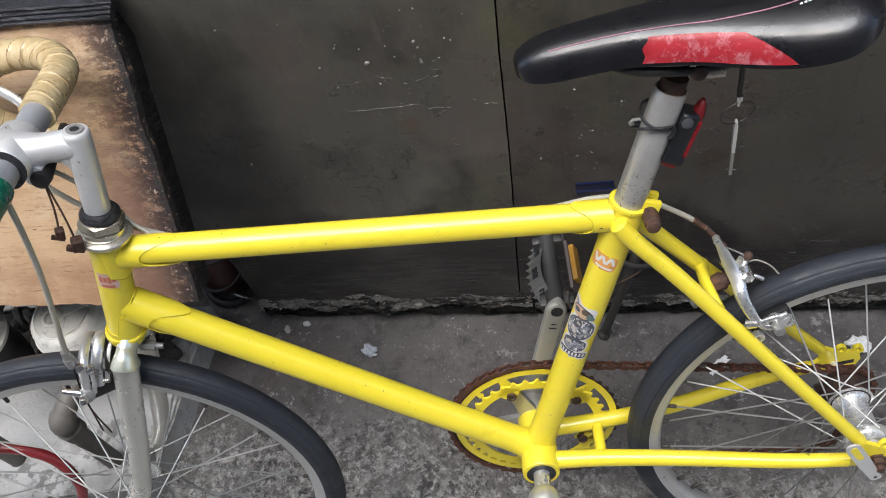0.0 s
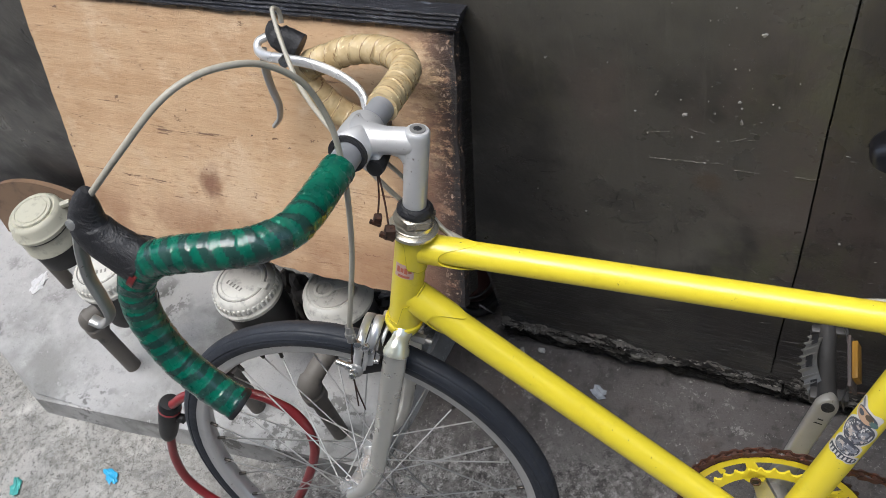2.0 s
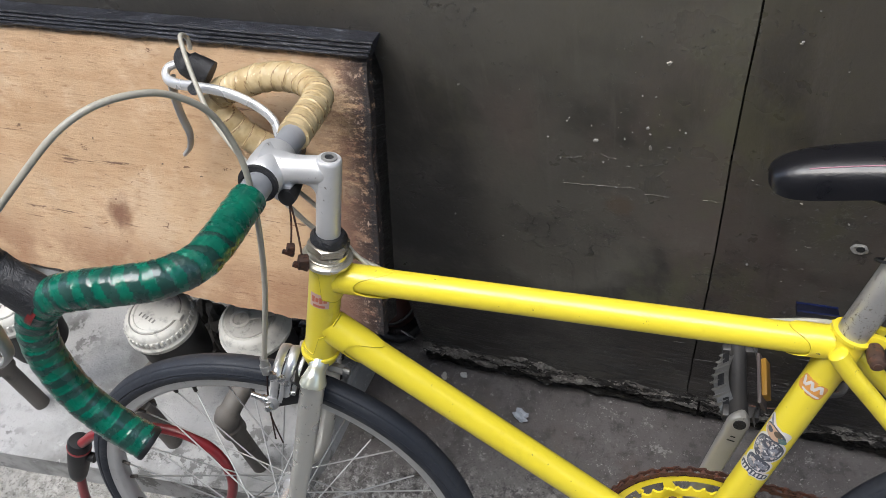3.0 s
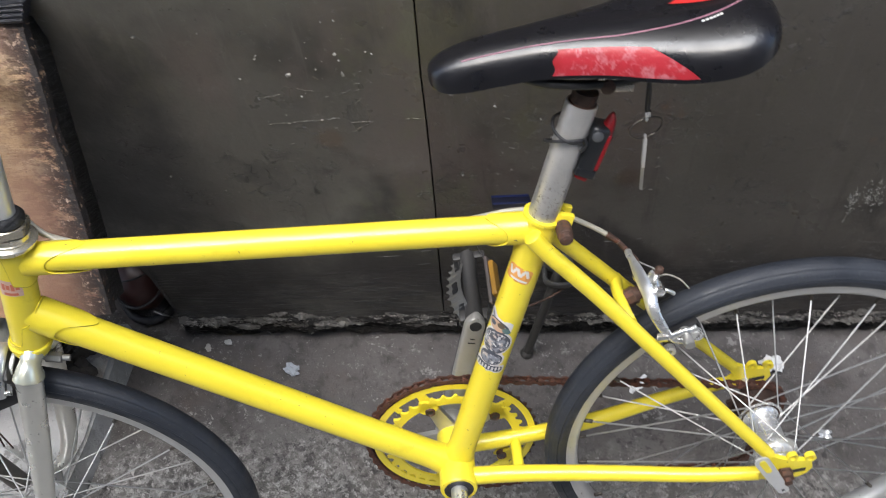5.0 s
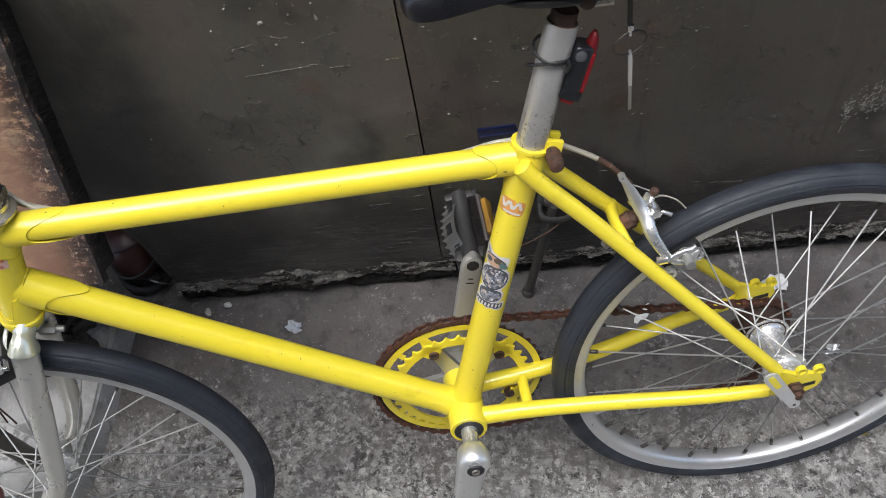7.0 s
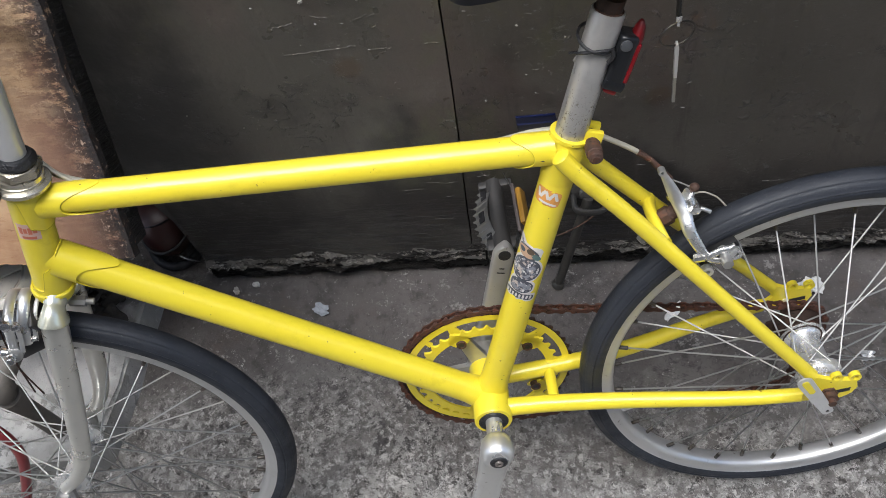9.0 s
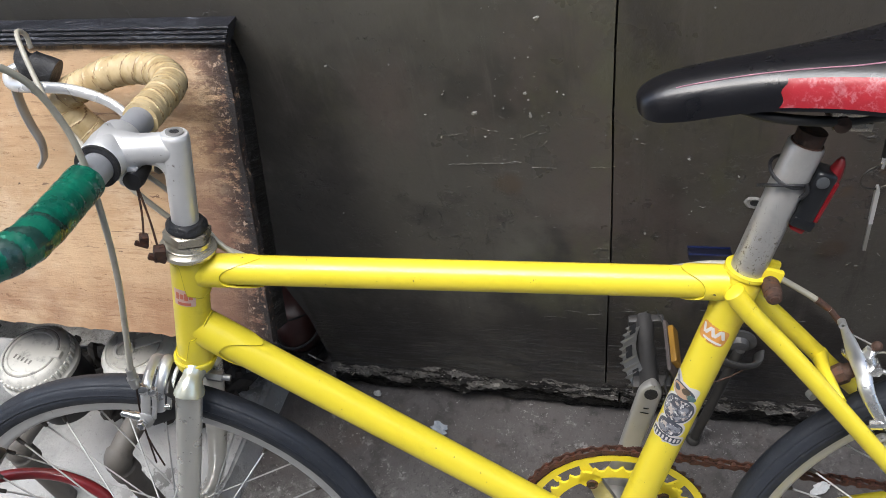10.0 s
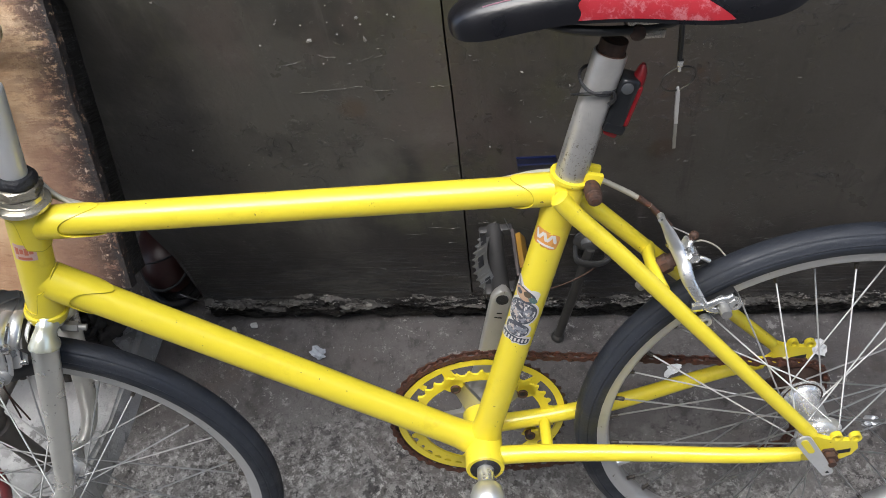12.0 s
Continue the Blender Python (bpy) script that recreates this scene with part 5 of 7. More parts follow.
def build_wheel(name, at, label, hub, flanges, turn):
    """hub: profile along the axle; flanges: (side, radius) of the two spoke flanges."""
    w = part(name, lathe(bmesh.new(), hub, (0, 0, 0), (0, 1, 0), 36), HUB, BIKE, label, m=Matrix.Translation(at))
    rc, a = 0.2206, 0.0140
    prof = []
    for k in range(72):
        q = 2 * math.pi * k / 72
        side = q if q < math.pi else 2 * math.pi - q
        line = 0.0005 if abs(side - 1.31) < 0.05 else (-0.0006 if abs(side - 1.40) < 0.05 or abs(side - 0.70) < 0.05 else 0.0)
        prof.append(((a + line) * math.sin(q), rc + (a + line) * math.cos(q)))
    part("tyre", lathe(bmesh.new(), prof, (0, 0, 0), (0, 1, 0), 128, True), TYRE, w, "dark grey slick rubber tyre")
    part("rim", lathe(bmesh.new(), [(-0.0100, 0.2165), (-0.0121, 0.2160), (-0.0122, 0.2134), (-0.0112, 0.2122), (-0.0112, 0.2064), (-0.0107, 0.2048), (-0.0092, 0.2026), (-0.0050, 0.2004), (0.0050, 0.2004), (0.0092, 0.2026), (0.0107, 0.2048), (0.0112, 0.2064), (0.0112, 0.2122), (0.0122, 0.2134), (0.0121, 0.2160), (0.0100, 0.2165)], (0, 0, 0), (0, 1, 0), 128, True), RIM, w, "satin aluminium rim")
    for side, (y, r) in enumerate(flanges):
        for k in range(18):
            rim_a = radians(20 * k + 10 * side + turn)
            hub_a = rim_a + radians(62 if k % 2 else -62)
            p = Vector((r * math.cos(hub_a), y + (0.0016 if k % 2 else -0.0016), r * math.sin(hub_a)))
            q = Vector((0.2015 * math.cos(rim_a), 0.0025 * (1 if y > 0 else -1), 0.2015 * math.sin(rim_a)))
            key = (name, side)
            if key not in SPOKES:
                SPOKES[key] = spoke_mesh("spoke", (q - p).length, SPOKE)
            ob = new("spoke", SPOKES[key])
            ob.parent = w
            ob.matrix_local = Matrix.Translation(p) @ (q - p).to_track_quat("Z", "Y").to_matrix().to_4x4()
    return w


SPOKES = {}
front = build_wheel("front_wheel", FRONT, "spoked front wheel with a silver hub", [(-0.047, 0.004), (-0.040, 0.0045), (-0.039, 0.008), (-0.033, 0.010), (-0.0315, 0.0195), (-0.029, 0.0195), (-0.0275, 0.0115), (0.0, 0.0098), (0.0275, 0.0115), (0.029, 0.0195), (0.0315, 0.0195), (0.033, 0.010), (0.039, 0.008), (0.040, 0.0045), (0.047, 0.004)], ((-0.030, 0.0175), (0.030, 0.0175)), 7)
rear = build_wheel("rear_wheel", REAR, "spoked rear wheel with a chromed hub", [(-0.057, 0.004), (-0.050, 0.0048), (-0.049, 0.012), (-0.0445, 0.013), (-0.044, 0.0165), (-0.034, 0.0170), (-0.0335, 0.0225), (-0.031, 0.0225), (-0.0295, 0.0170), (-0.020, 0.0150), (0.008, 0.0155), (0.0125, 0.0190), (0.0135, 0.0235), (0.016, 0.0235), (0.017, 0.012), (0.046, 0.010), (0.047, 0.0048), (0.071, 0.004)], ((-0.0322, 0.0202), (0.0148, 0.0210)), 5)
a = radians(197)
part("valve_stem", tube(bmesh.new(), [(r * math.cos(a), 0, r * math.sin(a)) for r in (0.202, 0.188, 0.187, 0.170)], lambda q: 0.0034 if q < 0.5 else 0.0027, 12), ALU, rear, "short silver valve stem")
for s in (-1, 1):
    bm = lathe(bmesh.new(), [(0.0, 0.0095), (0.0025, 0.0095), (0.003, 0.0080), (0.0085, 0.0080), (0.009, 0.0045), (0.0135, 0.0042)], (REAR.x, (0.0575 if s < 0 else 0.0715) * s, REAR.z), (0, s, 0), 6)
    part("axle_nut", bm, RUST, BIKE, "rusty axle nut")
# flat steel tab hooked on the near axle
TAB = pose(0.3040, -0.0690, 0.2755, 0, 62, 0)
bm = bmesh.new()
hook = [(0.0075 * math.cos(a) + 0.002, 0.0075 * math.sin(a)) for a in (math.pi * (0.5 + k / 8) for k in range(9))]
plate(bm, hook + [(0.030, -0.0070), (0.062, -0.0055), (0.0645, -0.003), (0.0645, 0.0035), (0.062, 0.0056), (0.030, 0.0070)], 0.0020, TAB)
tab = part("axle_tab", bm, ALU, BIKE, "flat grey steel retaining tab")
slot = [(0.0034 * math.cos(a) + 0.002, 0.0034 * math.sin(a)) for a in (math.pi * (0.5 + k / 6) for k in range(7))]
part("tab_slot", plate(bmesh.new(), slot + [(0.020, -0.0030), (0.022, 0.0), (0.020, 0.0030)], 0.0026, TAB), YELLOW, tab, "slot showing the yellow frame")
part("tab_hole", plate(bmesh.new(), [(0.0580, -0.0014), (0.0610, -0.0014), (0.0610, 0.0016), (0.0580, 0.0014)], 0.0026, TAB), BLACK, tab)


# drivetrain
RING_Y = 0.0315


def gear(bm, r_in, r_root, r_tip, teeth, y, thick):
    n = teeth * 6
    lift = r_tip - r_root
    shape = [r_root + lift * f for f in (0.0, 0.0, 0.22, 1.0, 0.80, 0.12)]
    rows = []
    for yy in (y - thick / 2, y + thick / 2):
        ring = [(math.cos(2 * math.pi * k / n), math.sin(2 * math.pi * k / n)) for k in range(n)]
        outer = [bm.verts.new((BB.x + shape[k % 6] * c, yy, BB.z + shape[k % 6] * q)) for k, (c, q) in enumerate(ring)]
        inner = [bm.verts.new((BB.x + r_in * c, yy, BB.z + r_in * q)) for c, q in ring]
        rows.append((outer, inner))
    (o0, i0), (o1, i1) = rows
    for k in range(n):
        j = (k + 1) % n
        bm.faces.new((o0[k], o0[j], i0[j], i0[k]))
        bm.faces.new((o1[k], i1[k], i1[j], o1[j]))
        bm.faces.new((o0[k], o1[k], o1[j], o0[j]))
        bm.faces.new((i0[k], i0[j], i1[j], i1[k]))


def spider_arm(bm, angle, r0, r1, w0, w1, y, thick):
    d, e = Vector((math.cos(angle), 0, math.sin(angle))), Vector((-math.sin(angle), 0, math.cos(angle)))
    c = Vector((BB.x, y, BB.z))
    base = [c + d * r0 + e * w0, c + d * r1 + e * w1, c + d * (r1 + w1 * 0.8), c + d * r1 - e * w1, c + d * r0 - e * w0]
    lo = [bm.verts.new(p - Vector((0, thick / 2, 0))) for p in base]
    hi = [bm.verts.new(p + Vector((0, thick / 2, 0))) for p in base]
    bm.faces.new(lo), bm.faces.new(hi)
    for k in range(5):
        bm.faces.new((lo[k], lo[(k + 1) % 5], hi[(k + 1) % 5], hi[k]))


def build_drivetrain():
    R = 0.0930
    bm = bmesh.new()
    gear(bm, 0.0812, 0.0885, 0.0885, 46, RING_Y, 0.003)
    for k in range(5):
        spider_arm(bm, radians(72 * k + 38), 0.054, 0.0810, 0.0085, 0.0040, RING_Y, 0.0028)
        spider_arm(bm, radians(72 * k + 62), 0.0745, 0.0815, 0.0030, 0.0018, RING_Y, 0.0026)
    ring = part("chainring", bm, YELLOW, BIKE, "yellow painted outer chainring")
    bm = bmesh.new()
    gear(bm, 0.0880, 0.0888, 0.0922, 46, RING_Y, 0.0022)
    part("teeth", bm, OILY, ring, "bare oily rusty teeth")
    bm = bmesh.new()
    gear(bm, 0.0640, 0.0722, 0.0772, 37, RING_Y - 0.0050, 0.0026)
    for k in range(5):
        spider_arm(bm, radians(72 * k + 38), 0.0575, 0.0660, 0.0075, 0.0120, RING_Y - 0.0050, 0.0026)
    part("inner_ring", bm, YELLOW, ring, "yellow painted toothed inner ring")
    for k in range(5):
        a = radians(72 * k + 38)
        c = (BB.x + 0.0590 * math.cos(a), RING_Y - 0.0068, BB.z + 0.0590 * math.sin(a))
        bolt = part("ring_bolt", lathe(bmesh.new(), [(0.0, 0.0026), (-0.0010, 0.0030), (-0.0018, 0.0036), (-0.0018, 0.0052), (0.004, 0.0058)], c, (0, 1, 0), 18), RUST, ring, "rusty chainring bolt")
        part("bolt_socket", lathe(bmesh.new(), [(-0.0012, 0.0001), (-0.0012, 0.0031), (0.0, 0.0031)], c, (0, 1, 0), 10), BLACK, bolt)
    # five flat arms and the boss on the far side
    bm = bmesh.new()
    for k in range(5):
        spider_arm(bm, radians(72 * k + 38), 0.010, 0.056, 0.0100, 0.0065, RING_Y + 0.0035, 0.006)
    part("spider", bm, mat_alu("spider_alloy", (0.42, 0.415, 0.40), 0.36, 0.6), ring, "grey alloy spider")
    bm = bmesh.new()
    lathe(bm, [(-0.026, 0.0085), (-0.018, 0.0120), (-0.008, 0.0185), (0.010, 0.0205), (0.026, 0.017)], (BB.x, RING_Y, BB.z), (0, 1, 0), 28)
    part("spider_boss", bm, mat_alu("oily_boss_alloy", (0.50, 0.49, 0.47), 0.36, 0.6), ring, "oily grey crank boss")
    d = Vector((0.0385, 0, 0.136)).normalized()
    for s, y in ((1, 0.0640), (-1, -0.0690)):
        bm = bmesh.new()
        e = Vector((-d.z, 0, d.x))
        c = Vector((BB.x, y, BB.z))
        L = 0.1405
        rings = []
        for k in range(61):
            q = k / 60
            along = -0.004 + (L + 0.0145) * q
            width = 0.0165 - (0.0065 if s > 0 else 0.0032) * min(1, q * 3) + 0.0012 * q
            if q > 0.90:
                width *= math.sqrt(max(0.06, 1 - ((q - 0.90) / 0.1) ** 2))
            depth = 0.0105 - 0.005 * min(1, q * 2.5)
            shift = (0.004 if s > 0 else -0.004) * min(1, q * 2)
            ring_v = []
            for j in range(20):
                t = 2 * math.pi * j / 20
                cx, cy = math.cos(t), math.sin(t)
                cx = math.copysign(abs(cx) ** 0.55, cx)
                cy = math.copysign(abs(cy) ** 0.55, cy)
                ring_v.append(bm.verts.new(c + d * s * along + e * (width * cx) + Vector((0, depth * cy + shift, 0))))
            rings.append(ring_v)
        for a, b in zip(rings, rings[1:]):
            for j in range(20):
                bm.faces.new((a[j], a[(j + 1) % 20], b[(j + 1) % 20], b[j]))
        bm.faces.new(rings[0]), bm.faces.new(rings[-1])
        if s < 0:
            lathe(bm, [(-0.0150, 0.0060), (-0.0155, 0.0085), (-0.0140, 0.0125), (-0.0100, 0.0155), (-0.004, 0.0170), (0.003, 0.0168), (0.009, 0.0148), (0.0135, 0.0115), (0.0155, 0.0090)], c, (0, 1, 0), 32)
            tube(bm, [c + Vector((0, 0.008, 0)), c + Vector((0, 0.040, 0))], 0.0085, 20)
        arm = part("crank_arm", bm, mat_alu("worn_crank_alloy", (0.74, 0.74, 0.72), 0.30, 0.8) if s < 0 else mat_alu("dull_crank_alloy", (0.50, 0.49, 0.46), 0.40, 0.6), BIKE, "dull alloy crank arm")
        if s > 0:
            hole = c + d * L
            part("pedal_eye", lathe(bmesh.new(), [(0.0, 0.0001), (0.0, 0.0062), (0.002, 0.0062)], hole + Vector((0, -0.0023, 0)), (0, 1, 0), 20), BLACK, arm, "dark threaded pedal eye")
            for row in range(2):
                bm = block(bmesh.new(), (0.005 if row == 0 else 0.008, 0.0003, 0.0013), Matrix.Translation(c + d * (L - 0.018 - 0.006 * row) + Vector((0, -0.0023, 0))) @ pose(0, 0, 0, 0, 16, 0))
                part("stamped_line", bm, PLASTIC, arm)
        else:
            part("crank_bolt", lathe(bmesh.new(), [(0.0, 0.0001), (0.0, 0.0078), (0.0012, 0.0088), (0.003, 0.0088)], c + Vector((0, -0.0168, 0)), (0, 1, 0), 24), BLACK, arm, "dark recessed crank bolt")
            part("bolt_core", lathe(bmesh.new(), [(-0.0006, 0.0001), (-0.0006, 0.0021), (-0.0022, 0.0024), (-0.0022, 0.0040), (0.0, 0.0044)], c + Vector((0, -0.0162, 0)), (0, 1, 0), 16), mat_alu("dull_bolt_steel", (0.30, 0.27, 0.25), 0.4, 0.7), arm)
    # far pedal: a serrated cage round a black body
    pc = Vector((BB.x, 0, BB.z)) + d * 0.1405
    bm = bmesh.new()
    lathe(bm, [(0.072, 0.0070), (0.075, 0.0115), (0.086, 0.0110), (0.098, 0.0095), (0.140, 0.0085), (0.152, 0.0095), (0.164, 0.0095), (0.166, 0.007)], pc, (0, 1, 0), 20)
    block(bm, (0.036, 0.014, 0.012), pose(pc.x + 0.002, 0.084, pc.z), 0.003)
    block(bm, (0.036, 0.010, 0.012), pose(pc.x + 0.002, 0.160, pc.z), 0.003)
    pedal = part("pedal", bm, mat_plain("worn_pedal_body", (0.055, 0.053, 0.052), 0.42, 0.3, 0.6, 50), BIKE, "black pedal with a serrated steel cage")
    CAGE = mat_plain("dull_cage_steel", (0.24, 0.235, 0.225), 0.36, 0.75, 0.8, 90)
    hub = Matrix.Translation((pc.x, 0.120, pc.z))
    pedal.matrix_local = hub @ pose(0, 0, 0, 13, 0, 0) @ hub.inverted()
    for s in (-1, 1):
        bm = bmesh.new()
        n = 44
        rows = []
        for k in range(n + 1):
            q = k / n
            bow = math.sin(math.pi * q)
            u = -(0.0095 + 0.0140 * bow) if s < 0 else 0.016 + 0.0085 * bow
            tooth = 0.0034 if k % 4 == 2 else 0.0
            row = []
            for thick in (0.0, 0.0018):
                for inner in (0.0, 1.0):
                    if s < 0:
                        du, dv = 0.0135 * inner - tooth * (1 - inner), -0.004 + 0.012 * inner
                    else:
                        du, dv = -0.004 * inner, -0.006 + 0.018 * inner + tooth * inner
                    row.append(bm.verts.new((pc.x + u + du, 0.074 + 0.094 * q, pc.z + dv - thick)))
            rows.append(row)
        for a, b in zip(rows, rows[1:]):
            for p, q in ((0, 1), (1, 3), (3, 2), (2, 0)):
                bm.faces.new((a[p], a[q], b[q], b[p]))
        bm.faces.new([rows[0][k] for k in (0, 1, 3, 2)]), bm.faces.new([rows[-1][k] for k in (0, 1, 3, 2)])
        plate_ob = part("cage_plate", bm, CAGE, pedal, "serrated steel cage plate", smooth=False)
        if s < 0:
            for q in (0.22, 0.5, 0.78):
                b = block(bmesh.new(), (0.0075, 0.013, 0.0012), pose(pc.x - 0.0030 - 0.0140 * math.sin(math.pi * q), 0.074 + 0.094 * q, pc.z + 0.0025, 0, -41, 0), 0.0005)
                part("cage_window", b, PLASTIC, plate_ob)
    bm = block(bmesh.new(), (0.006, 0.044, 0.013), pose(pc.x + 0.0265, 0.122, pc.z + 0.008, 0, -25, 0), 0.0015)
    part("reflector", bm, mat_plain("amber_reflector", (0.34, 0.18, 0.03), 0.3, 0, 0.5, 60), pedal, "dull amber reflector")
    bm = block(bmesh.new(), (0.004, 0.060, 0.018), pose(pc.x + 0.0225, 0.120, pc.z + 0.006, 0, -25, 0), 0.0015)
    part("reflector_mount", bm, mat_plain("grey_brown_mount", (0.11, 0.09, 0.085), 0.5, 0.2), pedal)
    # chain and freewheel
    rr, rc = R + 0.0006, 0.0300
    y = RING_Y + 0.001
    C0, C1 = Vector((BB.x, 0, BB.z)), Vector((REAR.x, 0, REAR.z))
    D = (C1 - C0)
    base = math.atan2(D.z, D.x)
    off = math.acos((rr - rc) / D.length)
    path = []

    def arc(c, r, a0, a1, n):
        for k in range(n + 1):
            a = a0 + (a1 - a0) * k / n
            path.append(c + Vector((r * math.cos(a), 0, r * math.sin(a))))

    arc(C0, rr, base + off, base - off + 2 * math.pi, 60)
    # the slack lower run sags below the stay and climbs to the freewheel
    slack = [(0.045, 0.1440), (0.100, 0.1460), (0.150, 0.1440), (0.200, 0.1380), (0.250, 0.1310), (0.295, 0.1270), (0.3280, 0.1310), (0.3390, 0.1480), (0.3410, 0.1800)]
    path.extend(curve([path[-1]] + [Vector((x, 0, z)) for x, z in slack], 6)[1:])
    arc(C1, rc, base - math.pi * 0.45, base + off, 30)
    path.append(path[0])
    acc, pts = 0.0, [path[0]]
    step = 0.0127
    for a, b in zip(path, path[1:]):
        seg = (b - a).length
        while acc + seg >= step:
            a = a.lerp(b, (step - acc) / seg)
            seg = (b - a).length
            acc = 0.0
            pts.append(a.copy())
        acc += seg
    bm = bmesh.new()
    for i, (a, b) in enumerate(zip(pts, pts[1:])):
        wide = 0.0034 if i % 2 else 0.0022
        m = toward(a, b)
        half = (b - a).length / 2
        outline = [(-0.0038, 0.0), (-0.0028, -0.0028), (0.0002, -0.0035), (half, -0.0018), (2 * half - 0.0002, -0.0035), (2 * half + 0.0028, -0.0028), (2 * half + 0.0038, 0.0), (2 * half + 0.0028, 0.0028), (2 * half - 0.0002, 0.0035), (half, 0.0018), (0.0002, 0.0035), (-0.0028, 0.0028)]
        for s in (-1, 1):
            plate(bm, outline, 0.0010, Matrix.Translation((0, y + s * wide, 0)) @ m)
        tube(bm, [Vector((a.x, y - 0.0044, a.z)), Vector((a.x, y + 0.0044, a.z))], 0.0022, 8)
    part("chain", bm, mat_rust("chain_rust", (0.085, 0.040, 0.028)), BIKE, "rusty roller chain")
    bm = bmesh.new()
    n = 64
    prof = [(0.0325 if k % 4 in (1, 2) else 0.0288) for k in range(n)]
    for yy in (y - 0.0015, y + 0.0015):
        ring_v = [bm.verts.new((REAR.x + prof[k] * math.cos(2 * math.pi * k / n), yy, REAR.z + prof[k] * math.sin(2 * math.pi * k / n))) for k in range(n)]
        bm.faces.new(ring_v)
    bm.verts.ensure_lookup_table()
    for k in range(n):
        bm.faces.new((bm.verts[k], bm.verts[(k + 1) % n], bm.verts[n + (k + 1) % n], bm.verts[n + k]))
    lathe(bm, [(-0.020, 0.020), (-0.018, 0.024), (0.004, 0.026), (0.008, 0.020)], (REAR.x, y, REAR.z), (0, 1, 0), 28)
    part("freewheel", bm, OILY, BIKE, "rusty freewheel sprocket")


build_drivetrain()


# saddle
SADDLE = [  # along, half width, top, skirt
    (0.0335, 0.0050, 0.7050, 0.7000), (0.0365, 0.0125, 0.7100, 0.6965), (0.0455, 0.0182, 0.7155, 0.6945), (0.0620, 0.0218, 0.7205, 0.6955), (0.0850, 0.0236, 0.7240, 0.6985),
    (0.1100, 0.0256, 0.7268, 0.7010), (0.1350, 0.0300, 0.7292, 0.7015), (0.1600, 0.0372, 0.7315, 0.7018), (0.1850, 0.0472, 0.7340, 0.7015), (0.2100, 0.0578, 0.7370, 0.7030),
    (0.2320, 0.0640, 0.7400, 0.7065), (0.2480, 0.0645, 0.7420, 0.7105), (0.2610, 0.0590, 0.7415, 0.7160), (0.2700, 0.0470, 0.7375, 0.7200), (0.2750, 0.0280, 0.7320, 0.7235)]


def saddle_at(s, a, lift=0.0):
    """A point of the saddle's skin: s 0..1 from nose to tail, a 0..1 from the near skirt over the top to the far skirt."""
    f = s * (len(SADDLE) - 1)
    i = min(int(f), len(SADDLE) - 2)
    f -= i
    p = [SADDLE[max(0, min(len(SADDLE) - 1, i + k))] for k in (-1, 0, 1, 2)]
    x, w, top, low = (0.5 * (2 * p[1][j] + (p[2][j] - p[0][j]) * f + (2 * p[0][j] - 5 * p[1][j] + 4 * p[2][j] - p[3][j]) * f * f + (3 * p[1][j] - p[0][j] - 3 * p[2][j] + p[3][j]) * f ** 3) for j in range(4))
    q = math.pi * a
    c, h = -math.cos(q), math.sin(q)
    c = math.copysign(abs(c) ** 0.72, c)
    dip = 0.004 * max(0, 1 - (abs(c) / 0.35) ** 2) * max(0, min(1, (s - 0.45) * 4))
    mid = low + (top - low) * abs(h) ** 0.75 - dip
    return Vector((x, w * c + 0.022 * max(0.0, 0.2 - x), mid)) + Vector((0, c, 0.6 * abs(h))).normalized() * lift


def saddle_patch(s0, s1, a0, a1, lift, ns=24, na=24, skew=0.0):
    bm = bmesh.new()
    rows = [[bm.verts.new(saddle_at(s0 + (s1 - s0) * i / ns + skew * (j / na - 0.5), a0(i / ns) + (a1(i / ns) - a0(i / ns)) * j / na, lift)) for j in range(na + 1)] for i in range(ns + 1)]
    for a, b in zip(rows, rows[1:]):
        for j in range(na):
            bm.faces.new((a[j], a[j + 1], b[j + 1], b[j]))
    return bm


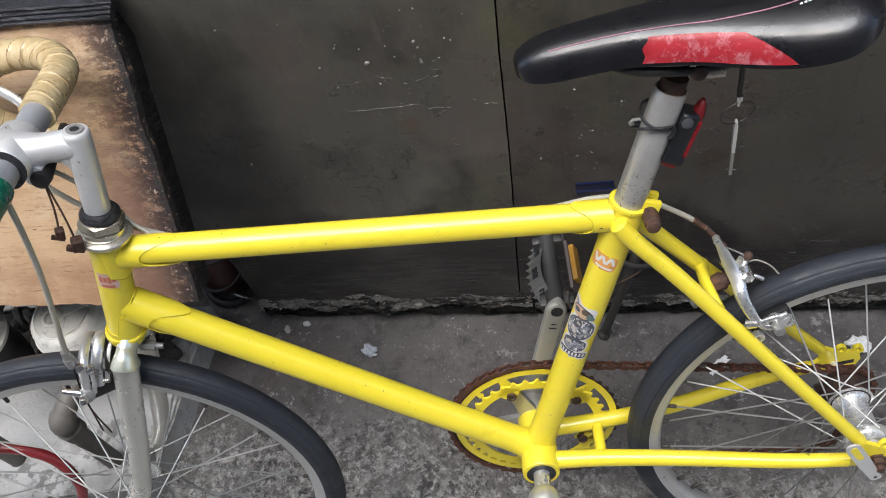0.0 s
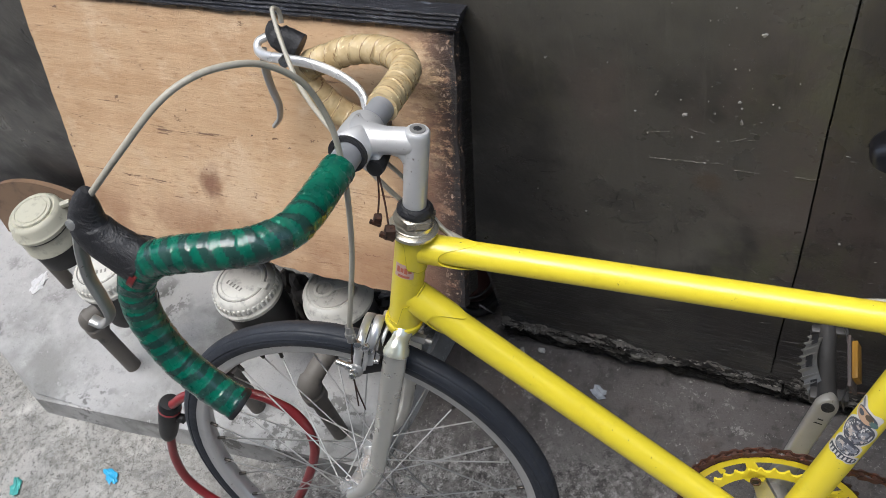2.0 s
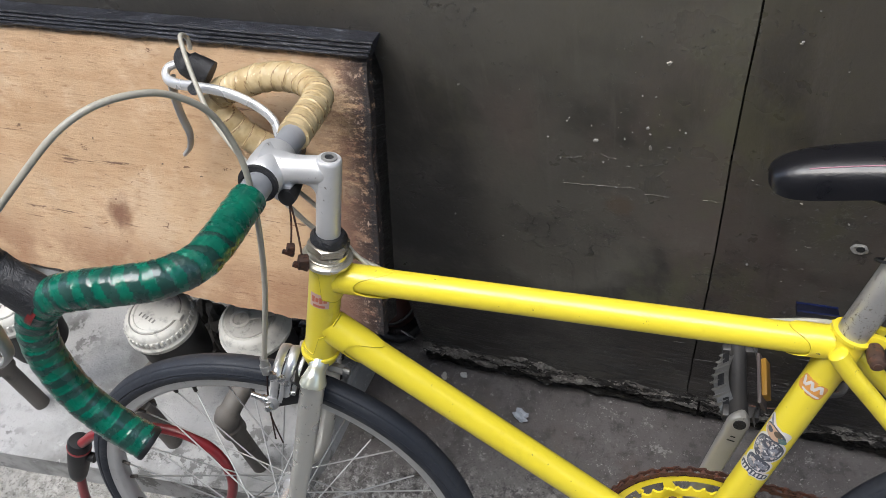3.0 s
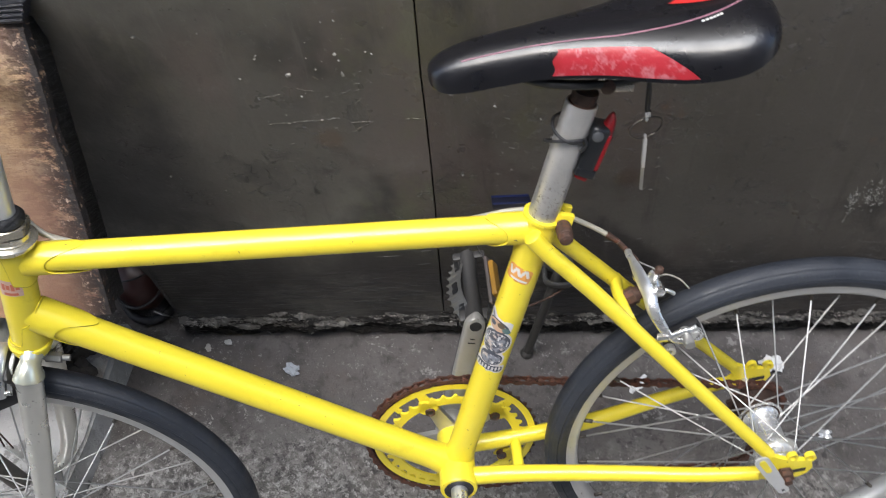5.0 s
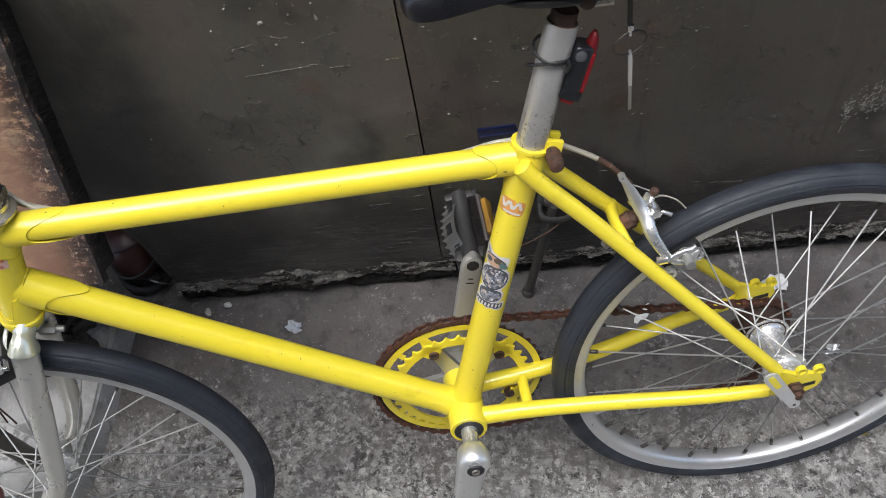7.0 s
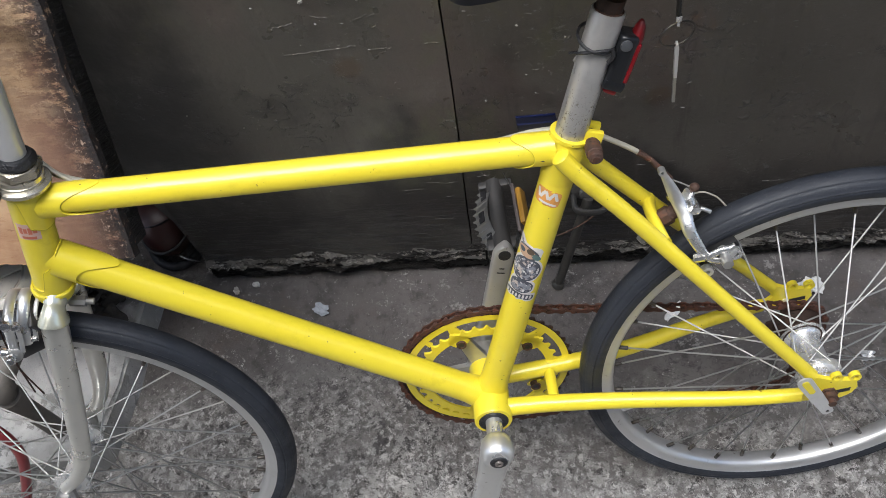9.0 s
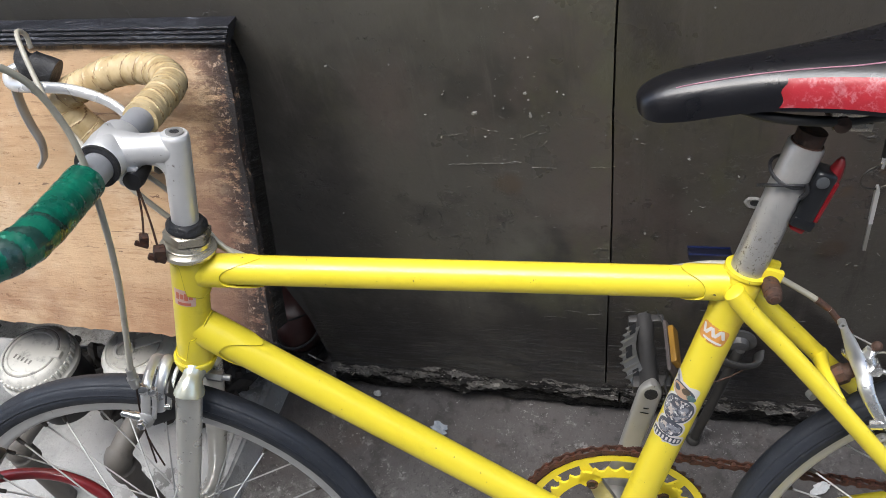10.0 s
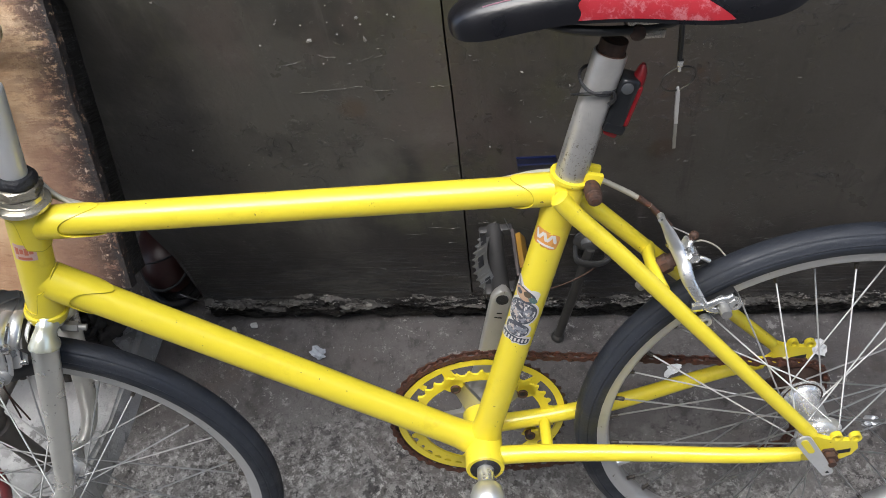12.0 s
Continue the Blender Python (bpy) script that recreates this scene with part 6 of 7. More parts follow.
def build_saddle():
    post = part("seatpost", tube(bmesh.new(), [SEAT + SEAT_DIR * k for k in (0.0, 0.02, 0.06, 0.1215, 0.1230)], lambda q: 0.0126 if q < 0.95 else 0.0120, 36), mat_post(), BIKE, "scratched satin steel seatpost")
    top = SEAT + SEAT_DIR * 0.1230
    part("post_opening", lathe(bmesh.new(), [(0.0, 0.0001), (0.0, 0.0112), (0.0006, 0.0112)], top, SEAT_DIR, 28), RUST, post, "rusty open seatpost end")
    leather = Mat("black_saddle_vinyl", (0.006, 0.006, 0.008), 0.30, 0.0, 0.3)
    leather.mix(leather.ramp(leather.noise(50, 4), 0.6, 0.8, 0, 0.4), (0.016, 0.016, 0.019))
    leather.rough(leather.noise(40, 3), 0.24, 0.40)
    leather.bump(leather.noise(420, 2), 0.0003, 0.6)
    bm = saddle_patch(0, 1, lambda q: 0.0, lambda q: 1.0, 0.0, 70, 40)
    low = bmesh.new()
    saddle = part("saddle", bm, leather.m, BIKE, "black padded saddle with scuffed red side panels")
    # underside shell
    low = bmesh.new()
    rows = []
    for i in range(41):
        s = i / 40
        a, b = saddle_at(s, 0.0), saddle_at(s, 1.0)
        rows.append([low.verts.new(a.lerp(b, k / 8) + Vector((0, 0, 0.006 * math.sin(math.pi * k / 8)))) for k in range(9)])
    for p, q in zip(rows, rows[1:]):
        for k in range(8):
            low.faces.new((p[k], q[k], q[k + 1], p[k + 1]))
    part("underside", low, PLASTIC, saddle, "black plastic saddle base")
    redv = Mat("scuffed_red_vinyl", (0.36, 0.022, 0.032), 0.36)
    redv.mix(redv.ramp(redv.noise(70, 6, 0.8, redv.mapped((1, 1, 1), (0, 40, 0))), 0.50, 0.62, 0, 0.6), (0.52, 0.22, 0.24))
    redv.mix(redv.ramp(redv.noise(14, 4), 0.58, 0.7, 0, 0.8), (0.24, 0.008, 0.010))
    redv.bump(redv.noise(200, 3), 0.0005, 0.7)
    for near in (True, False):
        a0 = (lambda q: 0.015) if near else (lambda q: 0.985)
        a1 = (lambda q: 0.235 - 0.02 * q) if near else (lambda q: 0.765 + 0.02 * q)
        bm = bmesh.new()
        ns, na = 30, 10
        rows = []
        for i in range(ns + 1):
            row = []
            for j in range(na + 1):
                f, g = i / ns, j / na
                s_lo = 0.385 + 0.012 * g + 0.004 * math.sin(9 * g)
                s_hi = 0.655 - 0.085 * g
                row.append(bm.verts.new(saddle_at(s_lo + (s_hi - s_lo) * f, a0(f) + (a1(f) - a0(f)) * g, 0.0006)))
            rows.append(row)
        for a, b in zip(rows, rows[1:]):
            for j in range(na):
                bm.faces.new((a[j], a[j + 1], b[j + 1], b[j]))
        part("side_panel", bm, redv.m, saddle, "scuffed red vinyl side panel")
    bm = saddle_patch(0.63, 0.97, lambda q: 0.5 - 0.038 * math.sin(min(1, q * 1.15) * math.pi * 0.62), lambda q: 0.5 + 0.038 * math.sin(min(1, q * 1.15) * math.pi * 0.62), 0.0006, 24, 8)
    part("top_patch", bm, mat_plain("red_top_vinyl", (0.52, 0.030, 0.026), 0.35, 0, 0.3, 40), saddle, "red teardrop inlay")
    pink = mat_plain("pale_pink_piping", (0.42, 0.20, 0.26), 0.5)
    for near, s0 in ((True, 0.20), (False, 0.60)):
        pts = []
        for k in range(41):
            s = s0 + (0.80 - s0) * k / 40
            a = 0.312 + 0.40 * max(0.0, s - 0.51)
            pts.append(saddle_at(s, a if near else 1 - a, 0.0002))
        part("piping", tube(bmesh.new(), pts, 0.00045, 8), pink, saddle, "thin pale pink piping")
    # a short line of unreadable white print beside the piping
    white = mat_plain("white_print", (0.7, 0.7, 0.68), 0.5)
    for k in range(6):
        s = 0.672 + 0.0085 * k
        p, q = saddle_at(s, 0.352 + 0.004 * k, 0.0006), saddle_at(s + 0.0055, 0.355 + 0.004 * k, 0.0006)
        part("print_bar", tube(bmesh.new(), [p, q], 0.0010, 6, squash=(1.0, 0.5)), white, saddle)
    # rails and clamp
    for s in (-1, 1):
        pts = [(0.070, 0.008 * s, 0.7010), (0.095, 0.013 * s, 0.7000), (0.118, 0.018 * s, 0.6940), (0.150, 0.020 * s, 0.6895), (0.178, 0.020 * s, 0.6900), (0.205, 0.030 * s, 0.7010), (0.235, 0.040 * s, 0.7060)]
        part("saddle_rail", tube(bmesh.new(), curve(pts, 8), 0.0036, 14), PLASTIC, saddle, "black steel saddle rail")
    bm = bmesh.new()
    block(bm, (0.026, 0.044, 0.006), pose(0.166, 0, 0.6945, 0, 6, 0), 0.0015)
    block(bm, (0.024, 0.044, 0.006), pose(0.167, 0, 0.6845, 0, 6, 0), 0.0015)
    part("rail_clamp", bm, mat_alu("rusty_bright_clamp", (0.46, 0.42, 0.36), 0.24, 0.9), saddle, "worn bright saddle clamp")
    bm = bmesh.new()
    tube(bm, [top - SEAT_DIR * 0.002, top + SEAT_DIR * 0.010], 0.0100, 24)
    lathe(bm, [(-0.024, 0.003), (-0.023, 0.0055), (-0.018, 0.0060), (0.018, 0.0060), (0.023, 0.0055), (0.024, 0.003)], (0.160, 0, 0.6870), (0, 1, 0), 20)
    part("clamp_head", bm, OILY, saddle, "rusty clamp head")


build_saddle()


# stickers, kept as plain shapes
def build_stickers():
    def wrap(at, up, r, w, h, mat, label, spread=0.0, lift=0.0003, n=14):
        """A rectangle bent round a tube on its near side; at: the axis point, up: the axis."""
        up = up.normalized()
        side = Vector((0, -1, 0))
        out = up.cross(side).normalized()
        bm = bmesh.new()
        rows = []
        for i in range(n + 1):
            for_row = []
            for j in range(n + 1):
                a = (i / n - 0.5) * w / r + spread
                for_row.append(bm.verts.new(at + up * ((j / n - 0.5) * h) + (r + lift) * (math.cos(a) * side - math.sin(a) * out)))
            rows.append(for_row)
        for a, b in zip(rows, rows[1:]):
            for j in range(n):
                bm.faces.new((a[j], a[j + 1], b[j + 1], b[j]))
        return part("sticker_patch", bm, mat, STICK, label)

    paper = mat_plain("sticker_white", (0.62, 0.60, 0.58), 0.4, 0, 0.3, 90)
    pinkish = mat_plain("faded_red_print", (0.55, 0.16, 0.10), 0.45, 0, 0.4, 90)
    blue = mat_plain("dark_slate_print", (0.060, 0.070, 0.090), 0.35, 0, 0.7, 160)
    grey = mat_plain("slate_print", (0.19, 0.205, 0.235), 0.35, 0, 0.8, 220)
    flesh = mat_plain("tan_print", (0.50, 0.33, 0.22), 0.4, 0, 0.4, 120)
    ORANGE = mat_plain("faded_orange_sticker", (0.66, 0.30, 0.075), 0.4, 0, 0.6, 160)
    BADGE = mat_plain("faded_pink_sticker", (0.62, 0.42, 0.36), 0.4, 0, 0.5, 160)
    STICK = part("sticker", tube(bmesh.new(), [head(0.551, 0.0, 0), head(0.552, 0.0, 0)], 0.01, 8), YELLOW, BIKE, "small stickers with plain printed shapes")
    r, tilt = 0.0143, 0.55
    at = lambda v: BB + SEAT_DIR * ((v - BB.z) / SEAT_DIR.z)

    def spot(v, turn, w, h, mat, lift, lean=0.0, power=2.0, n=28):
        """A rounded patch bent round the seat tube."""
        side, up = Vector((0, -1, 0)), SEAT_DIR
        out = up.cross(side).normalized()
        bm = bmesh.new()

        def place(x, y):
            x, y = x * math.cos(lean) - y * math.sin(lean), x * math.sin(lean) + y * math.cos(lean)
            a = x / r + tilt + turn
            return bm.verts.new(at(v) + up * y + (r + lift) * (math.cos(a) * side - math.sin(a) * out))

        rings = []
        for f in (0.35, 0.7, 1.0):
            ring = []
            for k in range(n):
                a = 2 * math.pi * k / n
                cx, cy = math.cos(a), math.sin(a)
                cx, cy = math.copysign(abs(cx) ** (2 / power), cx), math.copysign(abs(cy) ** (2 / power), cy)
                ring.append(place(cx * w / 2 * f, cy * h / 2 * f))
            rings.append(ring)
        bm.faces.new(rings[0])
        for a, b in zip(rings, rings[1:]):
            for k in range(n):
                bm.faces.new((a[k], a[(k + 1) % n], b[(k + 1) % n], b[k]))
        return part("sticker_patch", bm, mat, STICK)

    # small pale oblong with faded red marks
    spot(0.506, 0.0, 0.024, 0.0165, ORANGE, 0.0003, 0.1, 5.0)
    for k in range(5):
        spot(0.5085, (k - 2) * 0.27, 0.0026, 0.0085, paper, 0.0006, 0.45 if k % 2 else -0.35, 5.0)
    spot(0.5010, -0.1, 0.016, 0.0022, paper, 0.0006, 0.1, 4.0)
    # plain printed shapes on one pale-edged sticker: a round badge between two darker blobs, over a curved dark band
    shape = ((0.4270, 0.0, 0.0325, 0.0320, 0.0, 2.0), (0.4455, 0.15, 0.0270, 0.0170, 0.3, 2.2), (0.4070, -0.02, 0.0270, 0.0200, 0.0, 2.4), (0.3955, -0.05, 0.0330, 0.0112, 0.06, 5.0), (0.4535, 0.72, 0.0150, 0.0085, 0.7, 3.0), (0.4480, -0.42, 0.0110, 0.0110, 0.2, 2.4))
    for v, turn, w, h, lean, power in shape:
        spot(v, turn, w, h, paper, 0.0003, lean, power)
    for v, turn, w, h, lean, power in shape[:4]:
        spot(v, turn, w - 0.0042, h - 0.0042, blue, 0.0006, lean, power)
    mottle = Mat("mottled_print", (0.22, 0.23, 0.26), 0.35)
    mottle.mix(mottle.ramp(mottle.noise(150, 3, 0.6), 0.46, 0.52), (0.060, 0.066, 0.085))
    mottle.mix(mottle.ramp(mottle.noise(210, 3, 0.6, mottle.mapped((1, 1, 1), (0, 40, 20))), 0.54, 0.58), (0.46, 0.40, 0.36))
    mottle.mix(mottle.ramp(mottle.noise(260, 3, 0.6, mottle.mapped((1, 1, 1), (30, 0, 70))), 0.57, 0.61), (0.62, 0.61, 0.60))
    spot(0.4270, 0.0, 0.0245, 0.0242, mottle.m, 0.0009)
    spot(0.4455, 0.22, 0.0190, 0.0110, flesh, 0.0009, 0.3)
    spot(0.4475, -0.05, 0.0070, 0.0060, mat_plain("brown_print", (0.10, 0.075, 0.05), 0.4, 0, 0.6, 160), 0.0012, 0.4)
    spot(0.4470, 0.50, 0.0062, 0.0050, blue, 0.0012, 0.4)
    spot(0.4430, -0.45, 0.0090, 0.0055, mat_plain("dull_green_print", (0.09, 0.16, 0.15), 0.4, 0, 0.5, 160), 0.0009, 0.5)
    spot(0.4070, -0.05, 0.0190, 0.0130, mottle.m, 0.0009, 0.0, 2.6)
    spot(0.4040, 0.30, 0.0090, 0.0040, grey, 0.0012, 0.2)
    for k in range(8):
        spot(0.3955, (k - 3.5) * 0.225 - 0.05, 0.0018, 0.0044, paper, 0.0009, 0.05, 4.0)
    spot(0.4545, 0.78, 0.0105, 0.0030, grey, 0.0006, 0.7)
    wrap(head(0.5660), HEAD, 0.0152, 0.0185, 0.0165, BADGE, "", 0.02)
    for k in range(4):
        wrap(head(0.5675), HEAD, 0.0152, 0.0030, 0.0050 + 0.002 * (k % 2), pinkish, "", 0.02 + (k - 1.5) * 0.24, 0.0006)
    wrap(head(0.5605), HEAD, 0.0152, 0.011, 0.0028, pinkish, "", 0.02, 0.0006)


build_stickers()


# ---- rubbish swept under the meter cover ----
def build_rubble():
    """Stones, clods and broken board heaped on the slab, coloured for the cover's shade."""
    rnd = random.Random(41)
    bm = bmesh.new()
    for _ in range(210):
        r = rnd.uniform(0.006, 0.019)
        x, y = rnd.uniform(-0.90, -0.555), rnd.uniform(0.228, 0.318)
        ball = bmesh.ops.create_icosphere(bm, subdivisions=2, radius=1.0)["verts"]
        turn = pose(0, 0, 0, rnd.uniform(0, 360), rnd.uniform(0, 360), rnd.uniform(0, 360))
        seed = rnd.uniform(0, 50)
        stretch = Vector((r * rnd.uniform(0.9, 2.2), r, r * rnd.uniform(0.4, 0.9)))
        for v in ball:
            p = v.co * (1 + 0.35 * noise.noise(v.co * 1.6 + Vector((seed, 0, 0))))
            p = turn @ Vector((p.x * stretch.x, p.y * stretch.y, p.z * stretch.z))
            v.co = p + Vector((x, y, 0.040 + 0.5 * r + 0.10 * max(0.0, y - 0.22)))
    tagged(part("rubble", bm, mat_plain("shade_dark_clods", (0.050, 0.044, 0.038), 0.9, 0, 0.8, 90), smooth=False), "near-black stones and clods, darkened for the shade under the wooden cover", "rubble", kind="stuff")


build_rubble()


# ---- water meters on the slab ----
CREAMLID = mat_plain("cream_plastic_lid", (0.50, 0.485, 0.39), 0.5, 0, 0.6, 60)
GREYMARK = mat_plain("grey_worn_print", (0.20, 0.19, 0.17), 0.6, 0, 0.6, 80)
METERBODY = mat_plain("sooty_black_housing", (0.020, 0.019, 0.019), 0.55, 0, 0.4, 50)


def build_meter(x, y, z, foot, style, label, lid_mat, turn=0.0, r=0.047):
    m = thing("water_meter", pose(x, y, 0.045, 0, 0, turn), label, "water meter", "water meters under the plywood cover")
    h = z - 0.045
    inv = m.matrix_world.inverted()
    bm = lathe(bmesh.new(), [(h - 0.110, r * 0.55), (h - 0.100, r * 0.86), (h - 0.075, r * 0.93), (h - 0.040, r * 0.90), (h - 0.034, r * 0.98), (h - 0.022, r * 0.98)], (0, 0, 0), (0, 0, 1), 40)
    part("housing", bm, METERBODY, m, "sooty black meter housing")
    bm = lathe(bmesh.new(), [(h - 0.026, r * 0.97), (h - 0.024, r * 1.03), (h - 0.018, r * 1.04), (h - 0.014, r * 0.97), (h - 0.002, r * 0.94), (h + 0.003, r * 0.86), (h + 0.005, r * 0.78), (h + 0.0035, r * 0.74), (h + 0.0045, r * 0.3)], (0, 0, 0), (0, 0, 1), 48)
    lid = part("lid", bm, lid_mat, m, "scuffed pale plastic lid")
    if style == "ribbed":
        bm = lathe(bmesh.new(), [(0.0020, r * 0.74), (0.0055, r * 0.71), (0.0060, r * 0.63), (0.0046, r * 0.60), (0.0046, r * 0.1)], (0, 0, h), (0, 0, 1), 40)
        block(bm, (r * 0.30, r * 0.22, 0.006), pose(r * 0.72, r * 0.20, h + 0.004, 0, 0, 15), 0.0015)
        part("raised_cap", bm, lid_mat, lid)
        part("grime", lathe(bmesh.new(), [(0.0030, r * 0.80), (0.0044, r * 0.80), (0.0046, r * 0.74), (0.0030, r * 0.74)], (0, 0, h), (0, 0, 1), 40, True), GREYMARK, lid, "grey grime in the groove")
        for k in range(40):
            a = 2 * math.pi * k / 40
            bm = block(bmesh.new(), (0.0030, 0.0042, 0.0100), Matrix.Translation((r * 0.965 * math.cos(a), r * 0.965 * math.sin(a), h - 0.0085)) @ pose(0, 0, 0, 0, 0, math.degrees(a)), 0.0008, 1)
            part("rib", bm, lid_mat, lid)
        for k in range(5):
            bm = block(bmesh.new(), (0.0026, 0.0060, 0.0006), pose(-0.016 + 0.0065 * k, -0.012, h + 0.0046), 0.0)
            part("worn_mark", bm, GREYMARK, lid, "worn unreadable print")
    if style == "handle":
        bm = lathe(bmesh.new(), [(0, r * 0.20), (0, r * 0.32), (0.0042, r * 0.30), (0.0042, r * 0.22)], (-r * 0.22, -r * 0.1, h + 0.0038), (0, 0, 1), 32, True)
        block(bm, (r * 0.75, r * 0.30, 0.0056), pose(r * 0.34, r * 0.12, h + 0.0052, 0, 0, 18), 0.0008)
        block(bm, (r * 0.40, r * 0.16, 0.0050), pose(r * 0.12, r * 0.50, h + 0.0050, 0, 0, 24), 0.0008)
        part("grime", lathe(bmesh.new(), [(0.0020, r * 0.70), (0.0056, r * 0.69), (0.0056, r * 0.1)], (0, 0, h), (0, 0, 1), 40), mat_plain("grubby_lid_face", (0.47, 0.455, 0.41), 0.6, 0, 0.95, 110), lid, "grubby pale lid face")
        part("embossed_sign", bm, lid_mat, lid, "raised key-shaped sign")
    if style == "hinged":
        bm = lathe(bmesh.new(), [(0.0005, r * 0.70), (0.0032, r * 0.68), (0.0036, r * 0.62), (0.0024, r * 0.60), (0.0024, r * 0.55), (0.0038, r * 0.53), (0.0042, r * 0.2)], (0, 0, h + 0.004), (0, 0, 1), 40)
        lathe(bm, [(-0.060, r * 0.98), (-0.058, r * 1.02), (-0.055, r * 1.02), (-0.053, r * 0.985), (-0.028, r * 0.99)], (0, 0, h), (0, 0, 1), 40)
        block(bm, (0.020, 0.010, 0.008), pose(r * 1.02, 0.0, h - 0.004), 0.002)
        part("hinged_cap", bm, lid_mat, lid)
    # riser pipe with an elbow into the housing
    fx, fy = foot
    top = h - 0.080
    pts = [inv @ Vector((fx, fy, 0.040)), inv @ Vector((fx, fy, 0.10)), inv @ Vector((fx, fy, 0.045 + top - 0.012))]
    part("riser_pipe", tube(bmesh.new(), pts, 0.0125, 20), PIPE, m, "grimy dark grey riser pipe")
    a = inv @ Vector((fx, fy, 0.045 + top - 0.016))
    b = Vector((0, 0, top))
    e = Vector((a.x, a.y, top + 0.004))
    q = e.lerp(b, 0.4)
    bm = tube(bmesh.new(), curve([a - Vector((0, 0, 0.022)), a, e.lerp(a, 0.4) + (b - e) * 0.05, q, b], 8), lambda s: 0.0168 if s < 0.16 or 0.3 < s < 0.55 else 0.0140, 20)
    part("elbow", bm, PIPE, m, "grimy pipe elbow")


build_meter(-0.584, 0.203, 0.272, (-0.600, 0.098), "handle", "black water meter with a pale grey embossed lid", WHITE, 10, 0.047)
build_meter(-0.722, 0.183, 0.268, (-0.748, 0.098), "ribbed", "black water meter with a white ribbed lid", WHITE, -15, 0.048)
build_meter(-0.955, 0.150, 0.272, (-1.002, 0.102), "ribbed", "black water meter with a white ribbed lid behind a pipe", WHITE, 30, 0.048)
build_meter(-1.146, 0.212, 0.272, (-1.235, 0.215), "hinged", "tall black water meter with a cream hinged lid", CREAMLID, 40, 0.047)


# ---- things about the foot of the wall ----
def build_latch_rod():
    m = thing("floor_bolt", pose(0.118, WALL_Y, 0.165), "dark steel floor bolt with a loose rod on the wall", "bolt")
    bm = lathe(bmesh.new(), [(0.0, 0.004), (0.0, 0.019), (0.004, 0.020), (0.005, 0.011), (0.012, 0.010), (0.013, 0.004)], (-0.003, -0.002, 0.020), (0, -1, 0), 28)
    part("washer", bm, mat_plain("dark_washer_steel", (0.13, 0.128, 0.125), 0.45, 0.5, 0.6, 90), m, "grey round washer")
    bm = bmesh.new()
    tube(bm, curve([(-0.020, -0.002, 0.004), (-0.018, -0.020, 0.000), (0.000, -0.024, -0.003), (0.018, -0.018, -0.006), (0.022, -0.002, -0.006)]), 0.008, 12, squash=(0.4, 1.3))
    part("staple", bm, mat_plain("dark_staple_steel", (0.10, 0.098, 0.096), 0.45, 0.5, 0.6, 90), m, "bent steel staple")
    a, b = Vector((-0.002, -0.014, 0.016)), Vector((-0.046, -0.038, -0.163))
    bm = tube(bmesh.new(), [a.lerp(b, k / 5) for k in range(6)], 0.0062, 16)
    lathe(bm, [(-0.004, 0.004), (-0.002, 0.009), (0.003, 0.009), (0.006, 0.0065)], b + Vector((0, 0, 0.001)), (a - b), 16)
    part("rod", bm, mat_plain("dull_dark_rod", (0.07, 0.066, 0.06), 0.5, 0.5, 0.5, 50), m, "dull dark steel rod")
    part("wire", tube(bmesh.new(), curve([(0.022, -0.010, -0.004), (-0.01, -0.030, -0.018), (-0.06, -0.040, -0.036), (-0.12, -0.030, -0.050)]), 0.0010, 8), RUST, m, "thin dark wire")


build_latch_rod()


def build_shoe():
    leather = mat_plain("dark_maroon_leather", (0.045, 0.016, 0.014), 0.40, 0, 0.6, 60)
    m = thing("shoe", pose(-0.512, 0.417, 0.0, 0, 0, 24), "dark maroon leather shoe tucked in the broken wall corner", "shoe")
    bm = bmesh.new()
    bmesh.ops.create_uvsphere(bm, u_segments=28, v_segments=18, radius=1.0)
    for v in bm.verts:
        z = v.co.z
        v.co = Vector((v.co.x * 0.040, v.co.y * (0.052 if v.co.y < 0 else 0.085), 0.050 + z * (0.044 if z > 0 else 0.046)))
    part("upper", bm, leather, m)
    bm = bmesh.new()
    tube(bm, [(0.0415 * math.cos(a), (0.054 if math.sin(a) < 0 else 0.087) * math.sin(a), 0.052 + 0.010 * math.cos(a)) for a in (2 * math.pi * k / 30 for k in range(31))], 0.0022, 8, cap=False)
    part("seam", bm, BLACK, m)
    fold = []
    for k in range(13):
        x, y = -0.034 + 0.068 * k / 12, -0.012 - 0.016 * math.sin(math.pi * k / 12)
        fold.append((x, y, 0.0505 + 0.044 * math.sqrt(1 - (x / 0.040) ** 2 - (y / 0.052) ** 2)))
    part("crease", tube(bmesh.new(), curve(fold), lambda q: 0.0016 * math.sin(math.pi * (0.08 + 0.84 * q)), 8), BLACK, m, "deep crease across the toe")
    bm = bmesh.new()
    tube(bm, [(0.040 * math.cos(a), (0.052 if math.sin(a) < 0 else 0.085) * math.sin(a), 0.007) for a in (2 * math.pi * k / 30 for k in range(31))], 0.007, 10, cap=False)
    part("sole", bm, BLACK, m)
    strip = bmesh.new()
    plate(strip, [(-0.008, -0.018), (0.010, -0.020), (0.008, 0.018), (-0.006, 0.020)], 0.0016)
    ob = part("plastic_strip", strip, mat_plain("clear_grey_plastic", (0.35, 0.36, 0.37), 0.25), None)
    ob.matrix_world = pose(-0.478, 0.372, 0.0195, 24, 12, -20)
    tagged(ob, "small torn strip of greyish clear plastic", "plastic strip")


build_shoe()


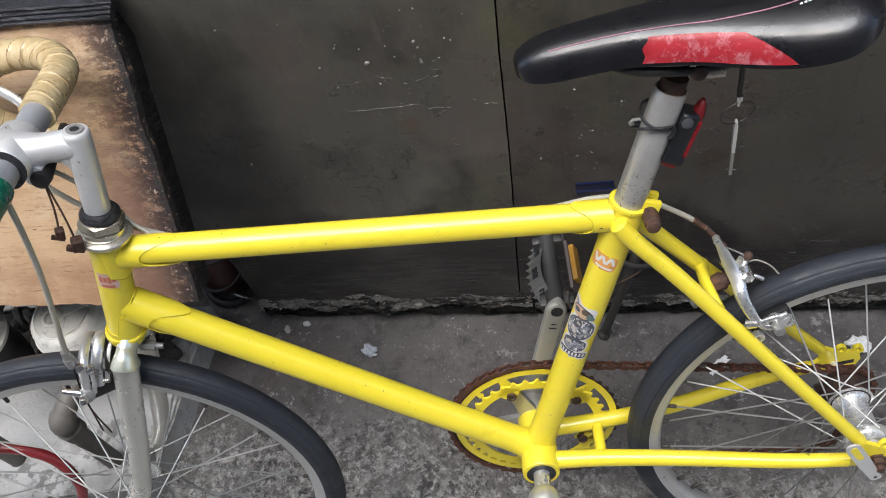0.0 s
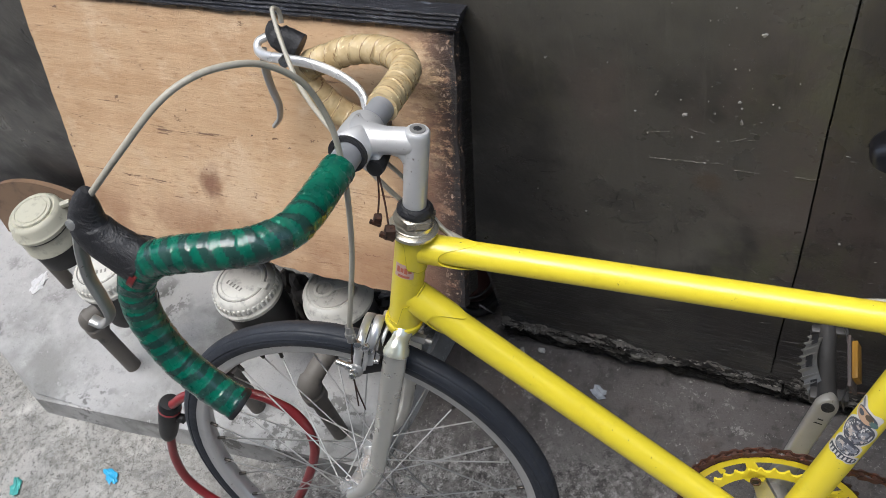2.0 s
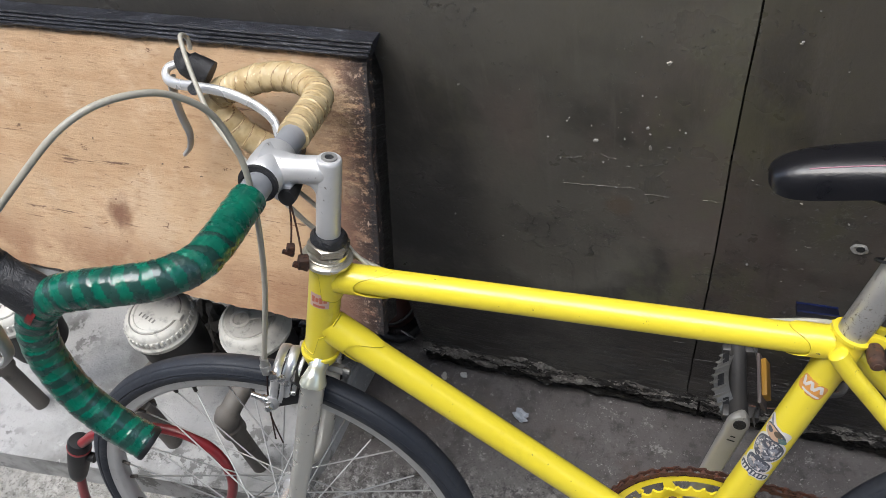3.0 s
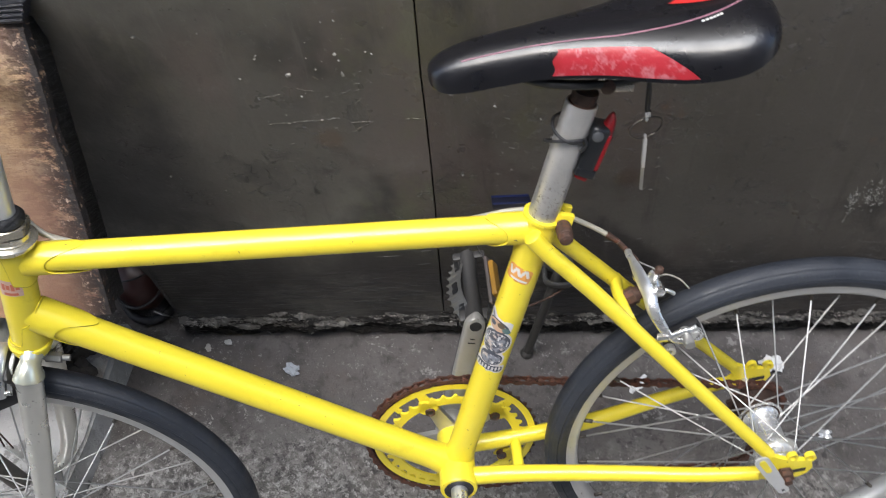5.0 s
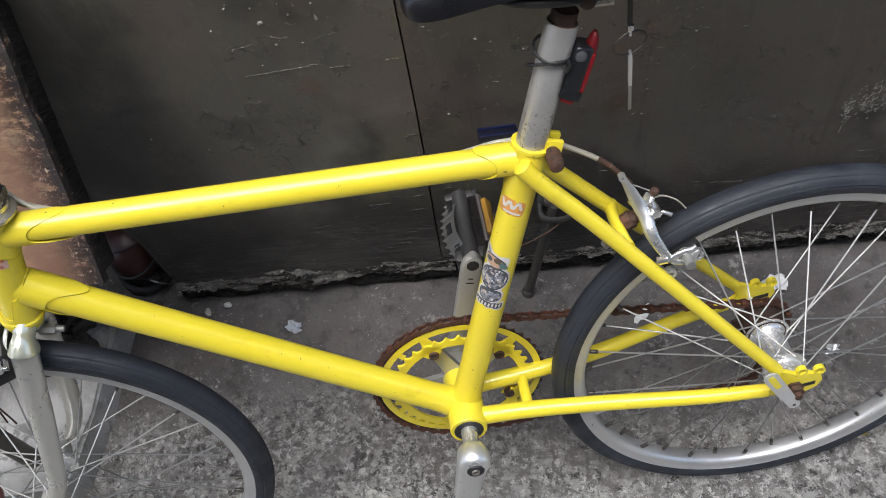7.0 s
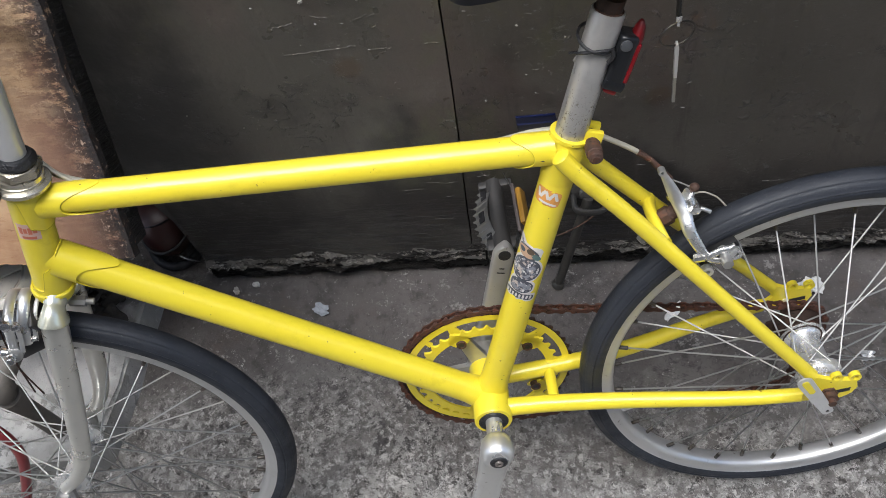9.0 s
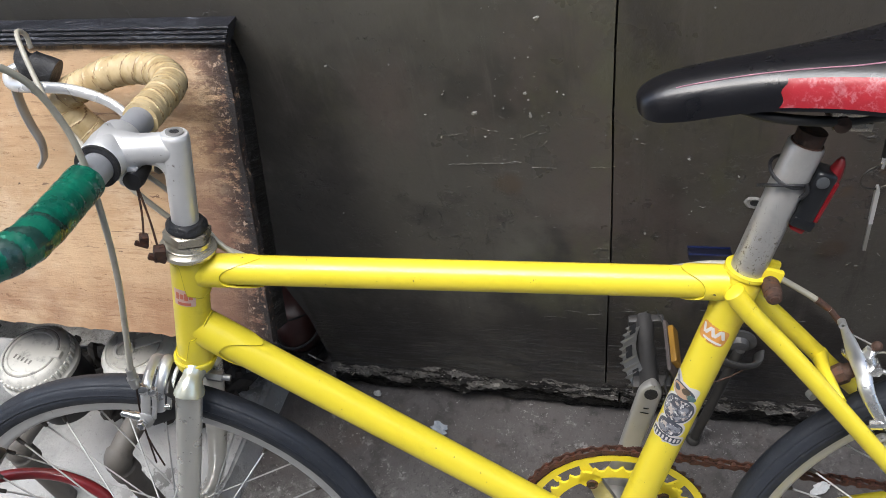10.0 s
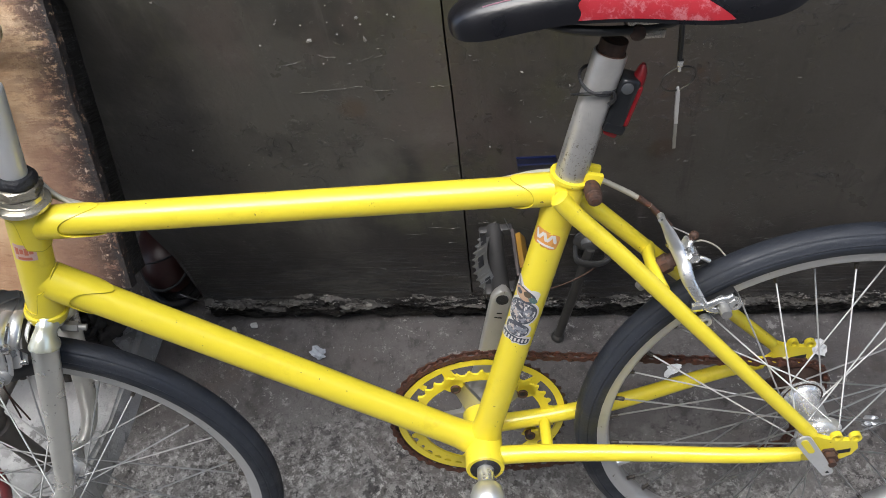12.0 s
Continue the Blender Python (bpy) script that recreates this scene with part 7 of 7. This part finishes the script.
def build_offcut():
    outline = [(0.15 * math.cos(a), 0.06 + 0.085 * math.sin(a)) for a in (math.pi * k / 16 for k in range(17))] + [(-0.15, 0.0), (0.15, 0.0)]
    bm = plate(bmesh.new(), outline, 0.010)
    ob = part("wood_offcut", bm, mat_plain("brown_worn_board", (0.20, 0.125, 0.075), 0.6, 0, 0.8, 30), None)
    ob.matrix_world = pose(-1.31, 0.300, 0.045, -9, 0, 3)
    tagged(ob, "round-topped brown wooden offcut leaning behind the meters", "plank")


build_offcut()


# ---- cable lock round the front wheel ----
def build_lock():
    B = BIKE.matrix_world
    m = thing("cable_lock", B @ Matrix.Translation((-0.66, 0.03, 0.02)), "red coated cable lock with a black barrel", "bicycle lock")
    o = Vector((-0.66, 0.03, 0.02))
    loop = [(-0.757, 0.030, 0.192), (-0.768, 0.030, 0.140), (-0.765, 0.032, 0.090), (-0.735, 0.036, 0.045), (-0.685, 0.038, 0.022), (-0.630, 0.037, 0.040), (-0.590, 0.033, 0.095), (-0.552, 0.030, 0.165), (-0.530, 0.030, 0.225), (-0.538, 0.030, 0.275), (-0.575, 0.030, 0.303), (-0.630, 0.030, 0.305), (-0.690, 0.028, 0.288), (-0.722, 0.026, 0.266)]
    part("cable", tube(bmesh.new(), curve([Vector(p) - o for p in loop], 10), 0.0062, 16), REDCABLE, m, "glossy dark red coated cable")
    a, b = Vector((-0.754, 0.030, 0.205)) - o, Vector((-0.728, 0.030, 0.266)) - o
    bm = lathe(bmesh.new(), [(-0.016, 0.0085), (-0.010, 0.0110), (0.0, 0.0125), (0.030, 0.0145), (0.062, 0.0145), (0.066, 0.0125), (0.067, 0.006)], a, b - a, 28)
    body = part("barrel", bm, PLASTIC, m, "black plastic lock barrel")
    bm = lathe(bmesh.new(), [(0.050, 0.0147), (0.0505, 0.0152), (0.0535, 0.0152), (0.054, 0.0147)], a, b - a, 28)
    part("ring", bm, REDCABLE, body)
    d = (b - a).normalized()
    bm = tube(bmesh.new(), [a + d * 0.036, a + d * 0.036 + Vector((0.022, 0.0, -0.004))], 0.0065, 16)
    part("cable_end", bm, PLASTIC, body)


build_lock()


# ---- rear light and keys ----
def build_light():
    base = BIKE.matrix_world @ pose(0.1515, -0.003, 0.6255, 0, math.degrees(math.atan2(SEAT_DIR.x, SEAT_DIR.z)) + 3, 0)
    m = thing("rear_light", base, "black and red clip-on bicycle light strapped to the seatpost", "bicycle light")
    bm = block(bmesh.new(), (0.0150, 0.019, 0.044), pose(0, 0, -0.001), 0.0045, 3)
    block(bm, (0.0165, 0.020, 0.008), pose(0.0005, 0, -0.0205, 0, 6, 0), 0.002)
    part("body", bm, mat_plain("black_light_plastic", (0.010, 0.011, 0.013), 0.32, 0, 0.4, 80), m, "black plastic light body")
    red = mat_plain("lens_red_plastic", (0.20, 0.006, 0.010), 0.25, 0, 0.5, 60)
    bm = block(bmesh.new(), (0.0050, 0.015, 0.034), pose(0.0078, -0.001, -0.001), 0.0022, 3)
    part("lens", bm, red, m, "red plastic lens")
    # pointed cap that leans back over the body
    bm = bmesh.new()
    tube(bm, [(0.0060, 0, 0.012), (0.0068, 0, 0.020), (0.0066, 0, 0.027), (0.0060, 0, 0.031)], lambda q: 0.0072 - 0.0052 * q ** 1.6, 16, squash=(1.1, 0.75))
    part("red_cap", bm, mat_plain("dark_red_plastic", (0.15, 0.005, 0.008), 0.3), m, "dark red end cap")
    bm = block(bmesh.new(), (0.0105, 0.014, 0.006), pose(0.0005, 0, -0.0262, 0, 12, 0), 0.002)
    part("red_foot", bm, mat_plain("red_foot_plastic", (0.30, 0.008, 0.012), 0.3), m, "bright red foot")
    part("button", lathe(bmesh.new(), [(0, 0.0044), (0.0012, 0.0044), (0.0018, 0.003)], (-0.0020, -0.0092, 0.0140), (0, -1, 0), 18), mat_plain("grey_button", (0.070, 0.074, 0.080), 0.4), m, "worn grey button")
    c = Vector((-0.0215, 0.002, 0.004))
    for dz, tilt in ((0.0065, 0.0045), (-0.0050, -0.0085)):
        pts = [c + Vector((0.0142 * math.cos(a), 0.0142 * math.sin(a), dz + tilt * math.sin(a) + (0.004 * math.cos(a) if dz < 0 else 0))) for a in (2 * math.pi * k / 32 for k in range(33))]
        part("strap", tube(bmesh.new(), pts, 0.0013, 8, cap=False), BLACK, m, "thin black rubber strap")
    bm = tube(bmesh.new(), curve([c + Vector((0.010, -0.0115, 0.006)), c + Vector((0.0125, -0.0125, 0.001)), c + Vector((0.0105, -0.0125, -0.005))]), 0.0017, 8)
    part("hook", bm, PLASTIC, m)


build_light()


def build_keys():
    top = BIKE.matrix_world @ Vector((0.1900, -0.020, 0.686))
    m = thing("key_ring", Matrix.Translation(top), "small key hanging from a thin ring under the saddle", "keys")
    part("strap", tube(bmesh.new(), [(0, 0, 0.004), (0.0008, 0, -0.014), (0.0012, 0, -0.030)], 0.0019, 8), PLASTIC, m)
    bm = block(bmesh.new(), (0.0045, 0.0035, 0.006), pose(0.0018, 0, -0.0325), 0.001)
    block(bm, (0.0024, 0.0030, 0.006), pose(0.0018, 0, -0.0375), 0.0008)
    part("clasp", bm, CHROME, m)
    pts = [(0.0022 + 0.0125 * math.sin(a), 0.004 * math.sin(a), -0.0485 + 0.0112 * math.cos(a)) for a in (2 * math.pi * k / 36 for k in range(37))]
    part("ring", tube(bmesh.new(), pts, 0.0008, 8, cap=False), mat_plain("dark_ring_steel", (0.10, 0.09, 0.08), 0.4, 0.8), m)
    # seen edge on: a broad bow above, a narrow blade below
    bm = plate(bmesh.new(), [(-0.0013, -0.034), (0.0013, -0.034), (0.0014, -0.002), (0.0008, 0.001), (-0.0008, 0.001), (-0.0014, -0.002)], 0.0050, pose(0.0026, 0, -0.0590, 0, -2.0, 0))
    key = part("key", bm, ALU, m, "bright steel key")
    bm = plate(bmesh.new(), [(-0.0012, -0.0635), (0.0012, -0.0635), (0.0012, -0.0345), (-0.0012, -0.0345)], 0.0030, pose(0.0026, 0, -0.0590, 0, -2.0, 0))
    part("blade", bm, ALU_DULL, key, "dull notched blade")


build_keys()


# ---- litter on the ground ----
def crumple(name, x, y, size, mat, label, category, seed, flat=0.45, z=0.0):
    bm = bmesh.new()
    bmesh.ops.create_icosphere(bm, subdivisions=3, radius=1.0)
    for v in bm.verts:
        n = 0.65 + 0.55 * noise.noise(v.co * 1.7 + Vector((seed, 0, 0))) + 0.25 * noise.noise(v.co * 4 + Vector((0, seed, 0)))
        v.co = Vector((v.co.x * n * size[0], v.co.y * n * size[1], (v.co.z * n + 0.75) * size[2]))
    low = min(v.co.z for v in bm.verts)
    for v in bm.verts:
        v.co.z -= low
    ob = part(name, bm, mat, None, smooth=False)
    ob.matrix_world = pose(x, y, z - 0.002, 0, 0, seed * 57)
    return tagged(ob, label, category)


PAPER = mat_plain("dirty_white_paper", (0.60, 0.60, 0.60), 0.7, 0, 0.4, 120)
FOIL = mat_plain("crumpled_foil", (0.55, 0.56, 0.58), 0.3, 0.5, 0.4, 120)
crumple("paper_scrap", -0.268, 0.285, (0.012, 0.015, 0.006), mat_plain("blue_grey_paper", (0.30, 0.325, 0.36), 0.6, 0, 0.9, 160), "crumpled bluish grey paper scrap on the ground", "litter", 1)
crumple("pebble", -0.401, 0.322, (0.008, 0.006, 0.006), mat_plain("pale_stone", (0.36, 0.34, 0.31), 0.8, 0, 0.3, 150), "small pale pebble by the wall", "pebble", 2)
crumple("plaster_bit", -0.372, 0.331, (0.010, 0.006, 0.005), SLAB, "crumb of grey plaster by the wall", "rubble", 3)
crumple("paper_scrap", 0.226, 0.262, (0.021, 0.010, 0.004), PAPER, "flat torn white paper scrap on the ground", "litter", 4)
crumple("foil_scrap", 0.460, 0.188, (0.009, 0.013, 0.006), FOIL, "crumpled silvery foil scrap on the ground", "litter", 5)
crumple("paper_scrap", 0.410, 0.292, (0.022, 0.018, 0.011), PAPER, "crumpled white paper behind the rear wheel", "litter", 6)
crumple("wrapper_scrap", 0.498, 0.049, (0.012, 0.010, 0.004), mat_plain("teal_wrapper", (0.10, 0.30, 0.26), 0.4, 0, 0.3, 100), "small teal plastic wrapper on the ground", "litter", 7)
crumple("leaf_scrap", 0.469, 0.078, (0.009, 0.006, 0.003), mat_plain("yellow_leaf", (0.30, 0.22, 0.03), 0.6), "tiny yellow leaf scrap on the ground", "litter", 8)
crumple("wrapper_scrap", -0.956, -0.064, (0.024, 0.012, 0.003), mat_plain("sky_blue_plastic", (0.02, 0.36, 0.62), 0.35), "bright blue plastic scrap on the ground", "litter", 9)
crumple("wrapper_scrap", -1.108, -0.132, (0.011, 0.024, 0.003), mat_plain("teal_foil", (0.06, 0.34, 0.30), 0.3, 0.3), "shiny teal oval wrapper on the ground", "litter", 10)
crumple("paper_scrap", -1.30, 0.20, (0.030, 0.018, 0.004), PAPER, "dirty white paper flake on the slab", "litter", 11, z=0.046)


def build_specks():
    """Paint flecks and plaster crumbs stuck on the boards."""
    rnd = random.Random(11)
    spots = [(-0.296, 0.581, 2), (-0.185, 0.547, 2.2), (-0.102, 0.523, 5), (-0.157, 0.524, 3.5), (-0.333, 0.372, 2.2), (-0.275, 0.344, 1.8), (0.006, 0.361, 2.4), (0.094, 0.449, 2), (0.141, 0.36, 1.8), (0.047, 0.47, 2), (0.02, 0.665, 3), (0.088, 0.677, 2.4), (-0.087, 0.632, 4.5), (0.143, 0.675, 3), (0.116, 0.648, 1.8), (-0.105, 0.549, 2.5)]
    for _ in range(130):
        spots.append((rnd.uniform(-0.34, 1.1), rnd.uniform(0.08, 1.0), rnd.choice((0.5, 0.6, 0.7, 0.8, 1.0, 1.3))))
    for _ in range(20):
        spots.append((rnd.gauss(-0.11, 0.05), rnd.gauss(0.55, 0.06), rnd.choice((0.5, 0.8, 1.2))))
    bm = bmesh.new()
    for x, z, s in spots:
        n = rnd.randint(9, 13)
        s *= 0.00062
        stretch, a0 = rnd.uniform(0.6, 1.8), rnd.uniform(0, 3)
        ring = []
        for k in range(n):
            a = 2 * math.pi * k / n
            r = s * rnd.uniform(0.35, 1.3)
            dx, dz = r * math.cos(a) * stretch, r * math.sin(a)
            ring.append((x + dx * math.cos(a0) - dz * math.sin(a0), z + dx * math.sin(a0) + dz * math.cos(a0)))
        base = [bm.verts.new((px, WALL_Y + 0.002, pz)) for px, pz in ring]
        tip = [bm.verts.new((x + (px - x) * 0.8, WALL_Y - 0.0010 - s * 0.25, z + (pz - z) * 0.8)) for px, pz in ring]
        bm.faces.new(tip)
        for k in range(n):
            bm.faces.new((base[k], base[(k + 1) % n], tip[(k + 1) % n], tip[k]))
    fleck = mat_plain("pale_paint_fleck", (0.26, 0.25, 0.225), 0.7, 0, 0.9, 500)
    tagged(part("paint_flecks", bm, fleck, smooth=False), "pale paint flecks and plaster crumbs on the black boards", "flecks", kind="stuff")
    # scratches: a scoured patch whose raised glints are painted pale, and loose hair lines
    bm = bmesh.new()
    lines = [((-0.300, 0.590), (-0.283, 0.572)), ((0.450, 0.290), (0.447, 0.225)), ((0.462, 0.335), (0.485, 0.375)), ((0.485, 0.375), (0.492, 0.40)), ((0.06, 0.640), (0.06, 0.655))]
    scour = [((0.500, 0.345), (0.478, 0.333)), ((0.478, 0.333), (0.472, 0.318)), ((0.447, 0.270), (0.452, 0.282)), ((0.447, 0.270), (0.446, 0.255))]
    for _ in range(190):
        x = rnd.choice((rnd.gauss(0.463, 0.005), rnd.gauss(0.485, 0.012), rnd.gauss(0.446, 0.003)))
        z = rnd.gauss(0.305 if x > 0.452 else 0.296, 0.011)
        a = rnd.gauss(1.1, 0.5)
        d = rnd.uniform(0.0012, 0.0045)
        scour.append(((x, z), (x + d * math.cos(a), z + d * math.sin(a))))
    for _ in range(45):
        x, z = rnd.uniform(-0.30, 0.5), rnd.uniform(0.07, 0.24)
        lines.append(((x, z), (x + rnd.uniform(0.006, 0.030), z + rnd.uniform(-0.003, 0.006))))
    pale = bmesh.new()
    for group, mesh, thick in ((lines, bm, 0.00025), (scour, pale, 0.00036)):
        for (x0, z0), (x1, z1) in group:
            pts = [(x0 + (x1 - x0) * k / 8 + 0.0008 * noise.noise((k, x0 * 9, 0)), WALL_Y - 0.0010, z0 + (z1 - z0) * k / 8 + 0.0012 * noise.noise((k, z0 * 9, 4))) for k in range(9)]
            w = thick * rnd.uniform(0.6, 1.4)
            tube(mesh, pts, lambda q: w * math.sin(math.pi * (0.1 + 0.8 * q)), 5)
    tagged(part("scoured_patch", pale, mat_plain("scoured_glint_paint", (0.24, 0.235, 0.22), 0.5, 0, 0.8, 200), smooth=False), "patch of scoured marks on the black boards, their glints painted pale", "scratches", kind="stuff")
    tagged(part("scratches", bm, mat_plain("scratched_paint", (0.085, 0.082, 0.076), 0.6, 0, 0.8, 200), smooth=False), "fine pale scratches on the black boards", "scratches", kind="stuff")


build_specks()


def build_wrinkles():
    """Creases and blisters where the paint film has lifted off the boards."""
    rnd = random.Random(23)
    bm = bmesh.new()
    creases = [(-0.194, 0.454, -0.117, 0.460, 1.0), (-0.106, 0.437, -0.086, 0.451, 0.6), (-0.152, 0.505, -0.136, 0.500, 0.9), (-0.047, 0.454, -0.022, 0.458, 0.9), (-0.196, 0.493, -0.172, 0.497, 0.7), (-0.106, 0.453, -0.082, 0.453, 0.7), (-0.090, 0.331, -0.078, 0.342, 0.5), (-0.112, 0.494, -0.097, 0.501, 0.6), (-0.176, 0.315, -0.146, 0.299, 0.7)]
    for cx, cz, spread_x, spread_z, count in ((-0.182, 0.402, 0.014, 0.018, 16), (-0.240, 0.345, 0.030, 0.018, 20), (-0.116, 0.395, 0.020, 0.020, 18), (-0.10, 0.500, 0.018, 0.030, 26), (0.06, 0.46, 0.05, 0.05, 22), (0.20, 0.36, 0.07, 0.06, 40), (0.33, 0.40, 0.06, 0.05, 24), (0.04, 0.36, 0.03, 0.03, 14)):
        for _ in range(count):
            x, z = rnd.gauss(cx, spread_x), rnd.gauss(cz, spread_z)
            a, d = rnd.gauss(0.1, 0.6), rnd.uniform(0.001, 0.007)
            creases.append((x, z, x + d * math.cos(a), z + d * math.sin(a), rnd.uniform(0.4, 0.9)))
    for _ in range(14):
        x, z = rnd.uniform(0.10, 0.22), rnd.uniform(0.09, 0.17)
        d = rnd.uniform(0.015, 0.05)
        creases.append((x, z, x + d * 0.72, z + d * 0.45, 0.30))
    for _ in range(90):
        x, z = rnd.uniform(-0.40, 0.9), 0.075 + 0.11 * rnd.random() ** 2
        d = rnd.uniform(0.004, 0.030)
        creases.append((x, z, x + d, z + rnd.uniform(-0.002, 0.002), rnd.uniform(0.35, 0.8)))
    for x0, z0, x1, z1, thick in creases:
        run = math.hypot(x1 - x0, z1 - z0)
        at = 0.0
        while at < run:
            step = min(rnd.uniform(0.0016, 0.0060), run - at + 0.0005)
            f0, f1 = at / run, min(1.0, (at + step) / run)
            dz = rnd.uniform(-0.0009, 0.0009)
            pts = [(x0 + (x1 - x0) * (f0 + (f1 - f0) * k / 3), WALL_Y - 0.0003, z0 + (z1 - z0) * (f0 + (f1 - f0) * k / 3) + dz + rnd.uniform(-0.0004, 0.0004)) for k in range(4)]
            w = 0.00085 * thick * rnd.uniform(0.4, 1.1)
            tube(bm, pts, lambda q: w * (0.3 + 0.7 * math.sin(math.pi * q)), 5)
            at += step * rnd.uniform(0.8, 1.7)
    tagged(part("paint_wrinkles", bm, WALL), "creased and blistered black paint on the boards", "wrinkles", kind="stuff")


build_wrinkles()


def build_wall_hole():
    """A chipped hole in the boards with pale torn fibres round it."""
    bm = lathe(bmesh.new(), [(0.0, 0.0001), (0.0004, 0.0045), (0.0012, 0.0062), (0.0, 0.0085)], (0, 0, 0), (0, -1, 0), 14)
    for v in bm.verts:
        v.co += Vector((0.0022 * noise.noise(v.co * 300), 0, 0.0022 * noise.noise(v.co * 300 + Vector((5, 5, 5)))))
    ob = part("chipped_hole", bm, mat_plain("torn_fibre", (0.30, 0.29, 0.27), 0.8, 0, 0.8, 260), None)
    ob.matrix_world = pose(0.110, WALL_Y - 0.0016, 0.415)
    part("dark_core", lathe(bmesh.new(), [(0.0, 0.0001), (0.0014, 0.0042), (0.0010, 0.0044)], (0.001, 0, 0.001), (0, -1, 0), 12), BLACK, ob)
    tagged(ob, "chipped hole with pale torn edges in the boards", "hole", kind="structure")


build_wall_hole()
